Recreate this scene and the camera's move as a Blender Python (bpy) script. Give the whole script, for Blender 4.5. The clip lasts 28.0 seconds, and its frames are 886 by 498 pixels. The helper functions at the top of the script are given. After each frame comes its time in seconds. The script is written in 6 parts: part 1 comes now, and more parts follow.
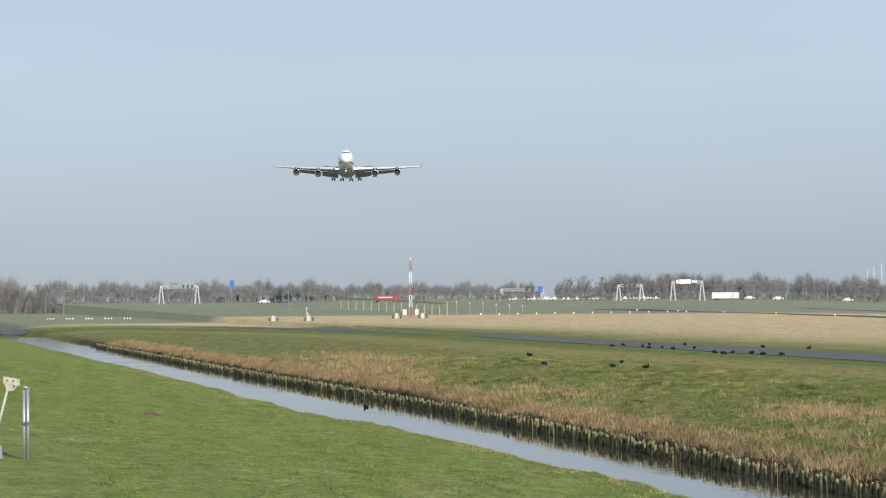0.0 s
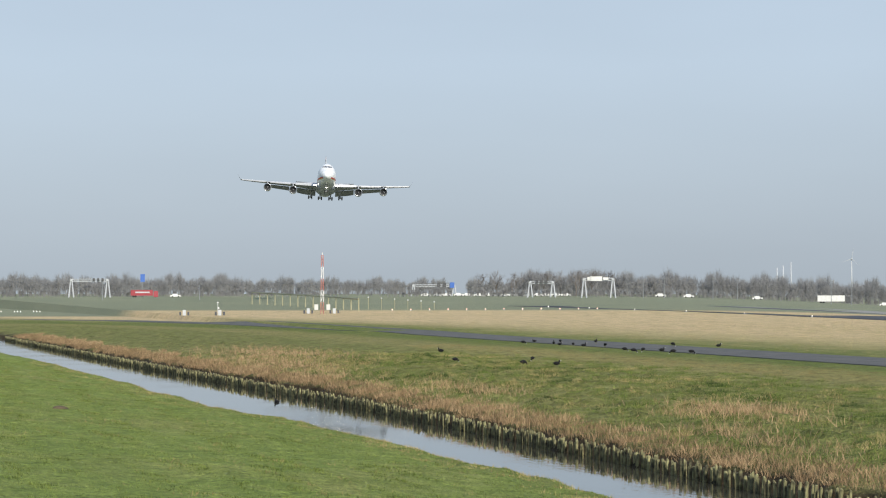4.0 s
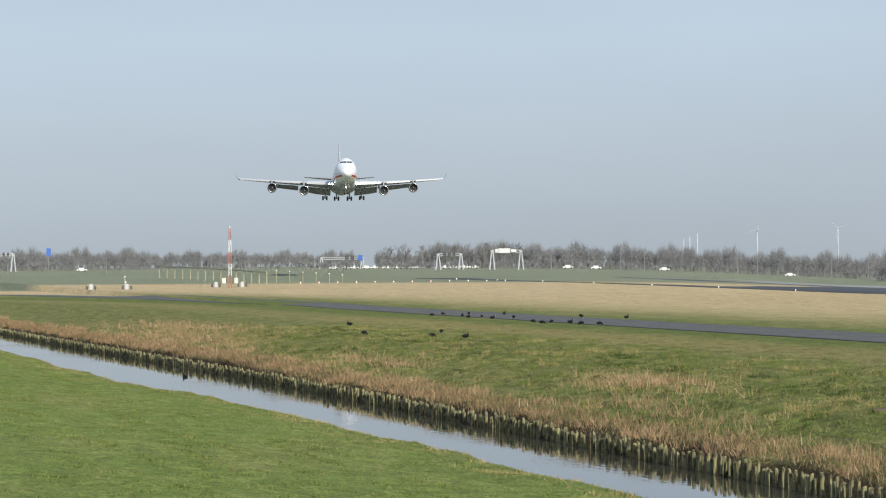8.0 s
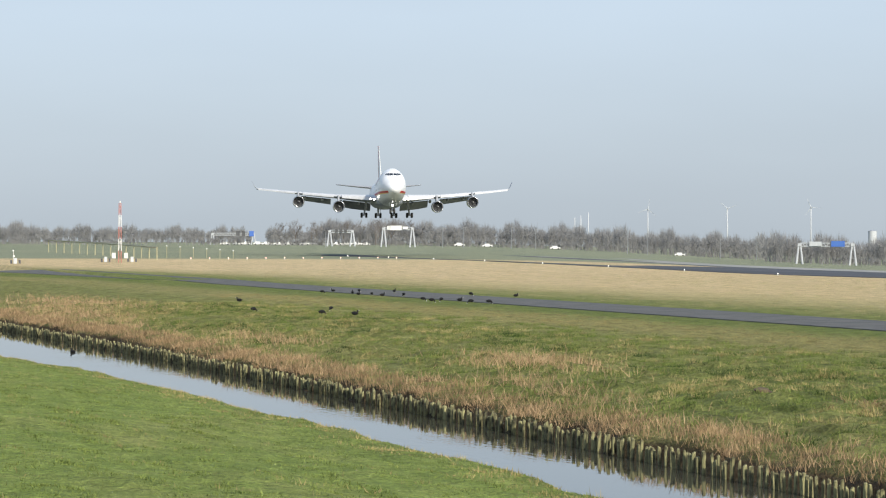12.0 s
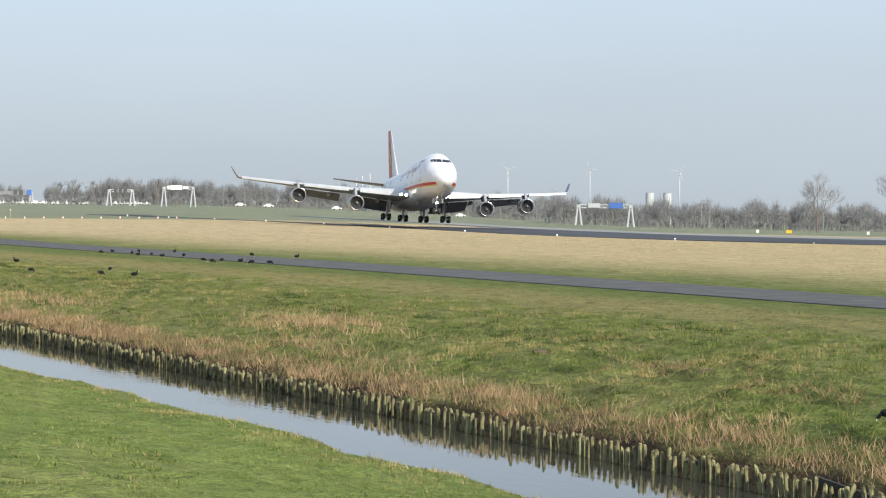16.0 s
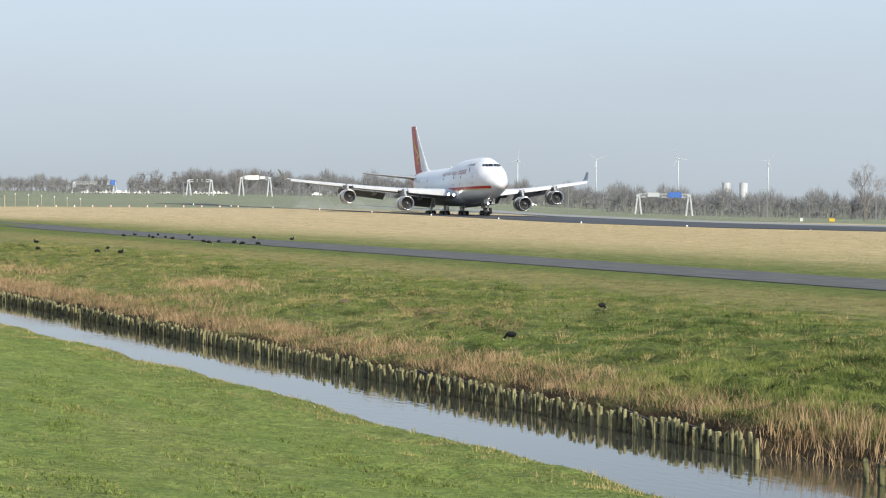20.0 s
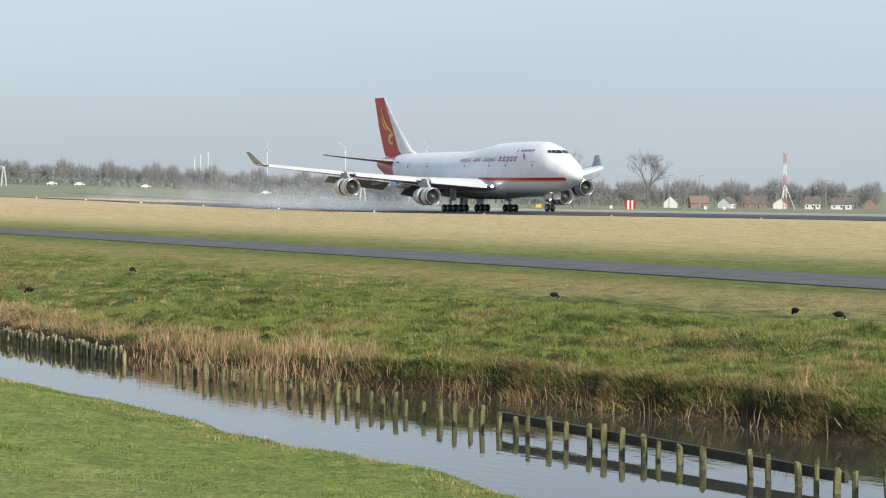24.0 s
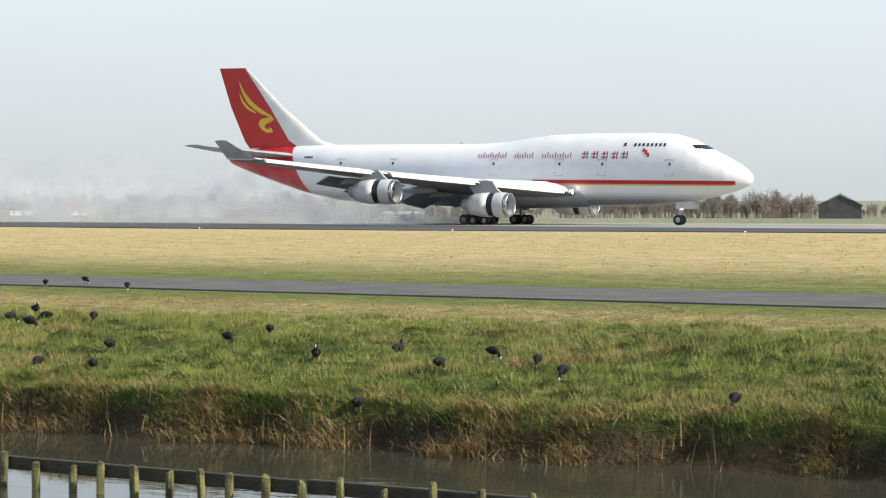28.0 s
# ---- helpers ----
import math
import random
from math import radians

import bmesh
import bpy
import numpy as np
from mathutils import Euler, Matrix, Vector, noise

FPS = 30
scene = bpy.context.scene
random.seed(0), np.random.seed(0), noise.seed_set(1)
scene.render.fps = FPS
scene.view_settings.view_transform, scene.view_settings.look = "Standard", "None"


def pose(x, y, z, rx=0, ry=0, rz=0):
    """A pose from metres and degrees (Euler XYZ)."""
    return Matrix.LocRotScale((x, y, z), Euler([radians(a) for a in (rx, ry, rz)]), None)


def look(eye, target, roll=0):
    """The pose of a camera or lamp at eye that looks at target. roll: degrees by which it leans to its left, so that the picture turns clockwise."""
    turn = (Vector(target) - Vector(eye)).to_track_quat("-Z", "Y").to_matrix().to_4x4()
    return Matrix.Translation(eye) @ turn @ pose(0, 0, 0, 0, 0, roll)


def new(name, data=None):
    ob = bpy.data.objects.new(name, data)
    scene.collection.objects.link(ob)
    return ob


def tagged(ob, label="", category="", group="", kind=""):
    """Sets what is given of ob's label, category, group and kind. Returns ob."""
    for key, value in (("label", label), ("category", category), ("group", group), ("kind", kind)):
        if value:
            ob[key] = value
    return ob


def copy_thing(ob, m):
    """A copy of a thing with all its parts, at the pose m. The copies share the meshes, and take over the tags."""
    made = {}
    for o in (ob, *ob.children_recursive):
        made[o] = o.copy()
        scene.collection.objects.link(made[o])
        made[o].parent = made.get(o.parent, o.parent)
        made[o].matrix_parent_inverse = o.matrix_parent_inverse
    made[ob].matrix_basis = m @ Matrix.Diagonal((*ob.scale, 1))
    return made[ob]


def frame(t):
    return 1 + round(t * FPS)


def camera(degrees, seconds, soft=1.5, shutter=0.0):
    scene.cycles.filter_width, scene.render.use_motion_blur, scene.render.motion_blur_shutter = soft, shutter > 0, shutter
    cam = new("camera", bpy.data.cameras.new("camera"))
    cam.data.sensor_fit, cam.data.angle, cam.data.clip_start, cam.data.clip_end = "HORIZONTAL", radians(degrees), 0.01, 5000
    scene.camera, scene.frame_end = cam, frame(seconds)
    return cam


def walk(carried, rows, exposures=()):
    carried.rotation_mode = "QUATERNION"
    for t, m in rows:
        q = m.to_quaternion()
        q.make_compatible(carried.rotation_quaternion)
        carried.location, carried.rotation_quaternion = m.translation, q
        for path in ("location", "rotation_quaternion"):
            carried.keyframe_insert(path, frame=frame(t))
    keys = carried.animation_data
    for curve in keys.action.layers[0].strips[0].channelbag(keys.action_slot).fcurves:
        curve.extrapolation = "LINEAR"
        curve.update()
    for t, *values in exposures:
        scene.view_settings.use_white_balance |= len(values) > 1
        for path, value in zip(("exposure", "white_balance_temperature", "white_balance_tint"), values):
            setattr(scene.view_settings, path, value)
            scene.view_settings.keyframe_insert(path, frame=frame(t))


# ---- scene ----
# A wide-bodied freighter lands on a polder runway; X runs along the runway, Y away from the viewer.
cam = camera(21.92, 28.0, soft=1.15, shutter=0.08)
CAMERA_ROWS = [
    (0.0, pose(-45.69, 0.0, 4.09, 91.31, 0.48, 77.24)),
    (0.5, pose(-45.66, 0.0, 4.09, 91.48, 0.24, 77.25)),
    (1.0, pose(-45.68, 0.0, 4.10, 91.72, 0.10, 77.15)),
    (1.5, pose(-45.84, 0.0, 4.10, 91.61, 0.11, 76.78)),
    (2.0, pose(-45.84, 0.0, 4.10, 91.59, 0.07, 76.43)),
    (2.5, pose(-45.82, 0.0, 4.10, 91.71, 0.04, 75.71)),
    (3.0, pose(-45.70, 0.0, 4.10, 91.22, 0.12, 75.22)),
    (3.5, pose(-45.67, 0.0, 4.09, 91.24, 0.06, 75.10)),
    (5.5, pose(-45.85, 0.0, 4.11, 90.83, 0.04, 74.64)),
    (6.0, pose(-45.84, 0.0, 4.12, 90.85, 0.02, 74.22)),
    (6.5, pose(-45.82, 0.0, 4.12, 90.71, -0.03, 73.35)),
    (7.0, pose(-45.85, 0.0, 4.12, 90.56, 0.01, 73.04)),
    (7.5, pose(-45.85, 0.0, 4.13, 90.47, 0.11, 72.85)),
    (8.0, pose(-45.80, 0.0, 4.13, 90.49, 0.37, 72.73)),
    (8.5, pose(-45.79, 0.0, 4.13, 90.53, 0.25, 72.11)),
    (9.0, pose(-45.82, 0.0, 4.13, 90.11, 0.23, 71.65)),
    (9.5, pose(-45.84, 0.0, 4.13, 89.79, 0.19, 72.27)),
    (10.0, pose(-45.78, 0.0, 4.14, 89.47, 0.17, 72.39)),
    (10.5, pose(-45.72, 0.0, 4.14, 89.46, 0.16, 71.64)),
    (11.0, pose(-45.62, 0.0, 4.14, 89.72, 0.28, 70.86)),
    (11.5, pose(-45.55, 0.0, 4.15, 89.96, 0.00, 70.32)),
    (13.5, pose(-45.43, 0.0, 4.19, 89.08, 0.02, 68.27)),
    (14.0, pose(-45.46, 0.0, 4.20, 88.83, -0.05, 67.05)),
    (14.5, pose(-45.44, 0.0, 4.21, 88.89, -0.19, 66.49)),
    (15.0, pose(-45.44, 0.0, 4.21, 88.95, -0.17, 65.74)),
    (15.5, pose(-45.45, 0.0, 4.21, 88.90, -0.25, 65.31)),
    (16.0, pose(-45.44, 0.0, 4.21, 88.94, -0.38, 64.55)),
    (16.5, pose(-45.35, 0.0, 4.22, 88.91, -0.42, 63.55)),
    (17.0, pose(-45.33, 0.0, 4.23, 88.81, -0.30, 62.07)),
    (17.5, pose(-45.31, 0.0, 4.24, 88.74, -0.19, 60.02)),
    (18.0, pose(-45.32, 0.0, 4.24, 88.69, -0.19, 58.82)),
    (18.5, pose(-45.31, 0.0, 4.24, 88.54, -0.21, 57.94)),
    (19.0, pose(-42.56, 0.0, 4.17, 88.48, -0.11, 58.66)),
    (19.5, pose(-28.60, 0.0, 4.10, 88.88, 0.05, 64.86)),
    (20.0, pose(-21.75, 0.0, 4.12, 88.67, -0.36, 66.91)),
    (20.5, pose(-21.81, 0.0, 4.02, 88.35, -0.13, 65.57)),
    (22.5, pose(-1.26, 0.0, 4.25, 88.61, -0.25, 66.21)),
    (23.0, pose(-0.05, 0.0, 3.98, 88.61, -0.08, 64.64)),
    (23.5, pose(-0.05, 0.0, 3.98, 88.49, -0.10, 62.46)),
    (24.0, pose(-0.00, 0.0, 3.98, 88.41, -0.14, 60.78)),
    (24.5, pose(-0.00, 0.0, 3.96, 88.49, -0.17, 58.92)),
    (25.0, pose(0.06, 0.0, 3.98, 88.51, -0.08, 57.09)),
    (25.5, pose(0.22, 0.0, 3.97, 88.56, -0.06, 52.61)),
    (26.0, pose(0.18, 0.0, 3.96, 88.54, 0.10, 47.86)),
    (26.5, pose(0.38, 0.0, 3.82, 88.59, 0.23, 42.98)),
    (27.0, pose(1.39, 0.0, 3.38, 88.79, 0.15, 40.09)),
    (27.5, pose(2.47, 0.0, 3.06, 88.82, -0.02, 36.64)),
    (28.0, pose(2.42, 0.0, 3.00, 88.66, 0.05, 31.63)),
]
PLANE_ROWS = [
    (0.0, pose(-989.8, 172.8, 54.87, -0.39, -1.48, -11.14)),
    (1.0, pose(-953.1, 171.9, 50.14, -1.47, -1.65, -11.33)),
    (2.0, pose(-917.3, 171.2, 46.31, -2.74, -0.96, -11.16)),
    (3.0, pose(-891.8, 172.9, 42.77, -3.47, -2.25, -11.01)),
    (5.5, pose(-800.9, 174.1, 33.81, 0.35, -1.97, -11.94)),
    (6.0, pose(-777.5, 173.2, 31.73, 0.59, -1.49, -12.07)),
    (7.0, pose(-740.4, 173.5, 28.00, -0.37, -1.19, -12.41)),
    (8.0, pose(-707.5, 174.6, 24.68, -0.12, -1.57, -12.82)),
    (9.0, pose(-674.4, 175.4, 21.79, -0.35, -1.09, -13.63)),
    (10.0, pose(-636.4, 175.1, 18.47, -0.99, -0.53, -13.90)),
    (11.0, pose(-604.3, 176.4, 14.60, 0.05, -0.36, -14.90)),
    (13.5, pose(-515.0, 176.2, 5.55, -0.31, -1.90, -15.44)),
    (14.0, pose(-496.0, 175.6, 4.06, -0.53, -2.36, -15.40)),
    (15.0, pose(-460.7, 175.4, 2.28, -0.79, -2.71, -15.62)),
    (16.0, pose(-425.3, 175.0, 1.41, -2.40, -2.60, -15.95)),
    (17.0, pose(-387.9, 173.9, 0.67, -0.93, -1.87, -17.01)),
    (18.0, pose(-352.3, 174.4, -0.22, -0.21, -1.80, -18.25)),
    (19.0, pose(-346.7, 183.9, -0.25, 0.00, -1.40, -18.45)),
    (20.0, pose(-436.4, 179.6, 0.00, 0.00, -1.00, -9.30)),
    (22.5, pose(-382.5, 171.4, 0.00, 0.00, -0.50, -2.25)),
    (23.0, pose(-384.1, 185.5, -0.23, 0.00, -0.40, -2.48)),
    (24.0, pose(-319.3, 184.7, -0.25, 0.00, 0.10, -2.91)),
    (25.0, pose(-261.8, 187.6, -0.20, 0.00, 0.50, -3.13)),
    (26.0, pose(-201.2, 187.9, -0.12, 0.00, 1.15, -2.90)),
    (26.5, pose(-175.4, 191.5, -0.16, 0.00, 1.10, -3.75)),
    (27.0, pose(-173.6, 213.2, -0.36, 0.00, 0.90, -2.22)),
    (27.5, pose(-169.8, 240.0, -0.48, 0.00, 0.70, 1.00)),
    (28.0, pose(-137.8, 238.6, -0.55, 0.00, 0.60, 3.50)),
]

walk(cam, CAMERA_ROWS, exposures=[(0.0, -0.11, 6220, 10), (8.0, -0.12, 6270, 10), (14.0, 0.15, 6340, 10), (20.0, 0.14, 6320, 10), (22.5, 0.25, 6330, 10), (25.0, 0.05, 6470, 10), (26.0, 0.15, 6550, 10), (27.0, 0.46, 6600, 10), (28.0, 0.42, 6850, 10)])

# ---- world and sun ----
SUN_TO = Vector((0.84, 0.14, 0.52)).normalized()
world = bpy.data.worlds.new("winter_sky")
scene.world = world
world.use_nodes = True
wn, wl = world.node_tree.nodes, world.node_tree.links
wn.clear()
sky = wn.new("ShaderNodeTexSky")
sky.sky_type, sky.sun_disc = "NISHITA", False
sky.sun_elevation = math.asin(SUN_TO.z)
sky.sun_rotation = math.atan2(SUN_TO.x, SUN_TO.y)
sky.air_density, sky.dust_density, sky.ozone_density = 1.0, 2.5, 1.5
coord = wn.new("ShaderNodeTexCoord")
split = wn.new("ShaderNodeSeparateXYZ")
wl.new(coord.outputs["Generated"], split.inputs[0])
ramp = wn.new("ShaderNodeValToRGB")
els = ramp.color_ramp.elements
els[0].position, els[0].color = 0.0, (4.45, 4.95, 5.35, 1)
els[1].position, els[1].color = 1.0, (1.6, 2.6, 4.6, 1)
mid = els.new(0.10)
mid.color = (5.3, 6.15, 7.0, 1)
wl.new(split.outputs["Z"], ramp.inputs[0])
mix = wn.new("ShaderNodeMix")
mix.data_type = "RGBA"
mix.inputs[0].default_value = 0.86
wl.new(sky.outputs[0], mix.inputs[6])
wl.new(ramp.outputs[0], mix.inputs[7])
back = wn.new("ShaderNodeBackground")
back.inputs[1].default_value = 0.115
# faint veils of cloud all round
veil = wn.new("ShaderNodeTexNoise")
veil.inputs["Scale"].default_value, veil.inputs["Detail"].default_value, veil.inputs["Roughness"].default_value = 2.6, 4.0, 0.55
flat = wn.new("ShaderNodeMapping")
flat.inputs["Scale"].default_value = (1.0, 1.0, 4.5)
wl.new(coord.outputs["Generated"], flat.inputs[0])
wl.new(flat.outputs[0], veil.inputs["Vector"])
thin = wn.new("ShaderNodeMapRange")
thin.inputs[1].default_value, thin.inputs[2].default_value = 0.3, 0.7
thin.inputs[3].default_value, thin.inputs[4].default_value = 0.965, 1.035
wl.new(veil.outputs[0], thin.inputs[0])
cloudy = wn.new("ShaderNodeVectorMath")
cloudy.operation = "SCALE"
wl.new(mix.outputs[2], cloudy.inputs[0])
wl.new(thin.outputs[0], cloudy.inputs["Scale"])
wl.new(cloudy.outputs[0], back.inputs[0])
wout = wn.new("ShaderNodeOutputWorld")
wl.new(back.outputs[0], wout.inputs[0])

sun_data = bpy.data.lights.new("sun", "SUN")
sun_data.energy, sun_data.angle, sun_data.color = 5.0, radians(1.2), (1.0, 0.92, 0.77)
sun = new("sun", sun_data)
sun.matrix_world = look((0, 0, 200), Vector((0, 0, 200)) - SUN_TO)


# ---- materials ----
def material(name, base, rough=0.6, metal=0.0, second=None, scale=3.0, bump=0.0, bump_scale=30.0, spec=0.5, per_object=0.0, detail=4.0):
    m = bpy.data.materials.new(name)
    m.use_nodes = True
    n, l = m.node_tree.nodes, m.node_tree.links
    b = n["Principled BSDF"]
    b.inputs["Roughness"].default_value = rough
    b.inputs["Metallic"].default_value = metal
    b.inputs["Specular IOR Level"].default_value = spec
    b.inputs["Base Color"].default_value = (*base, 1)
    tc = n.new("ShaderNodeTexCoord")
    if second:
        no = n.new("ShaderNodeTexNoise")
        no.inputs["Scale"].default_value, no.inputs["Detail"].default_value = scale, detail
        l.new(tc.outputs["Object"], no.inputs["Vector"])
        rp = n.new("ShaderNodeValToRGB")
        rp.color_ramp.elements[0].position, rp.color_ramp.elements[1].position = 0.35, 0.65
        rp.color_ramp.elements[0].color, rp.color_ramp.elements[1].color = (*base, 1), (*second, 1)
        l.new(no.outputs[0], rp.inputs[0])
        src = rp.outputs[0]
        if per_object:
            oi = n.new("ShaderNodeObjectInfo")
            ge = n.new("ShaderNodeNewGeometry")
            ad = n.new("ShaderNodeMath")
            ad.operation = "ADD"
            l.new(oi.outputs["Random"], ad.inputs[0])
            l.new(ge.outputs["Random Per Island"], ad.inputs[1])
            mr = n.new("ShaderNodeMapRange")
            mr.inputs[2].default_value = 2.0
            mr.inputs[3].default_value, mr.inputs[4].default_value = 1 - per_object, 1 + per_object
            l.new(ad.outputs[0], mr.inputs[0])
            hs = n.new("ShaderNodeHueSaturation")
            l.new(src, hs.inputs["Color"])
            l.new(mr.outputs[0], hs.inputs["Value"])
            src = hs.outputs[0]
        l.new(src, b.inputs["Base Color"])
    if bump:
        nb = n.new("ShaderNodeTexNoise")
        nb.inputs["Scale"].default_value, nb.inputs["Detail"].default_value = bump_scale, 5
        l.new(tc.outputs["Object"], nb.inputs["Vector"])
        bp = n.new("ShaderNodeBump")
        bp.inputs["Strength"].default_value, bp.inputs["Distance"].default_value = bump, 0.05
        l.new(nb.outputs[0], bp.inputs["Height"])
        l.new(bp.outputs[0], b.inputs["Normal"])
    return m


def glowing(name, color, strength):
    m = bpy.data.materials.new(name)
    m.use_nodes = True
    b = m.node_tree.nodes["Principled BSDF"]
    b.inputs["Base Color"].default_value = (*color, 1)
    b.inputs["Emission Color"].default_value = (*color, 1)
    b.inputs["Emission Strength"].default_value = strength
    return m


def ground_material():
    """Winter grassland: green turf, straw bands along the runway, mud on the ditch banks."""
    m = bpy.data.materials.new("winter_grassland")
    m.use_nodes = True
    n, l = m.node_tree.nodes, m.node_tree.links
    b = n["Principled BSDF"]
    b.inputs["Roughness"].default_value = 0.9
    b.inputs["Specular IOR Level"].default_value = 0.15
    geo = n.new("ShaderNodeNewGeometry")
    sep = n.new("ShaderNodeSeparateXYZ")
    l.new(geo.outputs["Position"], sep.inputs[0])

    def noise_tex(scale, detail=5.0, stretch=None, rough=0.6):
        t = n.new("ShaderNodeTexNoise")
        t.inputs["Scale"].default_value, t.inputs["Detail"].default_value, t.inputs["Roughness"].default_value = scale, detail, rough
        if stretch:
            mp = n.new("ShaderNodeMapping")
            mp.inputs["Scale"].default_value = stretch
            l.new(geo.outputs["Position"], mp.inputs[0])
            l.new(mp.outputs[0], t.inputs["Vector"])
        else:
            l.new(geo.outputs["Position"], t.inputs["Vector"])
        return t.outputs[0]

    def ramp_of(src, stops):
        r = n.new("ShaderNodeValToRGB")
        e = r.color_ramp.elements
        e[0].position, e[0].color = stops[0][0], (*stops[0][1], 1)
        e[1].position, e[1].color = stops[-1][0], (*stops[-1][1], 1)
        for p, c in stops[1:-1]:
            e.new(p).color = (*c, 1)
        l.new(src, r.inputs[0])
        return r.outputs[0]

    def blend(fac, a, c, mode="MIX"):
        x = n.new("ShaderNodeMix")
        x.data_type, x.blend_type = "RGBA", mode
        if isinstance(fac, float):
            x.inputs[0].default_value = fac
        else:
            l.new(fac, x.inputs[0])
        l.new(a, x.inputs[6])
        l.new(c, x.inputs[7])
        return x.outputs[2]

    def math_node(op, a, c):
        x = n.new("ShaderNodeMath")
        x.operation = op
        x.use_clamp = False
        for i, v in enumerate((a, c)):
            if isinstance(v, (int, float)):
                x.inputs[i].default_value = v
            else:
                l.new(v, x.inputs[i])
        return x.outputs[0]

    fine = noise_tex(9.0, 6.0)
    clump = noise_tex(0.9, 5.0)
    patch = noise_tex(0.16, 5.0, (0.55, 1.0, 1.0))
    wide = noise_tex(0.03, 4.0, (0.4, 1.2, 1.0))
    tuft = noise_tex(2.6, 4.0, (1.0, 0.8, 1.0))
    hollow_shade = noise_tex(0.75, 3.0, (0.75, 1.0, 1.0), 0.5)
    streak = noise_tex(0.5, 6.0, (0.6, 1.0, 1.0), 0.75)
    green = ramp_of(clump, [(0.28, (0.078, 0.114, 0.025)), (0.5, (0.142, 0.192, 0.042)), (0.72, (0.214, 0.256, 0.066))])
    lush = ramp_of(clump, [(0.28, (0.192, 0.258, 0.060)), (0.5, (0.240, 0.308, 0.076)), (0.75, (0.310, 0.358, 0.104))])
    straw = ramp_of(clump, [(0.28, (0.270, 0.215, 0.095)), (0.5, (0.415, 0.330, 0.152)), (0.75, (0.510, 0.415, 0.205))])
    gold_wide = ramp_of(wide, [(0.3, (0.610, 0.472, 0.280)), (0.5, (0.680, 0.524, 0.322)), (0.7, (0.600, 0.486, 0.276))])
    gold_near = ramp_of(clump, [(0.30, (0.520, 0.430, 0.220)), (0.5, (0.630, 0.500, 0.290)), (0.72, (0.710, 0.560, 0.350))])
    gold = blend(0.5, gold_wide, gold_near)
    olive = ramp_of(clump, [(0.30, (0.440, 0.405, 0.125)), (0.7, (0.640, 0.560, 0.210))])
    east = n.new("ShaderNodeMapRange")
    east.inputs[1].default_value, east.inputs[2].default_value, east.inputs[4].default_value = -330.0, -110.0, 0.30
    l.new(sep.outputs["X"], east.inputs[0])
    gold = blend(east.outputs[0], gold, olive)
    mud = ramp_of(clump, [(0.3, (0.034, 0.025, 0.014)), (0.7, (0.110, 0.080, 0.044))])
    # grey-green far turf, paled for the haze over it
    hazed_field = ramp_of(wide, [(0.3, (0.250, 0.275, 0.190)), (0.7, (0.300, 0.315, 0.215))])
    # wobble of the band edges
    yy = math_node("ADD", sep.outputs["Y"], math_node("MULTIPLY", math_node("SUBTRACT", patch, 0.5), 9.0))
    yy = math_node("ADD", yy, math_node("MULTIPLY", math_node("SUBTRACT", clump, 0.5), 8.0))
    # the bands swing towards the ditch in the far west
    bend = n.new("ShaderNodeMapRange")
    bend.interpolation_type = "SMOOTHSTEP"
    bend.inputs[1].default_value, bend.inputs[2].default_value, bend.inputs[4].default_value = -300.0, -560.0, 64.0
    l.new(sep.outputs["X"], bend.inputs[0])
    yy = math_node("ADD", yy, bend.outputs[0])
    yn = n.new("ShaderNodeMapRange")
    yn.inputs[1].default_value, yn.inputs[2].default_value = 0.0, 300.0
    l.new(yy, yn.inputs[0])

    def band(stops):
        return ramp_of(yn.outputs[0], [(p / 300.0, (v, v, v)) for p, v in stops])

    def value(c):
        s = n.new("ShaderNodeSeparateColor")
        l.new(c, s.inputs[0])
        return s.outputs[0]

    base = blend(value(band([(0, 0), (21, 0), (24, 1), (300, 1)])), lush, green)
    patchy = n.new("ShaderNodeMapRange")
    patchy.inputs[1].default_value, patchy.inputs[2].default_value = 0.50, 0.68
    l.new(patch, patchy.inputs[0])
    base = blend(math_node("MULTIPLY", patchy.outputs[0], 0.26), base, straw)
    afar = n.new("ShaderNodeMapRange")
    afar.inputs[1].default_value, afar.inputs[2].default_value, afar.inputs[4].default_value = -70.0, -130.0, 0.30
    l.new(sep.outputs["X"], afar.inputs[0])
    base = blend(math_node("MULTIPLY", afar.outputs[0], value(band([(0, 0), (22, 0), (25, 1), (51, 1), (55, 0.1), (300, 0.1)]))), base, straw)
    # dark thatch that also carries the shade between tussocks in its colour
    shaded_thatch = ramp_of(clump, [(0.3, (0.042, 0.052, 0.016)), (0.7, (0.082, 0.094, 0.028))])
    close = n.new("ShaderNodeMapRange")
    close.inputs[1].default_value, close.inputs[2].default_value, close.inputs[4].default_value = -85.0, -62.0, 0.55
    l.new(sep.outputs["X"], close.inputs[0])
    base = blend(math_node("MULTIPLY", close.outputs[0], value(band([(0, 0), (23, 0), (26, 1), (41, 1), (46, 0), (300, 0)]))), base, shaded_thatch)
    # dark noise spots: shade of hollows put into the turf colour
    dips = ramp_of(hollow_shade, [(0.36, (0.42, 0.46, 0.40)), (0.52, (1.0, 1.0, 1.0)), (0.68, (1.18, 1.18, 1.12))])
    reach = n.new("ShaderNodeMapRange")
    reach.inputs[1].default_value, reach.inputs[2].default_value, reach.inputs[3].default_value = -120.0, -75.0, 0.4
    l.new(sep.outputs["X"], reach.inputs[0])
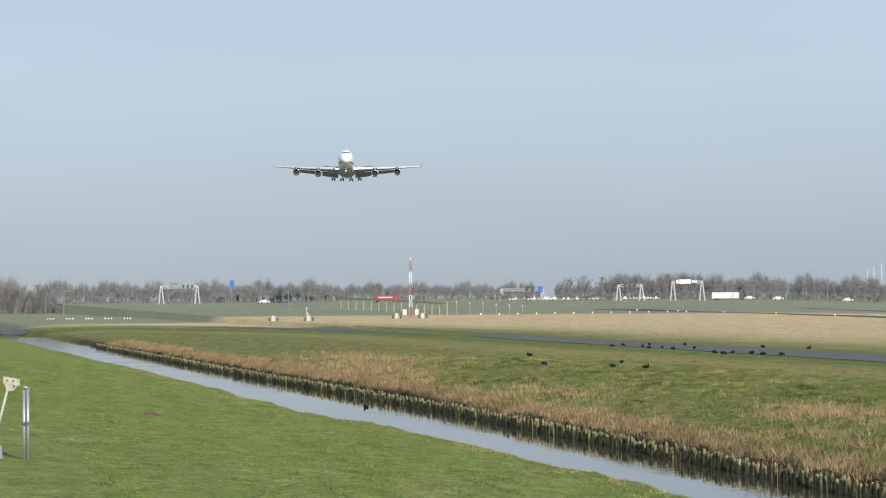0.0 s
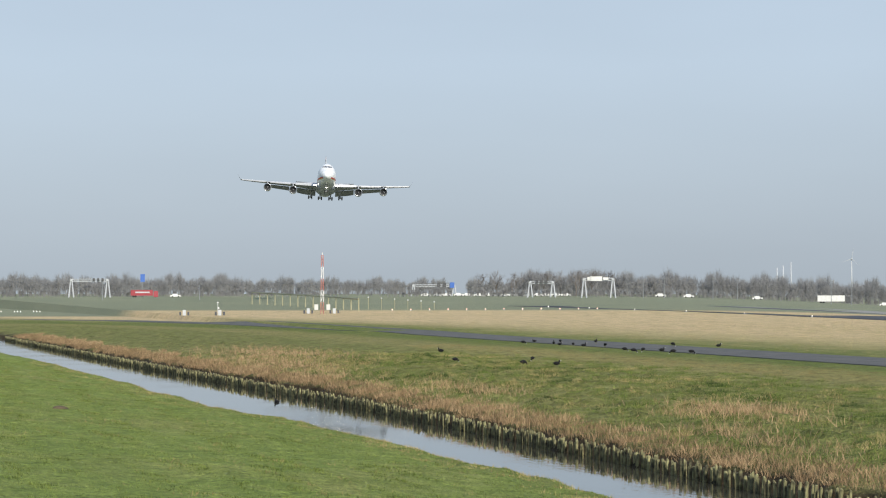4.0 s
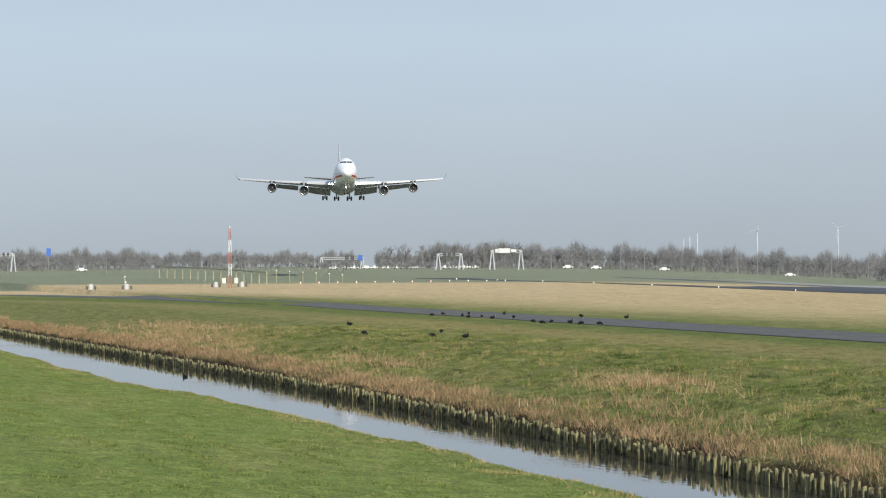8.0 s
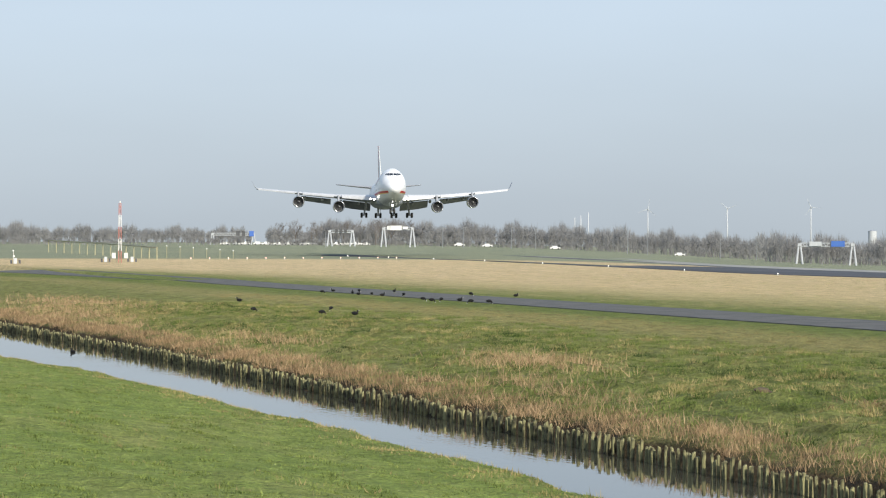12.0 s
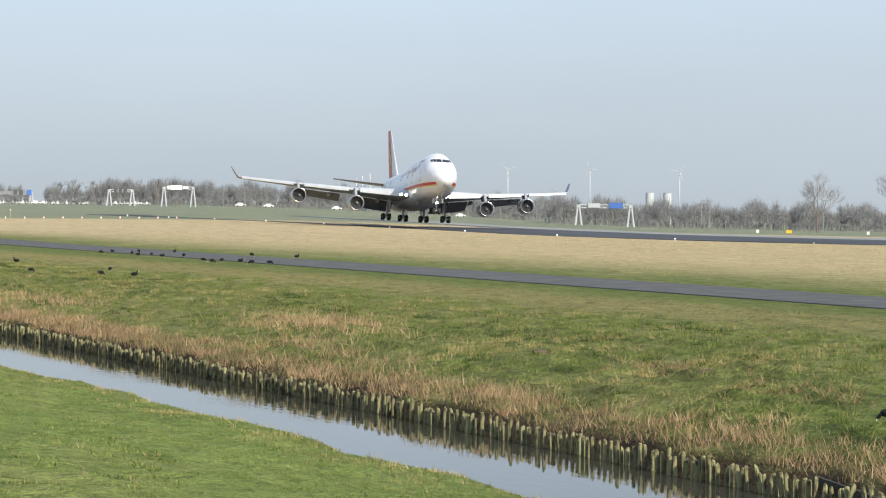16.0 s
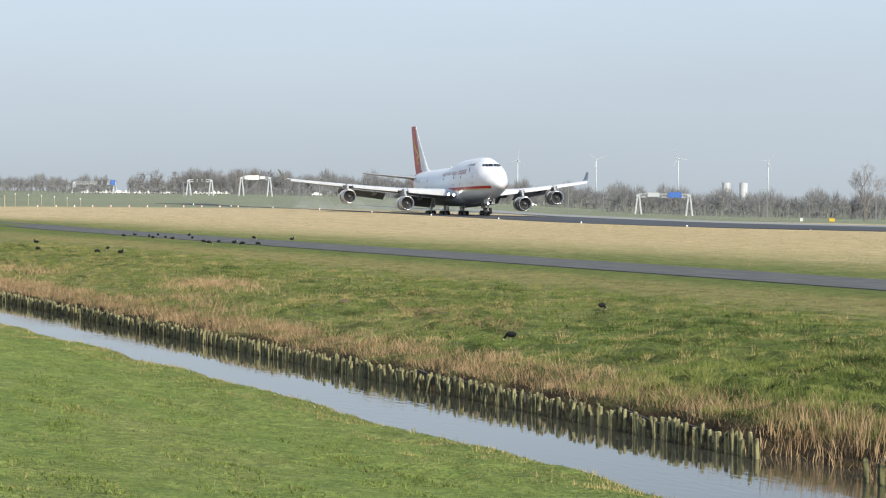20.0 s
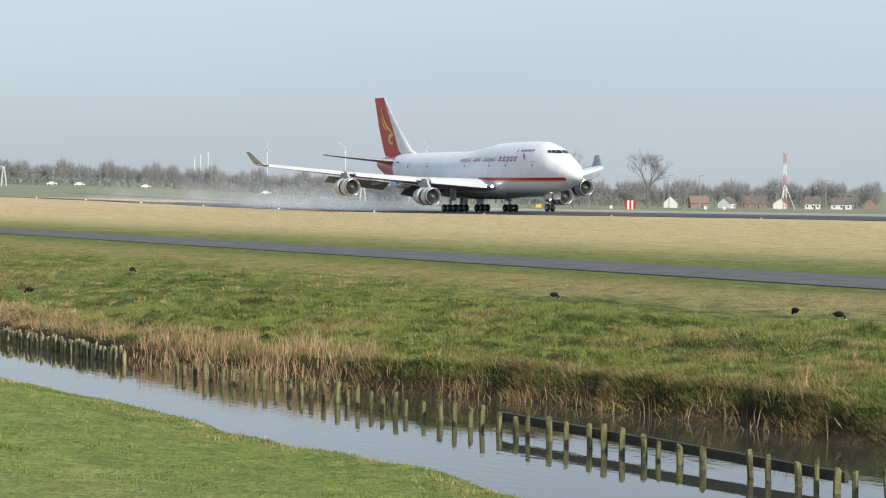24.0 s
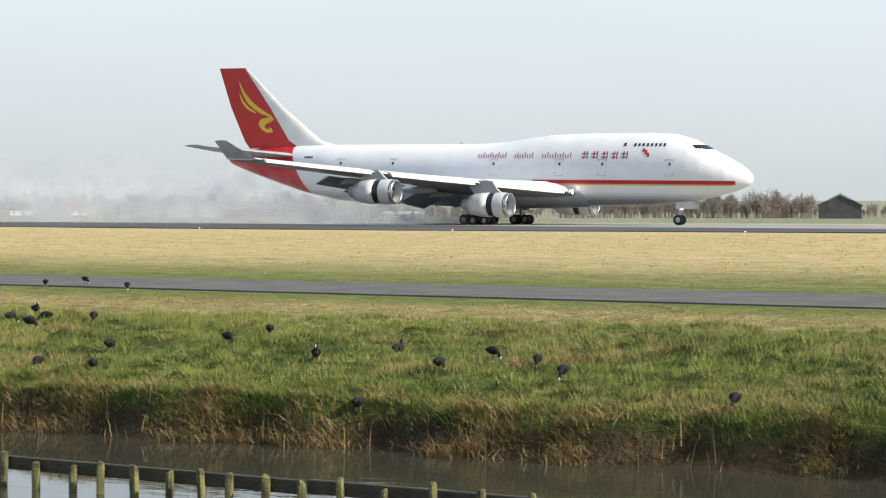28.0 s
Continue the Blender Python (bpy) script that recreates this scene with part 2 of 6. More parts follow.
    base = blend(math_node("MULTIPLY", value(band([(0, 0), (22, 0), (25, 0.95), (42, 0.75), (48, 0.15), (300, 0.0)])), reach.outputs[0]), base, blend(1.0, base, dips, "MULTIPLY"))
    dry_reach = n.new("ShaderNodeMapRange")
    dry_reach.inputs[1].default_value, dry_reach.inputs[2].default_value, dry_reach.inputs[3].default_value = -110.0, -60.0, 0.35
    l.new(sep.outputs["X"], dry_reach.inputs[0])
    straw_f = value(band([(0, 0), (42, 0), (46, 0.65), (50, 0.85), (53, 0.55), (55, 0.12), (300, 0.12)]))
    base = blend(math_node("MULTIPLY", straw_f, dry_reach.outputs[0]), base, straw)
    gold_f = value(band([(0, 0), (66, 0.0), (73, 0.12), (84, 0.68), (98, 1.0), (300, 1.0)]))
    gold_shade = ramp_of(streak, [(0.30, (0.62, 0.64, 0.58)), (0.5, (1.0, 1.0, 1.0)), (0.72, (1.28, 1.24, 1.22))])
    gold = blend(0.9, gold, gold_shade, "MULTIPLY")
    base = blend(gold_f, base, gold)
    beyond = n.new("ShaderNodeMapRange")
    beyond.inputs[1].default_value, beyond.inputs[2].default_value = 262.0, 285.0
    l.new(sep.outputs["Y"], beyond.inputs[0])
    base = blend(beyond.outputs[0], base, hazed_field)
    # far west of the threshold the golden field gives way to haze-paled turf
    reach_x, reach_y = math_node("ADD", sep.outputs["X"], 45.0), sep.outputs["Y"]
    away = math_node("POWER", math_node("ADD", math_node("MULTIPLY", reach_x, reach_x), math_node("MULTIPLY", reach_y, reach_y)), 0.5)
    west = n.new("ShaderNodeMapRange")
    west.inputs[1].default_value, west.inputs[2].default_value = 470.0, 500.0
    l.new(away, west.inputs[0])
    base = blend(west.outputs[0], base, hazed_field)
    low = n.new("ShaderNodeMapRange")
    low.inputs[1].default_value, low.inputs[2].default_value = -0.52, -0.86
    l.new(math_node("ADD", sep.outputs["Z"], math_node("MULTIPLY", math_node("SUBTRACT", clump, 0.5), 0.5)), low.inputs[0])
    ditch = n.new("ShaderNodeMapRange")
    ditch.inputs[1].default_value, ditch.inputs[2].default_value = 50.0, 44.0
    l.new(sep.outputs["Y"], ditch.inputs[0])
    beyond_water = n.new("ShaderNodeMapRange")
    beyond_water.inputs[1].default_value, beyond_water.inputs[2].default_value, beyond_water.inputs[3].default_value = 20.2, 21.2, 0.25
    l.new(sep.outputs["Y"], beyond_water.inputs[0])
    base = blend(math_node("MULTIPLY", math_node("MULTIPLY", low.outputs[0], ditch.outputs[0]), beyond_water.outputs[0]), base, mud)
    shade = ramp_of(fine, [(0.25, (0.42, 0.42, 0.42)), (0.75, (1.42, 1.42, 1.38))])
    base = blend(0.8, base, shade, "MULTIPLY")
    # low spots of the tuft bumps darkened: shade put into the colour
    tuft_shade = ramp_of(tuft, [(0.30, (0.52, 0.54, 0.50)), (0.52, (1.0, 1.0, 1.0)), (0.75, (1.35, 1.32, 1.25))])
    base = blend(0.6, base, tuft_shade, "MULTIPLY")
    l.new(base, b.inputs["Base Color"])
    bp = n.new("ShaderNodeBump")
    bp.inputs["Strength"].default_value, bp.inputs["Distance"].default_value = 1.0, 0.22
    l.new(math_node("ADD", math_node("ADD", fine, math_node("MULTIPLY", tuft, 1.6)), math_node("MULTIPLY", clump, 1.0)), bp.inputs["Height"])
    l.new(bp.outputs[0], b.inputs["Normal"])
    return m


def water_material():
    m = bpy.data.materials.new("ditch_water")
    m.use_nodes = True
    n, l = m.node_tree.nodes, m.node_tree.links
    b = n["Principled BSDF"]
    b.inputs["Base Color"].default_value = (0.046, 0.045, 0.033, 1)
    b.inputs["Roughness"].default_value = 0.03
    b.inputs["IOR"].default_value = 1.40
    b.inputs["Specular IOR Level"].default_value = 0.5
    tc = n.new("ShaderNodeNewGeometry")
    mp = n.new("ShaderNodeMapping")
    mp.inputs["Scale"].default_value = (0.9, 2.6, 1)
    l.new(tc.outputs["Position"], mp.inputs[0])
    no = n.new("ShaderNodeTexNoise")
    no.inputs["Scale"].default_value, no.inputs["Detail"].default_value = 1.6, 3
    l.new(mp.outputs[0], no.inputs["Vector"])
    calm = n.new("ShaderNodeTexNoise")
    calm.inputs["Scale"].default_value, calm.inputs["Detail"].default_value = 0.12, 2
    l.new(tc.outputs["Position"], calm.inputs["Vector"])
    gust = n.new("ShaderNodeMapRange")
    gust.inputs[1].default_value, gust.inputs[2].default_value = 0.42, 0.62
    gust.inputs[3].default_value, gust.inputs[4].default_value = 0.06, 0.34
    l.new(calm.outputs[0], gust.inputs[0])
    bp = n.new("ShaderNodeBump")
    bp.inputs["Distance"].default_value = 0.025
    l.new(gust.outputs[0], bp.inputs["Strength"])
    l.new(no.outputs[0], bp.inputs["Height"])
    l.new(bp.outputs[0], b.inputs["Normal"])
    return m


def fuselage_paint():
    """White gloss paint with a red tail and a grey belly darkened for shade."""
    m = material("aircraft_white_paint", (0.80, 0.81, 0.82), 0.28)
    n, l = m.node_tree.nodes, m.node_tree.links
    b = n["Principled BSDF"]
    tc = n.new("ShaderNodeTexCoord")
    sp = n.new("ShaderNodeSeparateXYZ")
    l.new(tc.outputs["Object"], sp.inputs[0])

    def step(src, lo, hi):
        r = n.new("ShaderNodeMapRange")
        r.inputs[1].default_value, r.inputs[2].default_value = lo, hi
        l.new(src, r.inputs[0])
        return r.outputs[0]

    lean = n.new("ShaderNodeMath")
    lean.operation = "MULTIPLY_ADD"
    l.new(sp.outputs["Z"], lean.inputs[0])
    lean.inputs[1].default_value = 0.45
    l.new(sp.outputs["X"], lean.inputs[2])
    red = step(lean.outputs[0], -23.0, -23.2)
    # darkens downwards: shade under the hull put into the belly grey
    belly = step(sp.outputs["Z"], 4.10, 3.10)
    no = n.new("ShaderNodeTexNoise")
    no.inputs["Scale"].default_value, no.inputs["Detail"].default_value = 0.5, 6
    l.new(tc.outputs["Object"], no.inputs["Vector"])
    grime = n.new("ShaderNodeMapRange")
    grime.inputs[3].default_value, grime.inputs[4].default_value = 0.86, 1.08
    l.new(no.outputs[0], grime.inputs[0])
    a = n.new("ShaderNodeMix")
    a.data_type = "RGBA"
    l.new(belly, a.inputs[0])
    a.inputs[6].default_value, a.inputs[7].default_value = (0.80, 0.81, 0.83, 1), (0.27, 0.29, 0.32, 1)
    c = n.new("ShaderNodeMix")
    c.data_type = "RGBA"
    l.new(red, c.inputs[0])
    l.new(a.outputs[2], c.inputs[6])
    c.inputs[7].default_value = (0.52, 0.018, 0.022, 1)
    h = n.new("ShaderNodeHueSaturation")
    l.new(c.outputs[2], h.inputs["Color"])
    l.new(grime.outputs[0], h.inputs["Value"])
    l.new(h.outputs[0], b.inputs["Base Color"])
    return m


def mist_material(density):
    """Fine airborne water: mostly clear, the rest scatters light both ways."""
    m = bpy.data.materials.new("spray_mist")
    m.use_nodes = True
    n, l = m.node_tree.nodes, m.node_tree.links
    n.clear()
    clear, front, through_light = n.new("ShaderNodeBsdfTransparent"), n.new("ShaderNodeBsdfDiffuse"), n.new("ShaderNodeBsdfTranslucent")
    front.inputs[0].default_value = through_light.inputs[0].default_value = (0.74, 0.77, 0.81, 1)
    both, all_in, out = n.new("ShaderNodeMixShader"), n.new("ShaderNodeMixShader"), n.new("ShaderNodeOutputMaterial")
    both.inputs[0].default_value, all_in.inputs[0].default_value = 0.5, density
    l.new(front.outputs[0], both.inputs[1])
    l.new(through_light.outputs[0], both.inputs[2])
    l.new(clear.outputs[0], all_in.inputs[1])
    l.new(both.outputs[0], all_in.inputs[2])
    l.new(all_in.outputs[0], out.inputs[0])
    return m


M_GROUND, M_WATER, M_HULL = ground_material(), water_material(), fuselage_paint()
M_ASPHALT = material("road_asphalt", (0.095, 0.096, 0.094), 0.92, second=(0.135, 0.134, 0.128), spec=0.2, scale=0.6, bump=0.3, bump_scale=60)
M_RUNWAY = material("runway_asphalt", (0.040, 0.042, 0.047), 0.75, second=(0.070, 0.072, 0.078), scale=0.05, bump=0.2, bump_scale=40)
M_CONCRETE = material("pale_concrete", (0.24, 0.24, 0.22), 0.85, second=(0.32, 0.31, 0.28), scale=0.1)
M_WOOD = material("weathered_post_wood", (0.052, 0.046, 0.027), 0.9, second=(0.300, 0.282, 0.135), scale=5, bump=0.6, bump_scale=25, per_object=0.45)
M_WETPOST = material("mossy_wet_post_wood", (0.036, 0.034, 0.019), 0.8, second=(0.165, 0.165, 0.066), scale=4, bump=0.6, bump_scale=25, per_object=0.4)
M_PALEPOST = material("pale_weathered_plate", (0.40, 0.39, 0.30), 0.8, second=(0.50, 0.49, 0.40), scale=5, bump=0.3)
M_WETWOOD = material("wet_beam_wood", (0.030, 0.026, 0.018), 0.6, second=(0.055, 0.048, 0.030), scale=4, bump=0.5, bump_scale=20)
M_REED = material("dry_reed", (0.23, 0.150, 0.078), 0.85, second=(0.43, 0.305, 0.170), scale=2.0, per_object=0.35)
M_BROWN = material("dead_stems", (0.125, 0.084, 0.044), 0.9, second=(0.300, 0.205, 0.105), scale=2.0, per_object=0.4)
M_BLADE = material("grass_blades", (0.082, 0.122, 0.025), 0.8, second=(0.192, 0.228, 0.060), scale=1.6, per_object=0.5, spec=0.2)
M_FRESHBLADE = material("fresh_grass_blades", (0.126, 0.164, 0.038), 0.8, second=(0.262, 0.284, 0.086), scale=1.1, per_object=0.5, spec=0.2)
M_STRAWBLADE = material("straw_blades", (0.225, 0.182, 0.078), 0.85, second=(0.380, 0.308, 0.138), scale=0.7, per_object=0.35, spec=0.2)
M_TURFBLADE = material("short_turf_blades", (0.126, 0.176, 0.038), 0.8, second=(0.240, 0.290, 0.076), scale=1.6, per_object=0.6, spec=0.2)
# sunlit and shaded copies of the grass blades, lit by colour alone
M_LIGHTBLADE = material("sun_toned_blades", (0.140, 0.182, 0.044), 0.8, second=(0.240, 0.264, 0.080), scale=1.2, per_object=0.4, spec=0.2)
M_DARKBLADE = material("shade_green_blades", (0.028, 0.052, 0.012), 0.8, second=(0.062, 0.094, 0.024), scale=1.2, per_object=0.4, spec=0.2)
M_GOLDBLADE = material("golden_blades", (0.300, 0.240, 0.130), 0.85, second=(0.420, 0.330, 0.190), scale=0.3, per_object=0.2, spec=0.2)
M_RUSTY = material("rusty_dead_grass", (0.150, 0.108, 0.050), 0.85, second=(0.350, 0.265, 0.128), scale=1.5, per_object=0.35, spec=0.2)
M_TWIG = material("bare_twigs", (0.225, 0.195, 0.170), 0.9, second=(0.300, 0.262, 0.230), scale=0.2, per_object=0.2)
# far twigs paled to grey: distance haze put into the colour
M_FARTWIG = material("haze_paled_wood", (0.310, 0.305, 0.300), 0.95, second=(0.370, 0.360, 0.350), scale=0.05, per_object=0.15)


def thin_wood(m, share):
    """Lets part of the light through, as fine twigs do."""
    n, l = m.node_tree.nodes, m.node_tree.links
    b = n["Principled BSDF"]
    out = [x for x in n if x.type == "OUTPUT_MATERIAL"][0]
    leak, both = n.new("ShaderNodeBsdfTranslucent"), n.new("ShaderNodeMixShader")
    both.inputs[0].default_value = share
    l.new(b.inputs["Base Color"].links[0].from_socket, leak.inputs[0])
    l.new(b.outputs[0], both.inputs[1])
    l.new(leak.outputs[0], both.inputs[2])
    l.new(both.outputs[0], out.inputs[0])


# half translucent, evens the far wood's lit and dark sides as haze would
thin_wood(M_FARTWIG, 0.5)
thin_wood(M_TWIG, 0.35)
M_WHITE = material("white_paint", (0.78, 0.78, 0.76), 0.4, second=(0.68, 0.68, 0.66), scale=0.8)
M_WINGTOP = material("wing_light_grey", (0.62, 0.63, 0.64), 0.35, second=(0.54, 0.55, 0.56), scale=0.8)
M_SLAT = material("bright_slat", (0.68, 0.68, 0.68), 0.3, second=(0.60, 0.60, 0.61), scale=0.7)
# blue-grey for downward faces: their shade put into the paint
M_UNDERWING = material("underside_shade_grey", (0.20, 0.21, 0.23), 0.45, second=(0.15, 0.16, 0.18), scale=0.6)
# fairing grey darkened too, for the shade beneath the hull
M_BELLY = material("belly_shade_grey", (0.28, 0.30, 0.33), 0.45, second=(0.22, 0.24, 0.27), scale=0.5)
M_GREY = material("flap_grey", (0.38, 0.39, 0.41), 0.5, second=(0.30, 0.31, 0.33), scale=1.0)
M_DARK = material("dark_grey", (0.060, 0.062, 0.066), 0.5, second=(0.090, 0.092, 0.096), scale=1.5)
M_BLACK = material("black", (0.012, 0.012, 0.013), 0.35, second=(0.022, 0.022, 0.022), scale=2)
M_RED = material("red_paint", (0.52, 0.018, 0.022), 0.35, second=(0.46, 0.016, 0.020), scale=0.7)
M_YELLOW = material("yellow_paint", (0.75, 0.50, 0.045), 0.4, second=(0.68, 0.44, 0.04), scale=0.7)
M_TITLE = material("title_dark_red", (0.36, 0.030, 0.045), 0.4, second=(0.30, 0.025, 0.040), scale=0.7)
M_TRUCKRED = material("dull_lorry_red", (0.34, 0.045, 0.060), 0.5, second=(0.28, 0.04, 0.05), scale=0.7)
M_NACELLE = material("nacelle_grey_white", (0.60, 0.61, 0.62), 0.3, second=(0.52, 0.53, 0.54), scale=0.8)
M_METAL = material("bare_metal", (0.62, 0.62, 0.63), 0.25, 1.0, second=(0.50, 0.50, 0.52), scale=1.5)
M_TYRE = material("tyre_rubber", (0.020, 0.020, 0.021), 0.8, second=(0.035, 0.034, 0.033), scale=3)
M_GLASS = material("cockpit_glass", (0.010, 0.012, 0.015), 0.06, second=(0.014, 0.016, 0.02), scale=2, spec=0.8)
M_GALV = material("galvanised_steel", (0.42, 0.43, 0.44), 0.45, 0.6, second=(0.34, 0.35, 0.36), scale=3)
M_STEELWHITE = material("gantry_white", (0.50, 0.52, 0.54), 0.55, second=(0.42, 0.44, 0.46), scale=0.5)
M_BLUE = material("road_sign_blue", (0.05, 0.13, 0.48), 0.5, second=(0.06, 0.15, 0.44), scale=0.5)
# mast red dulled and paled: haze put into the paint colour
M_ORANGE = material("haze_dulled_red", (0.46, 0.20, 0.16), 0.6, second=(0.40, 0.13, 0.11), scale=0.5)
M_PALEYELLOW = material("approach_frame_yellow", (0.40, 0.37, 0.23), 0.6, second=(0.34, 0.32, 0.20), scale=0.6)
# brick and red tiles lose saturation here: haze put into their colours
M_BRICK = material("haze_dulled_brick", (0.230, 0.170, 0.145), 0.85, second=(0.270, 0.200, 0.170), scale=0.5)
M_ROOF = material("roof_tile", (0.110, 0.095, 0.090), 0.8, second=(0.160, 0.135, 0.125), scale=0.4)
M_REDROOF = material("haze_dulled_roof_tile", (0.230, 0.150, 0.125), 0.8, second=(0.200, 0.135, 0.115), scale=0.4)
M_RENDER = material("white_wall", (0.66, 0.66, 0.63), 0.8, second=(0.58, 0.58, 0.56), scale=0.4)
M_BARN = material("pale_green_barn", (0.48, 0.50, 0.36), 0.7, second=(0.42, 0.44, 0.32), scale=0.3)
M_OLIVE = material("olive_cladding", (0.20, 0.235, 0.165), 0.7, second=(0.165, 0.195, 0.14), scale=0.3)
M_DARKBARN = material("black_timber_barn", (0.050, 0.050, 0.058), 0.8, second=(0.085, 0.082, 0.085), scale=0.4)
M_PLUMAGE = material("slate_black_plumage", (0.010, 0.010, 0.011), 0.85, second=(0.022, 0.022, 0.024), scale=12, spec=0.2)
M_BILL = material("white_bill", (0.78, 0.76, 0.70), 0.5)
M_LEG = material("greenish_leg", (0.16, 0.17, 0.09), 0.6)
M_SOIL = material("molehill_soil", (0.070, 0.050, 0.030), 0.95, second=(0.130, 0.100, 0.055), scale=6, bump=0.8, bump_scale=25)
M_LAMP = glowing("landing_light", (1.0, 0.93, 0.80), 12.0)
M_LAMPRED = glowing("red_runway_light", (1.0, 0.55, 0.42), 2.2)
# white greyed towards the sky: haze put into the colour of far things
M_HAZY = material("haze_greyed_white", (0.52, 0.54, 0.56), 0.7, second=(0.47, 0.49, 0.51), scale=0.1)
M_LAMPWHITE = glowing("white_runway_light", (1.0, 0.95, 0.85), 1.6)


# ---- mesh helpers ----
def mesh_of(name, verts, faces, mat, smooth=False):
    me = bpy.data.meshes.new(name)
    me.from_pydata([tuple(v) for v in verts], [], [tuple(f) for f in faces])
    me.materials.append(mat)
    if smooth:
        me.polygons.foreach_set("use_smooth", [True] * len(me.polygons))
    me.update()
    return me


def part(name, data, parent, label="", at=None, kind=""):
    ob = new(name, data)
    ob.parent = parent
    if at is not None:
        ob.matrix_basis = at
    return tagged(ob, label, kind=kind)


def root(name, at, label, category, group="", kind=""):
    ob = new(name)
    ob.empty_display_size = 0.3
    ob.matrix_basis = at
    return tagged(ob, label, category, group, kind)


class Shape:
    """Collects simple solids into one vertex and face list."""

    def __init__(self):
        self.v, self.f = [], []

    def add(self, verts, faces, m=None):
        o = len(self.v)
        self.v += [(m @ Vector(v) if m else Vector(v)) for v in verts]
        self.f += [[i + o for i in f] for f in faces]
        return self

    def box(self, cx, cy, cz, sx, sy, sz, m=None, taper=1.0):
        vs = []
        for z, k in ((-0.5, 1.0), (0.5, taper)):
            for x, y in ((-0.5, -0.5), (0.5, -0.5), (0.5, 0.5), (-0.5, 0.5)):
                vs.append((cx + x * sx * k, cy + y * sy * k, cz + z * sz))
        return self.add(vs, [(3, 2, 1, 0), (4, 5, 6, 7), (0, 1, 5, 4), (1, 2, 6, 5), (2, 3, 7, 6), (3, 0, 4, 7)], m)

    def tube(self, p, q, r0, r1=None, n=8, cap=True):
        p, q = Vector(p), Vector(q)
        r1 = r0 if r1 is None else r1
        d = (q - p).normalized()
        a = d.orthogonal().normalized()
        b = d.cross(a)
        vs = [c + (a * math.cos(2 * math.pi * i / n) + b * math.sin(2 * math.pi * i / n)) * r for c, r in ((p, r0), (q, r1)) for i in range(n)]
        fs = [(i, (i + 1) % n, n + (i + 1) % n, n + i) for i in range(n)]
        if cap:
            fs += [tuple(range(n - 1, -1, -1)), tuple(range(n, 2 * n))]
        return self.add(vs, fs)

    def lathe(self, profile, axis="x", n=24, m=None, closed=False):
        vs, fs = [], []
        for a, r in profile:
            for i in range(n):
                c, s = math.cos(2 * math.pi * i / n) * r, math.sin(2 * math.pi * i / n) * r
                vs.append({"x": (a, c, s), "y": (s, a, c), "z": (c, s, a)}[axis])
        k = len(profile)
        for j in range(k if closed else k - 1):
            for i in range(n):
                fs.append((j * n + i, j * n + (i + 1) % n, ((j + 1) % k) * n + (i + 1) % n, ((j + 1) % k) * n + i))
        return self.add(vs, fs, m)

    def loft(self, rings, cap=True):
        n, vs, fs = len(rings[0]), [v for r in rings for v in r], []
        for j in range(len(rings) - 1):
            for i in range(n):
                fs.append((j * n + i, j * n + (i + 1) % n, (j + 1) * n + (i + 1) % n, (j + 1) * n + i))
        if cap:
            fs += [tuple(range(n - 1, -1, -1)), tuple(range((len(rings) - 1) * n, len(rings) * n))]
        return self.add(vs, fs)

    def blob(self, c, r, m=None, rings=6, n=10):
        prof = [(c[0] + math.cos(math.pi * j / rings) * r[0], math.sin(math.pi * j / rings)) for j in range(rings + 1)]
        vs, fs = [], []
        for a, k in prof:
            for i in range(n):
                t = 2 * math.pi * i / n
                vs.append((a, c[1] + math.cos(t) * k * r[1], c[2] + math.sin(t) * k * r[2]))
        for j in range(rings):
            for i in range(n):
                fs.append((j * n + i, j * n + (i + 1) % n, (j + 1) * n + (i + 1) % n, (j + 1) * n + i))
        return self.add(vs, fs, m)

    def mesh(self, name, mat, smooth=False):
        return mesh_of(name, self.v, self.f, mat, smooth)


def smooth_by_angle(me, degrees=35):
    bm = bmesh.new()
    bm.from_mesh(me)
    bmesh.ops.remove_doubles(bm, verts=bm.verts, dist=0.0005)
    bmesh.ops.recalc_face_normals(bm, faces=bm.faces)
    for f in bm.faces:
        f.smooth = True
    for e in bm.edges:
        if len(e.link_faces) == 2 and e.calc_face_angle(0) > radians(degrees):
            e.smooth = False
    bm.to_mesh(me)
    bm.free()
    return me


# ---- the lie of the land ----
def lerp_table(x, xs, ys):
    return float(np.interp(x, xs, ys))


def far_edge(x):
    """Y of the far bank's waterline."""
    return np.interp(x, [-420, -330, -215, -175, -168, -150, -120, -100, -92, -75, -65, -59, -52, -45, -30, -8, 60], [19.6, 21.4, 23.6, 24.6, 25.2, 24.45, 24.35, 24.45, 24.55, 24.7, 24.8, 25.0, 26.4, 29.0, 30.4, 32.0, 34.0]) + 0.18 * np.sin(x * 0.9) + 0.12 * np.sin(x * 2.3)


def near_edge(x):
    return np.interp(x, [-420, -213, -148, -130, -95, -60, 60], [11.4, 16.4, 17.2, 18.8, 19.4, 19.0, 19.2]) + 0.15 * np.sin(x * 0.5) + 0.08 * np.sin(x * 1.7)


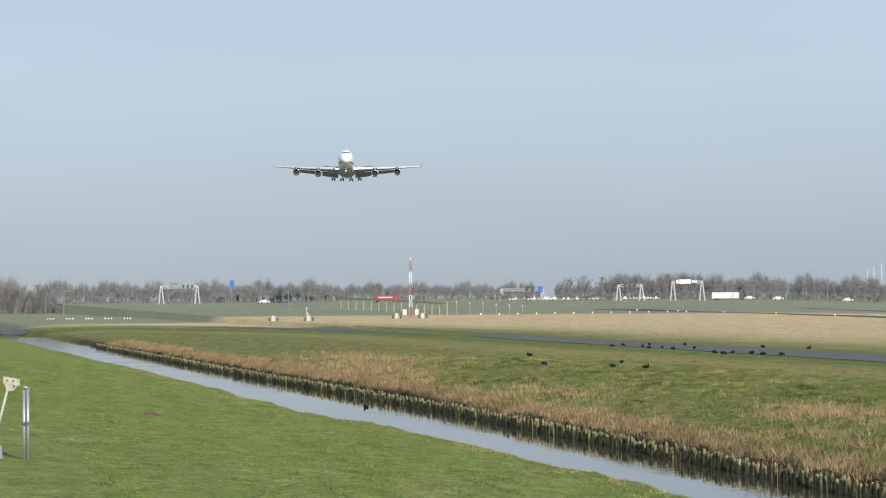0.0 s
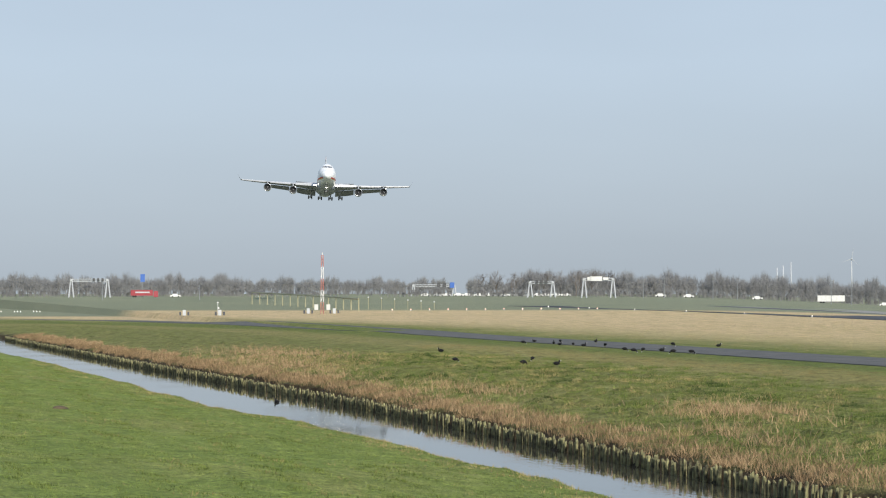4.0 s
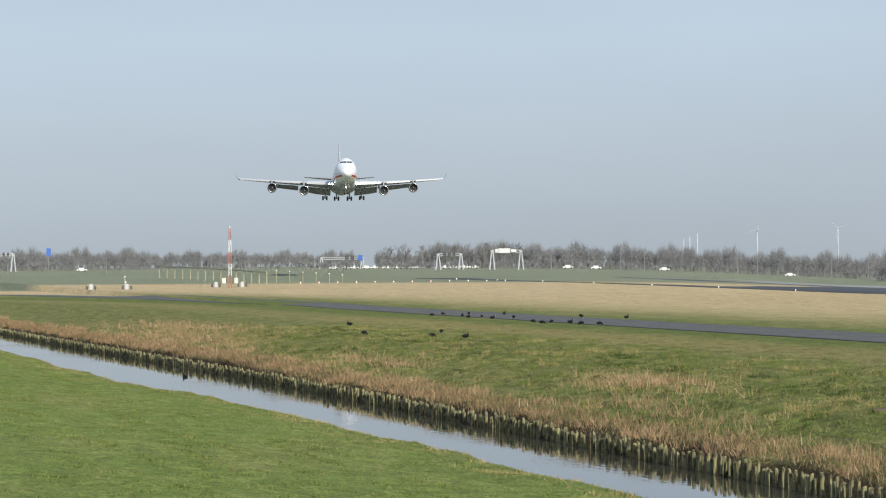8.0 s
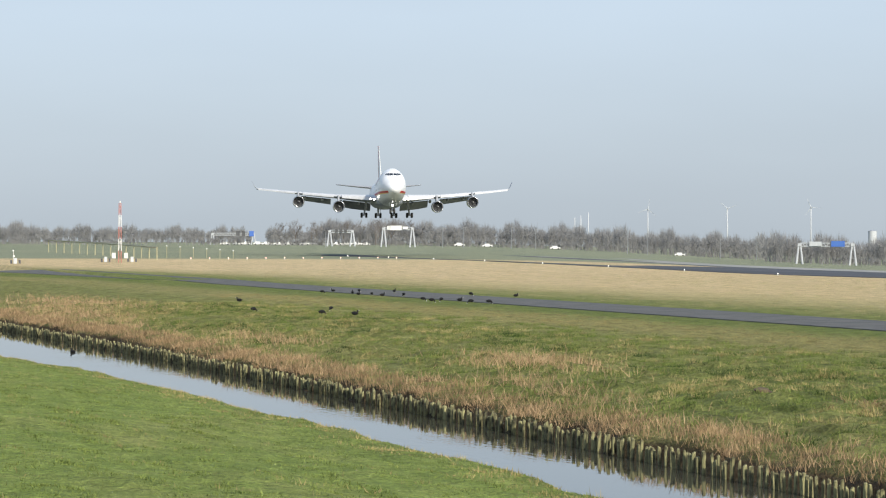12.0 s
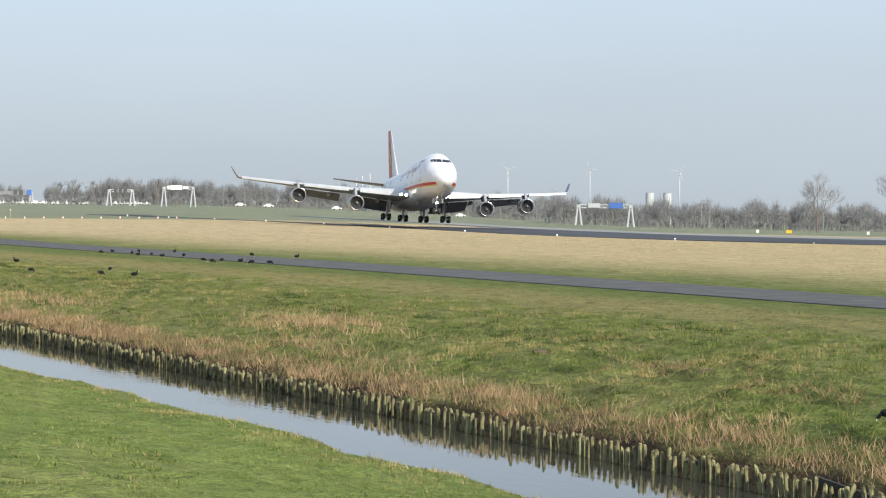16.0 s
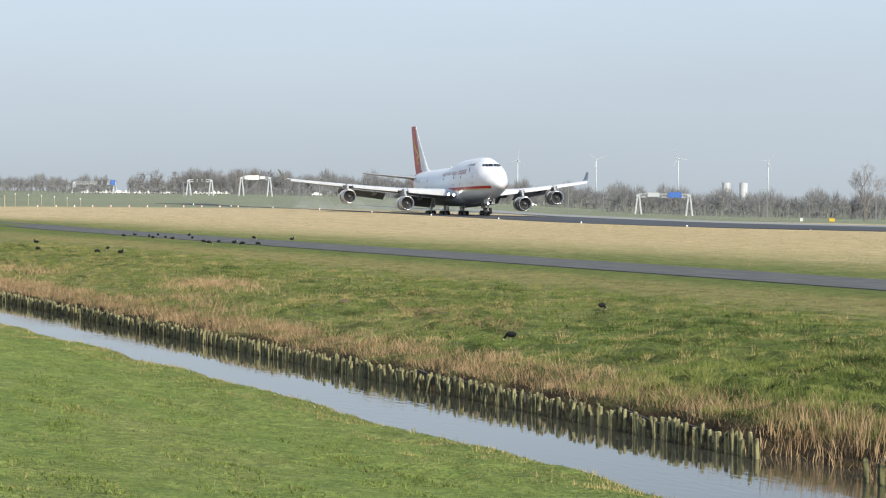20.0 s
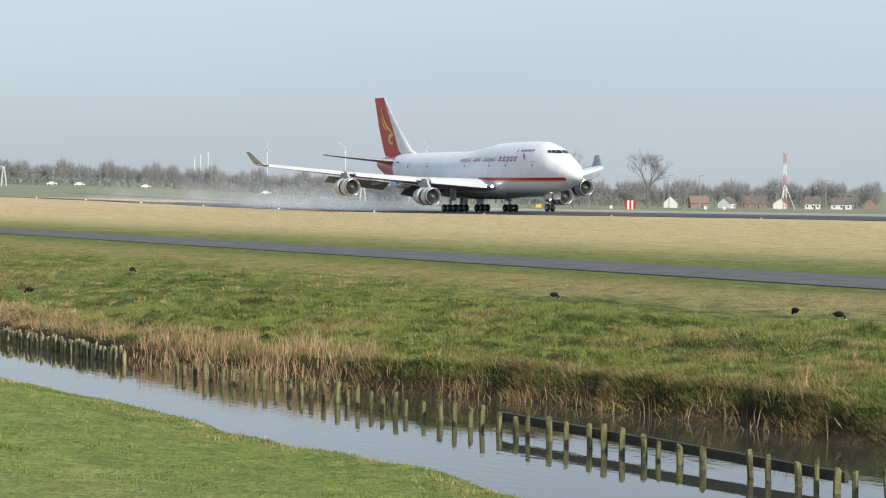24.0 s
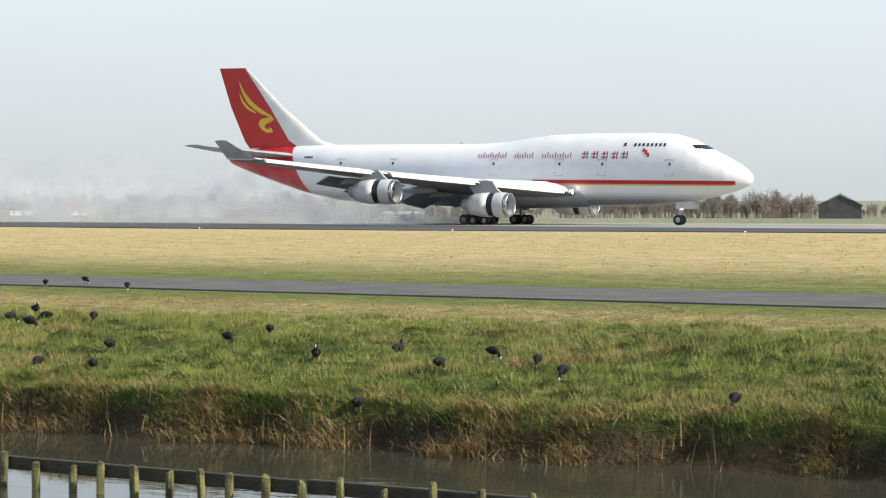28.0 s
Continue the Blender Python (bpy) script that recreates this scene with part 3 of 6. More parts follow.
def plain_height(x, y):
    """Height of the ground without its small relief."""
    x, y = np.asarray(x, float), np.asarray(y, float)
    fe, ne = far_edge(x), near_edge(x)
    s = y - fe
    far_bank = np.interp(s, [-1.2, -0.1, 0.35, 0.9, 3.0, 7.0, 12.0], [-1.95, -1.28, -0.92, -0.62, -0.42, -0.12, 0.0])
    cut = np.interp(s, [-1.2, -0.1, 0.28, 0.55, 3.0, 7.0, 12.0], [-1.95, -1.28, -1.05, -0.48, -0.30, -0.08, 0.0])
    filled = np.interp(s, [-1.2, -0.15, 0.10, 0.45, 3.0, 7.0, 12.0], [-1.95, -1.28, -0.92, -0.74, -0.42, -0.12, 0.0])
    k = np.clip((-62 - x) / 4, 0, 1)
    far_bank = far_bank * (1 - k) + filled * k
    k = np.clip((x + 60) / 10, 0, 1)
    far_bank = far_bank * (1 - k) + cut * k
    t = ne - y
    near_bank = np.interp(t, [-1.2, 0.0, 0.4, 1.2, 4.0, 9.0, 17.0, 30.0], [-1.95, -1.24, -0.98, -0.75, -0.45, 0.05, 0.75, 1.0])
    z = np.where(y > (fe + ne) / 2, far_bank, near_bank)
    d = np.hypot(x + 20, y)
    psi = np.degrees(np.arctan2(np.maximum(y, 0), -(x + 20)))
    zf = np.interp(psi, [0, 20, 23, 26, 30, 34, 45, 90, 180], [3.8, 3.6, 2.0, -1.0, -3.5, -4.5, -5.5, -5.5, 0.0])
    # the runway dips slightly towards the east
    dip = np.interp(psi, [36, 46, 56, 63], [0, -0.2, -0.42, -0.52]) * np.clip((d - 150) / 80, 0, 1)
    z = z + np.where(y > 60, dip, 0)
    return z + np.where(y > 60, zf * np.clip((d - 270) / 730, 0, 1.6), 0)


def wave_set(rng, lo, hi, k):
    return [(rng.uniform(0, math.pi), rng.uniform(lo, hi), rng.uniform(0, 6.3)) for _ in range(k)]


rng_relief = np.random.RandomState(3)
RIPPLE, SWELL, LUMP, LUMP_PATCH = wave_set(rng_relief, 1.5, 4.5, 12), wave_set(rng_relief, 0.3, 1.2, 8), wave_set(rng_relief, 3.6, 8.5, 22), wave_set(rng_relief, 0.5, 1.4, 10)


def waves(x, y, parts):
    return sum(np.sin((x * math.cos(a) + y * math.sin(a)) * f + p) for a, f, p in parts) / math.sqrt(len(parts))


def ground_height(x, y):
    """Vectorised height of the ground sheet, with tussocky hummocks on the meadow beyond the ditch."""
    x, y = np.asarray(x, float), np.asarray(y, float)
    z = plain_height(x, y)
    near = np.clip((57 - y) / 4, 0, 1) * np.clip((y + 2) / 6, 0, 1) * np.clip((x + 420) / 120, 0, 1)
    dry = np.clip((z + 1.15) / 0.3, 0, 1)
    small = 0.045 * waves(x, y, RIPPLE) + 0.05 * waves(x, y, SWELL)
    fe = far_edge(x)
    meadow = np.clip((y - fe - 0.5) / 1.5, 0, 1) * np.clip((fe + 17 - y) / 5, 0, 1)
    lumps = np.maximum(0, waves(x, y, LUMP)) * np.clip(0.6 + 0.5 * waves(x, y, LUMP_PATCH), 0, 1.2)
    return z + near * dry * (small + 0.15 * np.minimum(lumps, 1.3) * meadow)


def ground_z(x, y):
    return float(ground_height(x, y))


def steps(*spans):
    out = []
    for a, b, s in spans:
        out += list(np.arange(a, b - 1e-6, s))
    return np.array(out + [spans[-1][1]])


def build_ground():
    xs = steps((-4600, -1600, 300), (-1600, -400, 40), (-400, -220, 5), (-220, -72, 0.5), (-72, 10, 0.2), (10, 200, 8), (200, 800, 50), (800, 4600, 380))
    ys = steps((-1500, -100, 200), (-100, 0, 10), (0, 14, 1.0), (14, 24, 0.4), (24, 50, 0.2), (50, 57, 0.35), (57, 62, 0.8), (62, 260, 9), (260, 1600, 40), (1600, 4700, 310))
    gx, gy = np.meshgrid(xs, ys)
    gz = ground_height(gx, gy)
    nx, ny = len(xs), len(ys)
    idx = np.arange(nx * ny).reshape(ny, nx)
    quads = np.stack([idx[:-1, :-1], idx[:-1, 1:], idx[1:, 1:], idx[1:, :-1]], -1).reshape(-1, 4)
    me = bpy.data.meshes.new("ground")
    v = np.stack([gx, gy, gz], -1).reshape(-1, 3)
    me.vertices.add(len(v))
    me.vertices.foreach_set("co", v.ravel())
    me.loops.add(quads.size)
    me.loops.foreach_set("vertex_index", quads.ravel())
    me.polygons.add(len(quads))
    me.polygons.foreach_set("loop_start", np.arange(0, quads.size, 4))
    me.polygons.foreach_set("use_smooth", np.ones(len(quads), bool))
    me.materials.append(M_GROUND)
    me.update(calc_edges=True)
    tagged(new("ground", me), "flat polder grassland, green turf with straw-coloured winter bands", "ground", kind="structure")


def strip(name, y0, y1, x0, x1, z, thick, mat, label, category, lean=0.0, step=20.0, curve=0.0):
    """A paved band that follows the ground with a real edge."""
    s = Shape()
    xs = np.arange(x0, x1 + 1, step)
    rings = []
    for x in xs:
        sway = curve * float(np.interp(x, [-700, -560, -490, -470, -440, -380, -300], [-92, -62, -43, -35, -18, -6, 0]))
        a, b = (y0(x) if callable(y0) else y0) + lean * (x + 60) + sway, y1 + lean * (x + 60) + sway
        za, zb = ground_z(x, a) + z, ground_z(x, b) + z
        rings.append([(x, a, za), (x, b, zb), (x, b + 0.05, zb - thick), (x, a - 0.05, za - thick)])
    s.loft(rings)
    ob = new(name, smooth_by_angle(s.mesh(name, mat), 20))
    return tagged(ob, label, category, kind="structure")


build_ground()
strip("road", 57.6, 65.0, -640, 420, 0.05, 0.4, M_ASPHALT, "grey asphalt perimeter road through the grass", "road", -0.0118, curve=1.0)


def runway_edge(x):
    """Y of the runway's near edge, which narrows past the touchdown zone."""
    return lerp_table(x, [-360, -230, -150], [165.0, 176.0, 186.0])


strip("runway", runway_edge, 222.0, -600, 1500, 0.08, 0.5, M_RUNWAY, "dark asphalt runway, damp from rain", "runway")
strip("runway_shoulder", 222.06, 254.0, -600, 1500, 0.06, 0.4, M_CONCRETE, "pale concrete runway shoulder", "runway")

wm = Shape()
xs_w = np.arange(-420, 61, 6.0)
for xa, xb in zip(xs_w[:-1], xs_w[1:]):
    wm.add([(xa, near_edge(xa) - 1.5, -1.2), (xb, near_edge(xb) - 1.5, -1.2), (xb, far_edge(xb) + 1.5, -1.2), (xa, far_edge(xa) + 1.5, -1.2)], [(0, 1, 2, 3)])
water = tagged(new("water", wm.mesh("water", M_WATER)), "still ditch water reflecting the pale sky", "water", kind="structure")


# ---- the freighter ----
NOSE_X = 33.6
HULL_S = [0, 0.25, 0.7, 1.5, 2.8, 4.3, 5.6, 7.2, 9.5, 12.5, 20, 25, 28, 31, 34, 37, 49.5, 54.7, 59.9, 64.0, 67.7, 70.1, 71.0]
HULL_B = [5.72, 5.26, 4.93, 4.55, 4.12, 3.72, 3.42, 3.12, 2.82, 2.58, 2.4, 2.4, 2.4, 2.4, 2.4, 2.4, 2.4, 2.75, 3.75, 4.95, 6.1, 6.95, 7.35]
HULL_T = [5.78, 6.34, 6.78, 7.38, 8.10, 8.80, 9.52, 10.30, 10.92, 11.05, 11.0, 10.85, 10.5, 10.05, 9.82, 9.75, 9.72, 9.7, 9.6, 9.42, 9.1, 8.75, 8.45]
HULL_W = [0.03, 0.56, 0.99, 1.50, 2.06, 2.50, 2.78, 3.01, 3.16, 3.25, 3.25, 3.25, 3.25, 3.25, 3.25, 3.25, 3.25, 3.12, 2.6, 2.0, 1.35, 0.8, 0.45]


def hull_ring(s):
    b, t, w = (lerp_table(s, HULL_S, h) for h in (HULL_B, HULL_T, HULL_W))
    zw = min(b + 3.35, b + (t - b) * 0.52)
    return b, t, w, zw


def hull_y(s, z):
    """Half width of the hull at height z."""
    b, t, w, zw = hull_ring(s)
    if z < zw:
        k = max(0.0, 1 - ((zw - z) / (zw - b)) ** 2)
        return w * math.sqrt(k)
    k = min(1.0, (z - zw) / (t - zw))
    return w * max(0.0, 1 - k ** 2.35) ** 0.55


def hull_z(s, y):
    """Height of the upper hull at half width y."""
    b, t, w, zw = hull_ring(s)
    q = min(0.999, abs(y) / w)
    return zw + (t - zw) * (1 - q ** (1 / 0.55)) ** (1 / 2.35)


def hull_mesh():
    sh, rings = Shape(), []
    ss = sorted(set(list(np.arange(0, 12, 0.5)) + list(np.arange(12, 71.1, 1.5)) + HULL_S))
    for s in ss:
        b, t, w, zw = hull_ring(s)
        zs = [b + (t - b) * (1 - math.cos(math.pi * i / 18)) / 2 for i in range(19)]
        right = [(NOSE_X - s, -hull_y(s, z), z) for z in zs]
        left = [(NOSE_X - s, hull_y(s, z), z) for z in reversed(zs[1:-1])]
        rings.append(right + left)
    sh.loft(rings)
    return smooth_by_angle(sh.mesh("hull", M_HULL), 60)


def hull_band(name, s0, s1, z0, z1, mat, off=0.025, n=None, sides=(-1,)):
    """A painted band on the hull's skin, following its curve."""
    sh = Shape()
    cols = n or max(2, int((s1 - s0) / 0.6) + 1)
    rows = max(2, int((z1 - z0) / 0.25) + 1)
    for side in sides:
        vs, fs = [], []
        for i in range(cols + 1):
            s = s0 + (s1 - s0) * i / cols
            for j in range(rows + 1):
                z = z0 + (z1 - z0) * j / rows
                vs.append((NOSE_X - s, side * (hull_y(s, z) + off), z))
        for i in range(cols):
            for j in range(rows):
                a = i * (rows + 1) + j
                q = (a, a + 1, a + rows + 2, a + rows + 1)
                fs.append(q if side < 0 else q[::-1])
        sh.add(vs, fs)
    return sh.mesh(name, mat, True)


def paint(name, s0, s1, z0, z1, mat, plane, label="", off=0.025, n=None):
    """The same band on both flanks, one part each."""
    for side in (-1, 1):
        part(name, hull_band(name, s0, s1, z0, z1, mat, off, n, (side,)), plane, label)


def aerofoil(x_le, x_te, y, z, thick, twist=0.0, n=9):
    c = x_le - x_te
    up, lo = [], []
    for i in range(n + 1):
        u = (1 - math.cos(math.pi * i / n)) / 2
        h = thick * c * 5 * (0.2969 * math.sqrt(u) - 0.126 * u - 0.3516 * u * u + 0.2843 * u ** 3 - 0.1036 * u ** 4)
        camber = 0.02 * c * 4 * u * (1 - u)
        zz = z - twist * u * c
        up.append((x_le - u * c, y, zz + camber + h))
        lo.append((x_le - u * c, y, zz + camber - h * 0.8))
    return up + lo[::-1][1:-1]


WING_Y = [2.6, 6.0, 11.9, 16.5, 21.2, 26.5, 31.4]
WING_LE = [13.2, 9.9, 4.8, 0.6, -3.7, -8.75, -13.4]
WING_TE = [-5.0, -4.9, -4.6, -7.4, -10.5, -14.1, -17.4]
WING_Z = [4.0, 4.35, 5.0, 5.5, 6.1, 6.8, 7.5]
WING_T = [0.125, 0.12, 0.11, 0.105, 0.10, 0.095, 0.09]


def wing_at(y):
    return [lerp_table(abs(y), WING_Y, t) for t in (WING_LE, WING_TE, WING_Z, WING_T)]


def shaded_undersides(me):
    """Gives faces that look down a darker grey: underside shade put into the paint."""
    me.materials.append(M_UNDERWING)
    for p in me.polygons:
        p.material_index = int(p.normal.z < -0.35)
    return me


def wing_mesh(side):
    sh = Shape()
    rings = [aerofoil(le, te, side * y, z, t, 0.02) for y, le, te, z, t in zip(WING_Y, WING_LE, WING_TE, WING_Z, WING_T)]
    sh.loft(rings)
    return shaded_undersides(smooth_by_angle(sh.mesh("wing", M_WINGTOP), 40))


def slat_mesh(side, y0, y1):
    """Drooped leading-edge slat, bright against the wing."""
    sh, rings = Shape(), []
    for k in range(5):
        y = y0 + (y1 - y0) * k / 4
        le, te, z, t = wing_at(y)
        c = (le - te)
        d, h = 0.085 * c + 0.35, t * c * 0.50
        rings.append([(le + 0.55, side * y, z - 0.30), (le + 0.45, side * y, z + 0.02), (le + 0.1, side * y, z + h * 0.62), (le - d, side * y, z + h * 1.12),
                      (le - d, side * y, z + h * 1.02), (le + 0.05, side * y, z + h * 0.25), (le + 0.30, side * y, z - 0.25)])
    sh.loft(rings)
    return smooth_by_angle(sh.mesh("slat", M_SLAT), 30)


def flap_mesh(side, y0, y1, drop):
    sh, rings = Shape(), []
    for k in range(4):
        y = y0 + (y1 - y0) * k / 3
        le, te, z, t = wing_at(y)
        c = min(0.30 * (le - te), 3.6)
        ring = aerofoil(0, -c, 0, 0, 0.11, 0)
        ca, sa = math.cos(drop), math.sin(drop)
        rings.append([(te + 0.9 + p[0] * ca - p[2] * -sa * -1, side * y, z - 0.45 + p[0] * sa + p[2] * ca) for p in ring])
    sh.loft(rings)
    return shaded_undersides(smooth_by_angle(sh.mesh("flap", M_WINGTOP), 40))


def fairing_mesh(side, y):
    le, te, z, t = wing_at(y)
    sh = Shape()
    sh.blob((te + 0.2, side * y, z - 0.75), (3.0, 0.32, 0.42), rings=8)
    return smooth_by_angle(sh.mesh("flap_fairing", M_GREY), 50)


def winglet_mesh(side):
    sh = Shape()
    rings = [aerofoil(-13.5, -17.3, side * 31.4, 7.53, 0.07), aerofoil(-14.6, -17.6, side * 31.9, 8.25, 0.06), aerofoil(-16.6, -18.2, side * 32.55, 9.5, 0.05)]
    sh.loft(rings)
    return smooth_by_angle(sh.mesh("winglet", M_GREY), 40)


def stabiliser_mesh(side):
    sh = Shape()
    sh.loft([aerofoil(-25.4, -34.2, side * 0.6, 8.1, 0.09), aerofoil(-29.9, -36.0, side * 5.8, 8.7, 0.085), aerofoil(-34.5, -37.3, side * 11.0, 9.35, 0.08)])
    # darker grey than the wing: the underside's shade put into the colour
    return smooth_by_angle(sh.mesh("stabiliser", M_GREY), 40)


def fin_ring(x_le, x_te, z, thick, u0, u1, n=6):
    """Section of the fin between two fractions of its chord."""
    c, out, back_side = x_le - x_te, [], []
    for i in range(n + 1):
        u = u0 + (u1 - u0) * i / n
        h = thick * c * 5 * max(0.0, 0.2969 * math.sqrt(u) - 0.126 * u - 0.3516 * u * u + 0.2843 * u ** 3 - 0.1036 * u ** 4) + 0.01
        out.append((x_le - u * c, h, z))
        back_side.append((x_le - u * c, -h, z))
    return out + back_side[::-1]


FIN = [(-20.0, -34.6, 9.2), (-23.9, -35.4, 10.2), (-29.6, -37.5, 14.5), (-35.2, -39.3, 19.5)]


def fin_mesh(name, u0, u1, mat):
    sh = Shape()
    edge = lambda z, u: u if u in (0.0, 1.0) else lerp_table(z, [9.2, 10.2, 14.5, 19.5], [0.46, 0.40, 0.24, 0.05]) + (0.004 if u > 0.361 else 0.0)
    sh.loft([fin_ring(a, b, z, 0.065, edge(z, u0), edge(z, u1)) for a, b, z in FIN])
    return smooth_by_angle(sh.mesh(name, mat), 40)


def fin_point(u, z, side):
    le = lerp_table(z, [f[2] for f in FIN], [f[0] for f in FIN])
    te = lerp_table(z, [f[2] for f in FIN], [f[1] for f in FIN])
    c = le - te
    h = 0.065 * c * 5 * max(0.0, 0.2969 * math.sqrt(u) - 0.126 * u - 0.3516 * u * u + 0.2843 * u ** 3 - 0.1036 * u ** 4)
    return (le - u * c, side * (h + 0.05), z)


def emblem_mesh(side):
    """Flame-shaped yellow emblem painted on one side of the fin, as plain curved plumes."""
    sh = Shape()
    plumes = [  # centre line as (u, z) with half width
        [(0.52, 17.6, 0.02), (0.57, 16.4, 0.22), (0.56, 15.2, 0.36), (0.48, 14.2, 0.34), (0.36, 13.4, 0.12)],
        [(0.66, 16.3, 0.02), (0.68, 15.2, 0.16), (0.64, 14.4, 0.20), (0.56, 13.9, 0.10)],
        [(0.36, 13.3, 0.10), (0.44, 13.1, 0.22), (0.55, 12.9, 0.25), (0.62, 12.4, 0.24), (0.60, 11.9, 0.22), (0.53, 11.8, 0.16), (0.51, 12.2, 0.10)],
    ]
    for pl in plumes:
            vs, fs = [], []
            us, zs, ws = zip(*[(u * 1.12 - 0.05, 17.9 - (17.6 - z) * 1.12, w * 1.3) for u, z, w in pl])
            k = np.linspace(0, len(pl) - 1, 14)
            cu, cz, cw = (np.interp(k, range(len(pl)), a) for a in (us, zs, ws))
            for i in range(14):
                j0, j1 = max(i - 1, 0), min(i + 1, 13)
                du, dz = (cu[j1] - cu[j0]) * 8.0, cz[j1] - cz[j0]
                q = math.hypot(du, dz) or 1
                ox, oz = -dz / q * cw[i] / 8.0, du / q * cw[i]
                vs += [fin_point(min(max(cu[i] + ox, 0.01), 0.98), cz[i] + oz, side), fin_point(min(max(cu[i] - ox, 0.01), 0.98), cz[i] - oz, side)]
            for i in range(13):
                fs.append((2 * i, 2 * i + 1, 2 * i + 3, 2 * i + 2))
            sh.add(vs, fs)
    return sh.mesh("emblem", M_YELLOW)


def build_engine(parent, side, y, x, z, sleeves):
    eng = part("engine", engine_cowl(), parent, "grey-white turbofan nacelle", pose(x, side * y, z))
    part("intake_lip", Shape().lathe([(0.05, 1.16), (0.18, 1.20), (0.22, 1.28), (0.12, 1.36), (-0.25, 1.40), (-0.25, 1.37)], n=36).mesh("intake_lip", M_METAL, True), eng, "polished metal intake lip")
    part("fan", Shape().lathe([(-0.85, 1.19), (-0.9, 0.95), (-0.88, 0.40), (-0.85, 0.02)], n=36).mesh("fan", M_BLACK, True), eng, "dark fan disc")
    blade = Shape().add([(-0.86, 0.03, 0.36), (-0.72, 0.16, 0.40), (-0.70, 0.22, 1.14), (-0.86, -0.02, 1.16)], [(0, 1, 2, 3)]).mesh("fan_blade", M_DARK)
    for i in range(22):
        part("fan_blade", blade, eng, at=Matrix.Rotation(2 * math.pi * i / 22, 4, "X"))
    part("spinner", Shape().lathe([(-0.85, 0.36), (-0.62, 0.28), (-0.42, 0.14), (-0.34, 0.01)], n=16).mesh("spinner", M_DARK, True), eng)
    part("spinner_mark", Shape().box(-0.47, 0.16, 0.02, 0.10, 0.12, 0.12).mesh("spinner_mark", M_WHITE), eng, "white swirl mark on the spinner")
    part("cascade_ring", Shape().lathe([(-1.5, 1.33), (-3.4, 1.27)], n=36).mesh("cascade_ring", M_BLACK, True), eng, "dark thrust reverser opening")
    part("core_nozzle", Shape().lathe([(-3.3, 0.98), (-4.7, 0.86), (-5.9, 0.62), (-5.95, 0.55), (-5.5, 0.50)], n=24).mesh("core_nozzle", M_GREY, True), eng, "dull metal exhaust nozzle")
    part("exhaust_plug", Shape().lathe([(-5.2, 0.45), (-6.1, 0.30), (-6.8, 0.03)], n=16).mesh("exhaust_plug", M_DARK, True), eng)
    sleeve = part("reverser_sleeve", Shape().lathe([(-1.62, 1.36), (-1.6, 1.415), (-2.6, 1.40), (-3.5, 1.28), (-4.25, 1.10), (-4.25, 1.04), (-3.3, 1.2), (-1.62, 1.30)], n=36).mesh("reverser_sleeve", M_NACELLE, True), eng, "grey-white sliding reverser sleeve")
    sleeves.append(sleeve)
    le, te, wz, t = wing_at(y)
    # pylon in the engine's own space
    dx, dz = le - x, wz - z
    py = Shape()
    py.loft([[(-0.9, -0.18, 1.30), (-0.9, 0.18, 1.30), (-4.3, 0.20, 1.05), (-4.3, -0.20, 1.05)],
             [(-1.5, -0.20, 1.75), (-1.5, 0.20, 1.75), (dx - 1.8, 0.22, dz - 0.10), (dx - 1.8, -0.22, dz - 0.10)],
             [(-2.2, -0.16, dz + 0.30), (-2.2, 0.16, dz + 0.30), (dx - 1.6, 0.18, dz + 0.35), (dx - 1.6, -0.18, dz + 0.35)]])
    part("pylon", smooth_by_angle(py.mesh("pylon", M_GREY), 40), eng, "grey engine pylon")


def engine_cowl():
    sh = Shape()
    sh.lathe([(-0.85, 1.20), (-0.2, 1.20), (0.05, 1.18), (0.1, 1.30), (-0.3, 1.40), (-0.9, 1.44), (-1.6, 1.42), (-1.6, 1.30)], n=36)
    return smooth_by_angle(sh.mesh("engine", M_NACELLE), 50)


def wheel(parent, x, y, z, r=0.62, w=0.46):
    tyre = part("wheel", Shape().lathe([(-w / 2, r * 0.55), (-w / 2, r * 0.86), (-w * 0.36, r * 0.97), (0, r), (w * 0.36, r * 0.97), (w / 2, r * 0.86), (w / 2, r * 0.55)], axis="y", n=20).mesh("wheel", M_TYRE, True), parent, "black aircraft tyre", pose(x, y, z))
    part("hub", Shape().lathe([(-w * 0.40, 0.02), (-w * 0.42, r * 0.30), (-w * 0.30, r * 0.56), (w * 0.30, r * 0.56), (w * 0.42, r * 0.30), (w * 0.40, 0.02)], axis="y", n=16).mesh("hub", M_NACELLE, True), tyre, "grey wheel hub")


def main_gear(parent, x, y, top, lean):
    g = Shape()
    g.tube((0, 0, 0.62), (0, -lean, top), 0.20, 0.26, 10)
    g.tube((-1.0, 0, 0.62), (1.0, 0, 0.62), 0.16, 0.16, 8)
    g.tube((0, 0, 1.6), (1.4, -lean * 0.6, top - 0.2), 0.09, 0.09, 6)
    for a in (-0.75, 0.75):
        g.tube((a, -0.62, 0.62), (a, 0.62, 0.62), 0.09, 0.09, 8)
    gear = part("main_gear", g.mesh("main_gear", M_GALV), parent, "four-wheel landing gear bogie", pose(x, y, 0))
    part("gear_door", Shape().box(0.2, -math.copysign(0.55, lean or y), top * 0.62, 2.1, 0.06, top * 0.42).mesh("gear_door", M_NACELLE), gear)
    for a in (-0.75, 0.75):
        for b in (-0.56, 0.56):
            wheel(gear, a, b, 0.62)


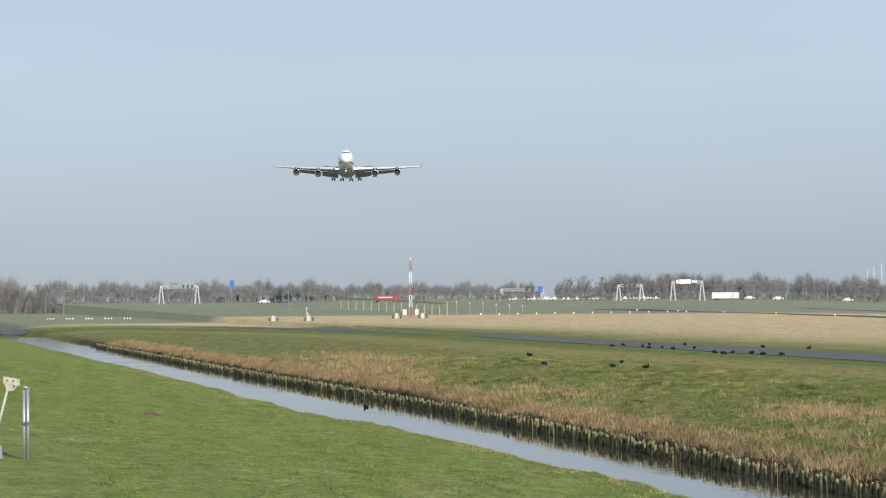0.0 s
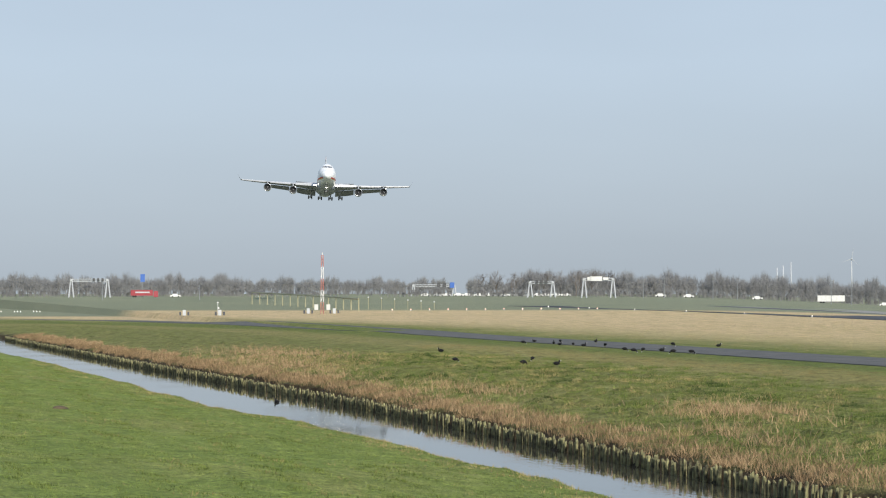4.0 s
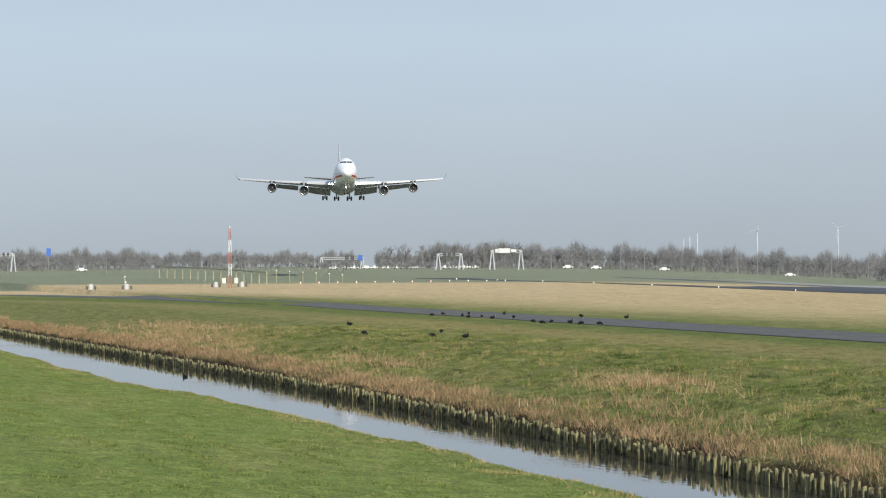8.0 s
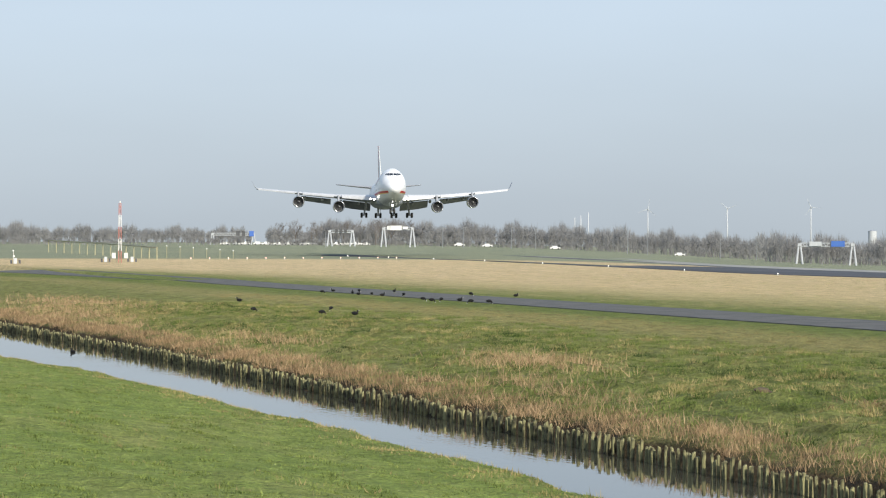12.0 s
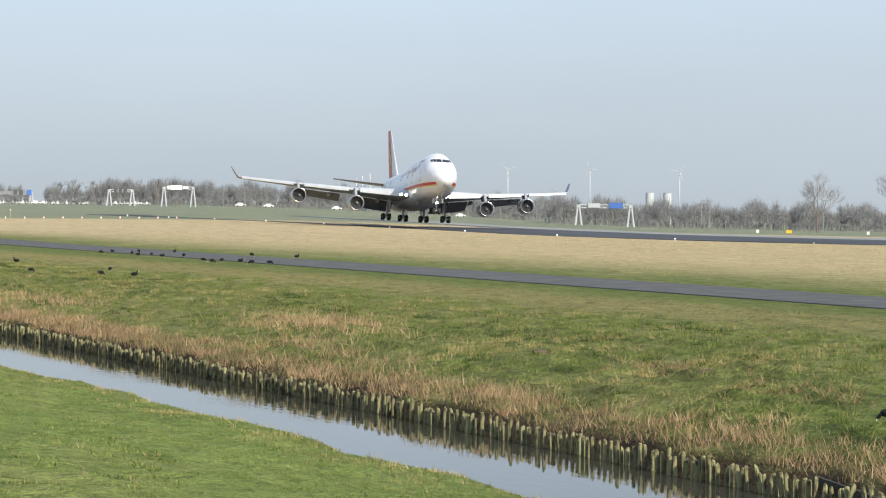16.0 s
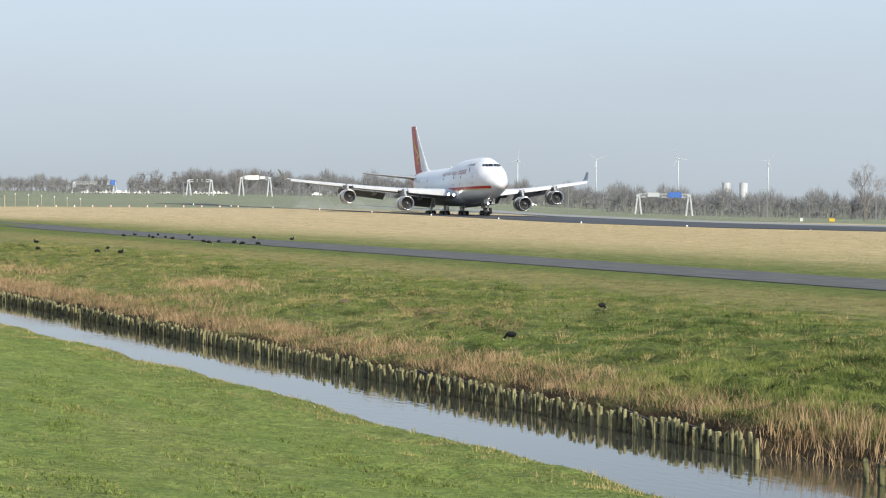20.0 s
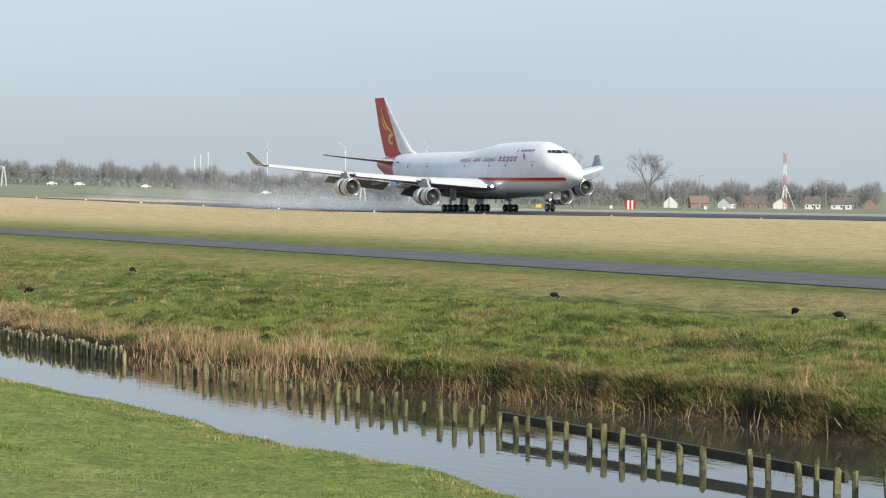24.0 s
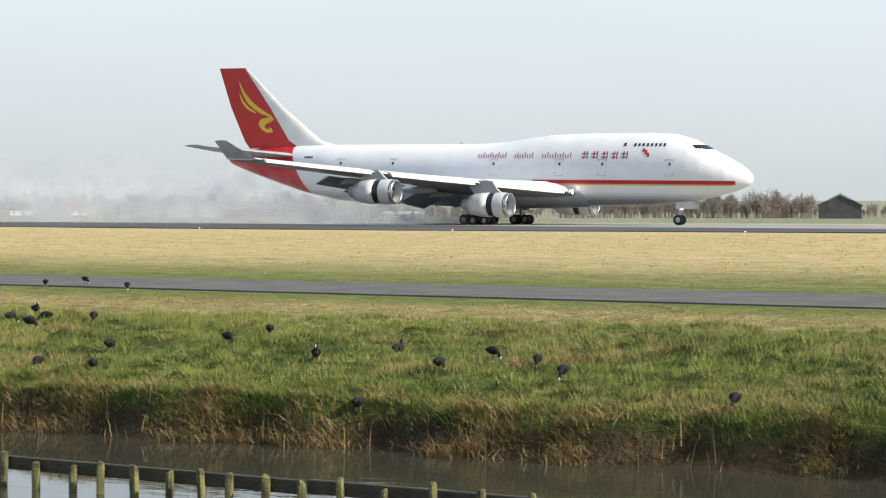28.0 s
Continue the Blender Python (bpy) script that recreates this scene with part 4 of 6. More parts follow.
def build_aircraft():
    plane = root("airliner", pose(0, 0, 0), "white four-engined freighter jet with red tail landing", "airplane")
    sleeves = []
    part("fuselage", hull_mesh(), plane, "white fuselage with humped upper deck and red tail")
    paint("red_stripe", 1.7, 26.5, 5.06, 5.50, M_RED, plane, "red cheatline")
    paint("yellow_stripe", 2.0, 26.5, 4.90, 5.02, M_YELLOW, plane, "thin yellow cheatline")
    # lettering of the operator as plain bars, and square signs after it
    def titles(name, spans, z0, z1):
        for a, b in spans:
            paint(name, a, b, z0, z1, M_TITLE, plane, "", off=0.03)

    for first, count in ((30.2, 12), (26.6, 8), (21.6, 12)):
        titles("title_bar", [(first + i * 0.33, first + i * 0.33 + 0.11) for i in range(0, count, 3)], 8.02, 8.74)
        titles("title_bar", [(first + i * 0.33, first + i * 0.33 + 0.11) for i in range(count) if i % 3], 8.02, 8.50)
    for i in range(5):
        a = 14.3 + i * 1.26
        titles("title_square", [(a + 0.10, a + 0.24), (a + 0.52, a + 0.66)], 7.96, 8.86)
        titles("title_square", [(a + 0.26, a + 0.50), (a + 0.68, a + 0.94)], 8.10, 8.22)
        titles("title_square", [(a + 0.26, a + 0.50), (a + 0.68, a + 0.94)], 8.52, 8.64)
    for a, b, z0, z1 in ((11.7, 12.0, 8.2, 8.7), (12.0, 12.3, 8.5, 9.0), (12.3, 12.6, 8.8, 9.2)):
        paint("title_emblem", a, b, z0, z1, M_RED, plane, "", off=0.03, n=1)
    paint("registration_bar", 57.2, 58.5, 8.0, 8.2, M_DARK, plane, "", off=0.03)
    for i in range(8):
        s = 9.9 + i * 0.52
        paint("upper_deck_window", s, s + 0.26, 9.45, 9.80, M_BLACK, plane, "", off=0.03, n=1)
    paint("upper_deck_window", 14.8, 15.1, 9.45, 9.85, M_BLACK, plane, "", off=0.03, n=1)
    def glass(name, corners, label):
        """A pane that follows the hull: corners as station and half width."""
        (sa, ya), (sb, yb), (sc, yc), (sd, yd) = corners
        for side in (-1, 1):
            vs, fs, k = [], [], 4
            for i in range(k + 1):
                for j in range(k + 1):
                    u, v = i / k, j / k
                    st = (sa * (1 - u) + sb * u) * (1 - v) + (sd * (1 - u) + sc * u) * v
                    yy = (ya * (1 - u) + yb * u) * (1 - v) + (yd * (1 - u) + yc * u) * v
                    vs.append((NOSE_X - st + 0.03, side * (yy + 0.02), hull_z(st, yy) + 0.03))
            for i in range(k):
                for j in range(k):
                    q = i * (k + 1) + j
                    fs.append((q, q + 1, q + k + 2, q + k + 1))
            part(name, Shape().add(vs, fs).mesh(name, M_GLASS, True), plane, label)

    glass("windscreen", ((4.85, 0.05), (5.15, 0.92), (6.05, 0.80), (5.78, 0.05)), "dark cockpit windscreen")
    glass("cockpit_window", ((5.20, 0.98), (5.72, 1.42), (6.48, 1.26), (6.10, 0.86)), "dark cockpit glass")
    glass("cockpit_window", ((5.80, 1.48), (6.40, 1.82), (6.92, 1.64), (6.54, 1.32)), "dark cockpit glass")
    for side in (-1, 1):
        for s in (8.6, 17.0, 22.5, 31.2, 45.0, 52.4):
            door = Shape()
            pts = [(s, 6.0), (s + 1.05, 6.0), (s + 1.05, 7.9), (s, 7.9)]
            for (sa, za), (sb, zb) in zip(pts, pts[1:] + pts[:1]):
                p = Vector((NOSE_X - sa, side * (hull_y(sa, za) + 0.02), za))
                q = Vector((NOSE_X - sb, side * (hull_y(sb, zb) + 0.02), zb))
                door.tube(p, q, 0.022, n=4, cap=False)
            dr = part("cabin_door", door.mesh("cabin_door", M_GREY), plane, "outlined cabin door")
            part("door_window", Shape().box(NOSE_X - s - 0.5, side * (hull_y(s, 7.35) + 0.01), 7.35, 0.26, 0.06, 0.34).mesh("door_window", M_DARK), dr)
    # belly fairing at the wing root
    bf = Shape()
    rings = []
    for x, w, b, t in ((15.5, 0.6, 3.1, 4.4), (13.0, 3.0, 2.3, 5.2), (9.0, 3.6, 2.1, 5.6), (2.0, 3.75, 2.05, 5.5), (-5.0, 3.6, 2.15, 5.2), (-9.5, 2.6, 2.3, 4.4), (-12.5, 0.6, 2.5, 3.6)):
        rings.append([(x, w * math.cos(a), (b + t) / 2 + (t - b) / 2 * math.sin(a)) for a in np.linspace(0, 2 * math.pi, 25)[:-1]])
    bf.loft(rings)
    part("belly_fairing", smooth_by_angle(bf.mesh("belly_fairing", M_BELLY), 60), plane, "grey belly fairing with its shade in the colour")
    for side in (-1, 1):
        part("wing", wing_mesh(side), plane, "swept light grey wing")
        part("slat", slat_mesh(side, 12.8, 20.2), plane, "lowered bright slat")
        part("slat", slat_mesh(side, 22.0, 30.9), plane, "lowered bright slat")
        part("slat", slat_mesh(side, 4.6, 11.0), plane, "lowered bright slat")
        part("flap", flap_mesh(side, 3.6, 10.4, 0.52), plane, "lowered grey trailing-edge flap")
        part("flap", flap_mesh(side, 13.3, 21.6, 0.50), plane, "lowered grey trailing-edge flap")
        for y in (6.5, 10.9, 15.3, 19.4):
            part("flap_fairing", fairing_mesh(side, y), plane)
        part("winglet", winglet_mesh(side), plane, "dark grey upturned winglet")
        part("stabiliser", stabiliser_mesh(side), plane, "grey horizontal tail plane")
        build_engine(plane, side, 11.8, 8.4, 2.55, sleeves)
        build_engine(plane, side, 21.2, -1.3, 3.95, sleeves)
        for lx, ly, lz in ((12.55, 3.6, 4.12), (11.75, 4.4, 4.22)):
            lamp = Shape().lathe([(0.05, 0.02), (0.03, 0.24)], n=14, m=pose(lx, side * ly, lz))
            part("lamp_housing", Shape().lathe([(0.02, 0.24), (0.02, 0.27), (-0.4, 0.27), (-0.5, 0.15)], n=14, m=pose(lx, side * ly, lz)).mesh("lamp_housing", M_NACELLE, True), plane)
            part("landing_light", lamp.mesh("landing_light", M_LAMP), plane, "lit landing light in the wing root")
        main_gear(plane, 1.5, side * 5.5, 4.4, side * 0.6)
        main_gear(plane, -1.55, side * 1.92, 3.0, 0.0)
    part("fin", fin_mesh("fin", 0.0, 0.36, M_WHITE), plane, "white leading part of the tail fin")
    part("rudder", fin_mesh("rudder", 0.362, 1.0, M_RED), plane, "red tail fin and rudder")
    for side in (-1, 1):
        part("emblem", emblem_mesh(side), plane, "yellow plume emblem")
    ng = Shape()
    ng.tube((0, 0, 0.6), (-0.2, 0, 3.1), 0.13, 0.18, 10).tube((0.02, -0.5, 0.6), (0.02, 0.5, 0.6), 0.08, 0.08, 8).tube((0, 0, 1.3), (1.5, 0, 3.0), 0.07, 0.07, 6)
    nose = part("nose_gear", ng.mesh("nose_gear", M_GALV), plane, "steel nose landing gear", pose(24.6, 0, 0.35))
    for b in (-0.46, 0.46):
        wheel(nose, 0, b, 0.6, 0.6, 0.42)
    for b in (-1, 1):
        part("gear_door", Shape().box(0.9, b * 0.75, 2.35, 2.2, 0.05, 0.9).mesh("gear_door", M_NACELLE), nose)
    part("taxi_light", Shape().lathe([(0.0, 0.02), (0.03, 0.18), (-0.05, 0.22)], n=12, m=pose(0.25, 0, 2.0)).mesh("taxi_light", M_LAMP), nose, "lit nose-gear lamp")
    part("antenna", Shape().box(7.0, 0, 9.95, 0.9, 0.05, 0.45, taper=0.6).box(-4.0, 0, 9.85, 0.7, 0.05, 0.4, taper=0.6).mesh("antenna", M_WHITE), plane)
    return plane, sleeves


airliner, sleeves = build_aircraft()


# ---- ditch: revetment, reeds, tussocks ----
def post_line(x):
    return float(np.interp(x, [-330, -215, -150, -60, -5, 10], [20.6, 22.3, 24.1, 24.15, 25.0, 25.2]))


def build_revetment():
    rv = root("timber_revetment", pose(0, 0, 0), "row of weathered wooden posts standing in the ditch", "post row")
    rng = random.Random(5)
    shapes = []
    for k in range(12):
        sh, n = Shape(), 8
        r = 0.075 + 0.012 * rng.random()
        rings = []
        for z, q in ((-0.9, 1.0), (-0.05, 1.0), (0.0, 0.93), (0.02, 0.6)):
            tilt = 0.012 * (k % 6 - 2.5)
            rings.append([(r * q * math.cos(2 * math.pi * i / n) * (1 + 0.08 * math.sin(i * 3 + k)), r * q * math.sin(2 * math.pi * i / n), z + tilt * math.cos(2 * math.pi * i / n) * (z > -0.5)) for i in range(n)])
        sh.loft(rings)
        shapes.append(smooth_by_angle(sh.mesh("post", M_WETPOST if k < 6 else M_WOOD), 40))
    xs, x = [], 4.0
    while x > -330:
        xs.append(x)
        x -= (0.62 if x > -62 else 0.205) * rng.uniform(0.82, 1.22)
    gaps = ((-61.5, -58.5), (-27.6, -26.6), (-33.9, -33.1))
    rest = Shape()
    count = 0
    for x in xs:
        if any(a < x < b for a, b in gaps):
            continue
        lean = 16 if -83 < x < -70 else 4
        slim = (0.70 if x > -62 else 0.57) * rng.uniform(0.85, 1.15)
        m = pose(x, post_line(x) + rng.uniform(-0.06, 0.06), -0.76 + rng.uniform(-0.10, 0.08), rng.uniform(-lean, lean) * 0.6, rng.uniform(-lean, lean), rng.uniform(0, 360)) @ Matrix.Diagonal((slim, slim, 1, 1))
        kind_of = count % 6 + (0 if x > -62 else 6)
        if count < 295:
            part("post", shapes[kind_of], rv, at=m)
        else:
            src = shapes[kind_of]
            rest.add([v.co for v in src.vertices], [list(p.vertices) for p in src.polygons], m)
        count += 1
    part("post_row_rest", rest.mesh("post_row_rest", M_WOOD, True), rv, "weathered posts further along the row", kind="stuff")
    for a, b, z in ((-41.5, -36.2, -0.88), (-36.1, -30.3, -0.90), (-21.5, -15.2, -0.86), (-15.1, -8.0, -0.88), (-7.9, 3.5, -0.88)):
        pa, pb = Vector((a, post_line(a) + 0.17, z)), Vector((b, post_line(b) + 0.17, z - 0.04))
        d = (pb - pa)
        m = Matrix.Translation((pa + pb) / 2) @ d.to_track_quat("X", "Z").to_matrix().to_4x4()
        bm = bmesh.new()
        bmesh.ops.create_cube(bm, size=1.0, matrix=Matrix.Diagonal((d.length, 0.10, 0.19, 1)))
        bmesh.ops.bevel(bm, geom=bm.edges[:], offset=0.012, segments=1, affect="EDGES")
        me = bpy.data.meshes.new("beam")
        bm.to_mesh(me)
        bm.free()
        me.materials.append(M_WETWOOD)
        part("beam", me, rv, "dark wet horizontal beam", m)
    plank = Shape().box(0, 0, 0, 2.9, 0.09, 0.20)
    tagged(new("fallen_beam", plank.mesh("fallen_beam", M_WETWOOD)), "dark broken beam slanting into the water", "beam").matrix_basis = Matrix.Translation((-23.9, 25.35, -0.95)) @ pose(0, 0, 0, 0, 14, -8)
    # slanting boards where the row has slumped
    for i, x in enumerate((-79.5, -77.2, -74.6, -67.5, -65.2)):
        bd = Shape().box(0, 0, 0, 2.0, 0.06, 0.24)
        part("board", bd.mesh("board", M_WETWOOD), rv, "dark slumped board", pose(x, post_line(x) + 0.2, -0.92, 0, 6 - 3 * (i % 3), 2))


build_revetment()


def build_culvert():
    cv = root("culvert", pose(-60.0, 25.25, -1.48), "low concrete culvert mouth overgrown with dry reed", "culvert")
    sh = Shape()
    sh.box(0, 0.3, 0.42, 1.7, 0.4, 0.10).box(-0.77, 0.3, 0.1, 0.14, 0.4, 0.7).box(0.77, 0.3, 0.1, 0.14, 0.4, 0.7)
    part("headwall", smooth_by_angle(sh.mesh("headwall", M_WETWOOD), 20), cv, "dark headwall")
    # black block fills the mouth: shade of the recess put into its colour
    part("opening", Shape().box(0, 0.42, 0.06, 1.3, 0.1, 0.6).mesh("opening", M_BLACK), cv, "black panel for the shade inside the culvert")
    part("cap_stone", Shape().box(0.75, 0.2, 0.53, 0.16, 0.16, 0.08).mesh("cap_stone", M_CONCRETE), cv, "pale cap stone")


build_culvert()


def stems(name, label, mat, xs, ys, lo, hi, width, lean, seed, category, tilt_to=(0.0, 0.0), blades=1, droop=0.0, stout=0.0):
    """Thin upright blades, each a small tapering sliver, joined as one mass."""
    rng = np.random.RandomState(seed)
    xs, ys = np.repeat(xs, blades), np.repeat(ys, blades)
    n = len(xs)
    if blades > 1:
        xs = xs + rng.normal(0, 0.06, n)
        ys = ys + rng.normal(0, 0.06, n)
    zs = ground_height(xs, ys) - 0.03
    h = rng.uniform(lo, hi, n) * rng.uniform(0.75, 1.15, n)
    a = rng.uniform(0, 2 * math.pi, n)
    lx = rng.normal(0, lean, n) * h + tilt_to[0] * h
    ly = rng.normal(0, lean, n) * h + tilt_to[1] * h
    w = width * rng.uniform(0.6, 1.4, n) * (1 + stout * np.clip((-xs - 70) / 60, 0, 2.6))
    wx, wy = np.cos(a) * w / 2, np.sin(a) * w / 2
    v = np.empty((n, 5, 3))
    v[:, 0] = np.stack([xs - wx, ys - wy, zs], -1)
    v[:, 1] = np.stack([xs + wx, ys + wy, zs], -1)
    mx, my, mz = xs + lx * 0.45, ys + ly * 0.45, zs + h * 0.6
    v[:, 2] = np.stack([mx + wx * 0.8, my + wy * 0.8, mz], -1)
    v[:, 3] = np.stack([mx - wx * 0.8, my - wy * 0.8, mz], -1)
    v[:, 4] = np.stack([xs + lx * (1 + droop), ys + ly * (1 + droop), zs + h * (1 - droop * 0.5)], -1)
    base = (np.arange(n) * 5)[:, None]
    loops = np.concatenate([base + [0, 1, 2, 3], base + [3, 2, 4]], 1).ravel()
    starts = np.arange(n)[:, None] * 7 + [0, 4]
    me = bpy.data.meshes.new(name)
    me.vertices.add(n * 5)
    me.vertices.foreach_set("co", v.reshape(-1))
    me.loops.add(len(loops))
    me.loops.foreach_set("vertex_index", loops)
    me.polygons.add(2 * n)
    me.polygons.foreach_set("loop_start", starts.ravel())
    me.materials.append(mat)
    me.update(calc_edges=True)
    return tagged(new(name, me), label, category, kind="stuff")


def scatter(n, x0, x1, off, side, seed, clumps=0, spread=0.25):
    """Points along a bank: off gives the span of distance from the waterline."""
    rng = np.random.RandomState(seed)
    if clumps:
        cx, co = rng.uniform(x0, x1, clumps), rng.uniform(off[0], off[1], clumps)
        k = rng.randint(0, clumps, n)
        x, o = cx[k] + rng.normal(0, spread, n), co[k] + rng.normal(0, spread, n)
        o = np.clip(o, off[0] - 0.1, off[1] + 0.4)
    else:
        x, o = rng.uniform(x0, x1, n), rng.uniform(off[0], off[1], n)
    y = far_edge(x) + o if side > 0 else near_edge(x) - o
    return x, y


def domes(name, label, mat, cx, cy, radius, blades, lo, hi, width, seed, category, tilt_to=(0.0, 0.0)):
    """Grass tussocks: blades fan outwards from each centre and hang over at the rim."""
    rg = np.random.RandomState(seed)
    size = radius * rg.uniform(0.55, 1.35, len(cx))
    k = np.repeat(np.arange(len(cx)), blades)
    a, q = rg.uniform(0, 2 * math.pi, len(k)), np.sqrt(rg.uniform(0, 1, len(k)))
    x, y = cx[k] + np.cos(a) * q * size[k] * 0.7, cy[k] + np.sin(a) * q * size[k] * 0.7
    z = ground_height(x, y) - 0.02
    h = rg.uniform(lo, hi, len(k)) * (size[k] / radius) * (1.1 - 0.45 * q)
    ox, oy = (np.cos(a) * q * 0.8 + rg.normal(0, 0.2, len(k)) + tilt_to[0]) * h, (np.sin(a) * q * 0.8 + rg.normal(0, 0.2, len(k)) + tilt_to[1]) * h
    w, b = width * rg.uniform(0.6, 1.4, len(k)), rg.uniform(0, math.pi, len(k))
    wx, wy = np.cos(b) * w / 2, np.sin(b) * w / 2
    n = len(k)
    v = np.empty((n, 3, 3))
    v[:, 0] = np.stack([x - wx, y - wy, z], -1)
    v[:, 1] = np.stack([x + wx, y + wy, z], -1)
    v[:, 2] = np.stack([x + ox, y + oy, z + h * (1 - 0.3 * q)], -1)
    me = bpy.data.meshes.new(name)
    me.vertices.add(n * 3)
    me.vertices.foreach_set("co", v.reshape(-1))
    me.loops.add(n * 3)
    me.loops.foreach_set("vertex_index", np.arange(n * 3))
    me.polygons.add(n)
    me.polygons.foreach_set("loop_start", np.arange(0, n * 3, 3))
    me.materials.append(mat)
    me.update(calc_edges=True)
    return tagged(new(name, me), label, category, kind="stuff")


# turf on the near slope and the far meadow
x, y = scatter(38000, -215, -28, (0.1, 16.0), -1, 11)
domes("near_turf", "short green turf on the near ditch bank", M_TURFBLADE, x, y, 0.24, 10, 0.04, 0.085, 0.026, 12, "grass")
x, y = scatter(4200, -205, -28, (0.0, 14.0), -1, 13, 420, 0.6)
domes("near_straw_wisps", "pale dead grass wisps in the near turf", M_STRAWBLADE, x, y, 0.22, 5, 0.06, 0.15, 0.014, 14, "grass")
x, y = scatter(2600, -215, -28, (0.05, 2.6), -1, 18, 500, 0.4)
domes("waterside_straw", "pale dry grass along the near waterline", M_STRAWBLADE, x, y, 0.24, 8, 0.08, 0.18, 0.018, 20, "grass")
x, y = scatter(11000, -200, 8, (1.0, 18.5), 1, 15, 4000, 0.3)
domes("meadow_grass", "uneven green meadow grass", M_BLADE, x, y, 0.30, 12, 0.07, 0.16, 0.014, 16, "grass")
rng_s = np.random.RandomState(19)


def meadow_spots(n, x0, x1, o0, o1, power=1.0):
    xx = rng_s.uniform(x0, x1, n)
    return xx, far_edge(xx) + o0 + (o1 - o0) * rng_s.uniform(0, 1, n) ** power


x, y = meadow_spots(6000, -74, 6, 0.8, 15.5, 1.1)
domes("meadow_tussocks", "green grass tussocks with dark hollows on the meadow", M_FRESHBLADE, x, y, 0.34, 74, 0.13, 0.25, 0.014, 151, "grass")
x, y = meadow_spots(3200, -205, -72, 2.0, 21.0)
domes("far_meadow_tussocks", "green grass tussocks further along the meadow", M_BLADE, x, y, 0.42, 44, 0.12, 0.25, 0.018, 152, "grass")
# darker tussocks stand for shade in hollows, paler ones for sun
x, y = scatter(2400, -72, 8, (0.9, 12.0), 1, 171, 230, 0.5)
domes("dark_tussocks", "dark green tussocks coloured as the shade in the meadow's hollows", M_DARKBLADE, x, y, 0.42, 60, 0.12, 0.235, 0.015, 156, "grass")
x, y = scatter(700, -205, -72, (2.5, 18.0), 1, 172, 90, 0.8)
domes("far_dark_tussocks", "dark green tussocks, toned as shade, further along the meadow", M_DARKBLADE, x, y, 0.5, 50, 0.12, 0.26, 0.020, 157, "grass")
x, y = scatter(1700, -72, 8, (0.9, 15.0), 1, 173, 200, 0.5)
domes("sunlit_tussocks", "pale yellow-green tussocks coloured as if sunlit", M_LIGHTBLADE, x, y, 0.34, 56, 0.14, 0.25, 0.013, 158, "grass")
x, y = scatter(1100, -205, -72, (2.5, 19.0), 1, 174, 130, 0.8)
domes("dead_tussocks", "tan dead tussocks further along the meadow", M_STRAWBLADE, x, y, 0.4, 40, 0.12, 0.28, 0.016, 159, "grass")
x, y = scatter(1300, -62, 8, (0.7, 12.0), 1, 175, 85, 0.55)
domes("pale_meadow_tussocks", "straw and tan tussock patches on the green meadow", M_STRAWBLADE, x, y, 0.36, 60, 0.17, 0.29, 0.016, 160, "grass")
x, y = scatter(380, -60, 8, (1.0, 6.5), 1, 176, 22, 0.45)
domes("russet_tussocks", "russet dead tussocks on the green meadow", M_RUSTY, x, y, 0.34, 60, 0.17, 0.28, 0.016, 161, "grass")
x, y = meadow_spots(2000, -205, 8, 1.5, 17.0)
domes("straw_tussocks", "straw-coloured tussocks among the green", M_STRAWBLADE, x, y, 0.30, 24, 0.12, 0.25, 0.012, 153, "grass")
x, y = rng_s.uniform(-230, 10, 5200), rng_s.normal(49.5, 2.4, 5200)
keep = y < 55.5
domes("straw_band", "band of dead grass tussocks beside the road", M_STRAWBLADE, x[keep], y[keep], 0.38, 24, 0.06, 0.14, 0.013, 154, "grass")
# tufts in the golden field between the road and the runway
x, y = rng_s.uniform(-360, 60, 12000), 70 + 92 * rng_s.uniform(0, 1, 12000)
domes("golden_field_tufts", "dry golden grass tufts between road and runway", M_GOLDBLADE, x, y, 0.6, 12, 0.07, 0.16, 0.03, 155, "grass")
x, y = rng_s.uniform(-330, 60, 2600), 68 + 80 * rng_s.uniform(0, 1, 2600)
domes("green_field_tufts", "green tufts scattered in the golden field", M_LIGHTBLADE, x, y, 0.7, 12, 0.07, 0.15, 0.03, 162, "grass")
# overhanging tussocks on the cut edge of the far bank
x, y = scatter(4200, -52, 8, (0.45, 1.9), 1, 21, 260, 0.26)
stems("bank_tussocks", "shaggy grass tussocks hanging over the eroded bank", M_BLADE, x, y, 0.10, 0.20, 0.009, 0.6, 22, "grass", tilt_to=(0.0, -0.5), blades=10, droop=0.35)
x, y = scatter(2200, -52, 8, (0.1, 0.9), 1, 23, 95, 0.18)
stems("bank_dead_tussocks", "rusty dead grass hanging over the eroded bank", M_RUSTY, x, y, 0.14, 0.34, 0.010, 0.5, 24, "grass", tilt_to=(0.0, -0.5), blades=9, droop=0.35)
x, y = scatter(2200, -52, 8, (0.2, 1.6), 1, 35, 130, 0.24)
stems("bank_straw_tussocks", "pale straw tufts on the bank's brow", M_STRAWBLADE, x, y, 0.10, 0.20, 0.009, 0.6, 36, "grass", tilt_to=(0.0, -0.4), blades=7, droop=0.3)
x, y = scatter(900, -54, 8, (0.45, 1.9), 1, 37)
domes("brow_tussocks", "rounded green tussocks along the bank's brow", M_BLADE, x, y, 0.36, 60, 0.12, 0.22, 0.012, 38, "grass", tilt_to=(0.0, -0.45))
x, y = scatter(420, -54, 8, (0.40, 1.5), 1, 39)
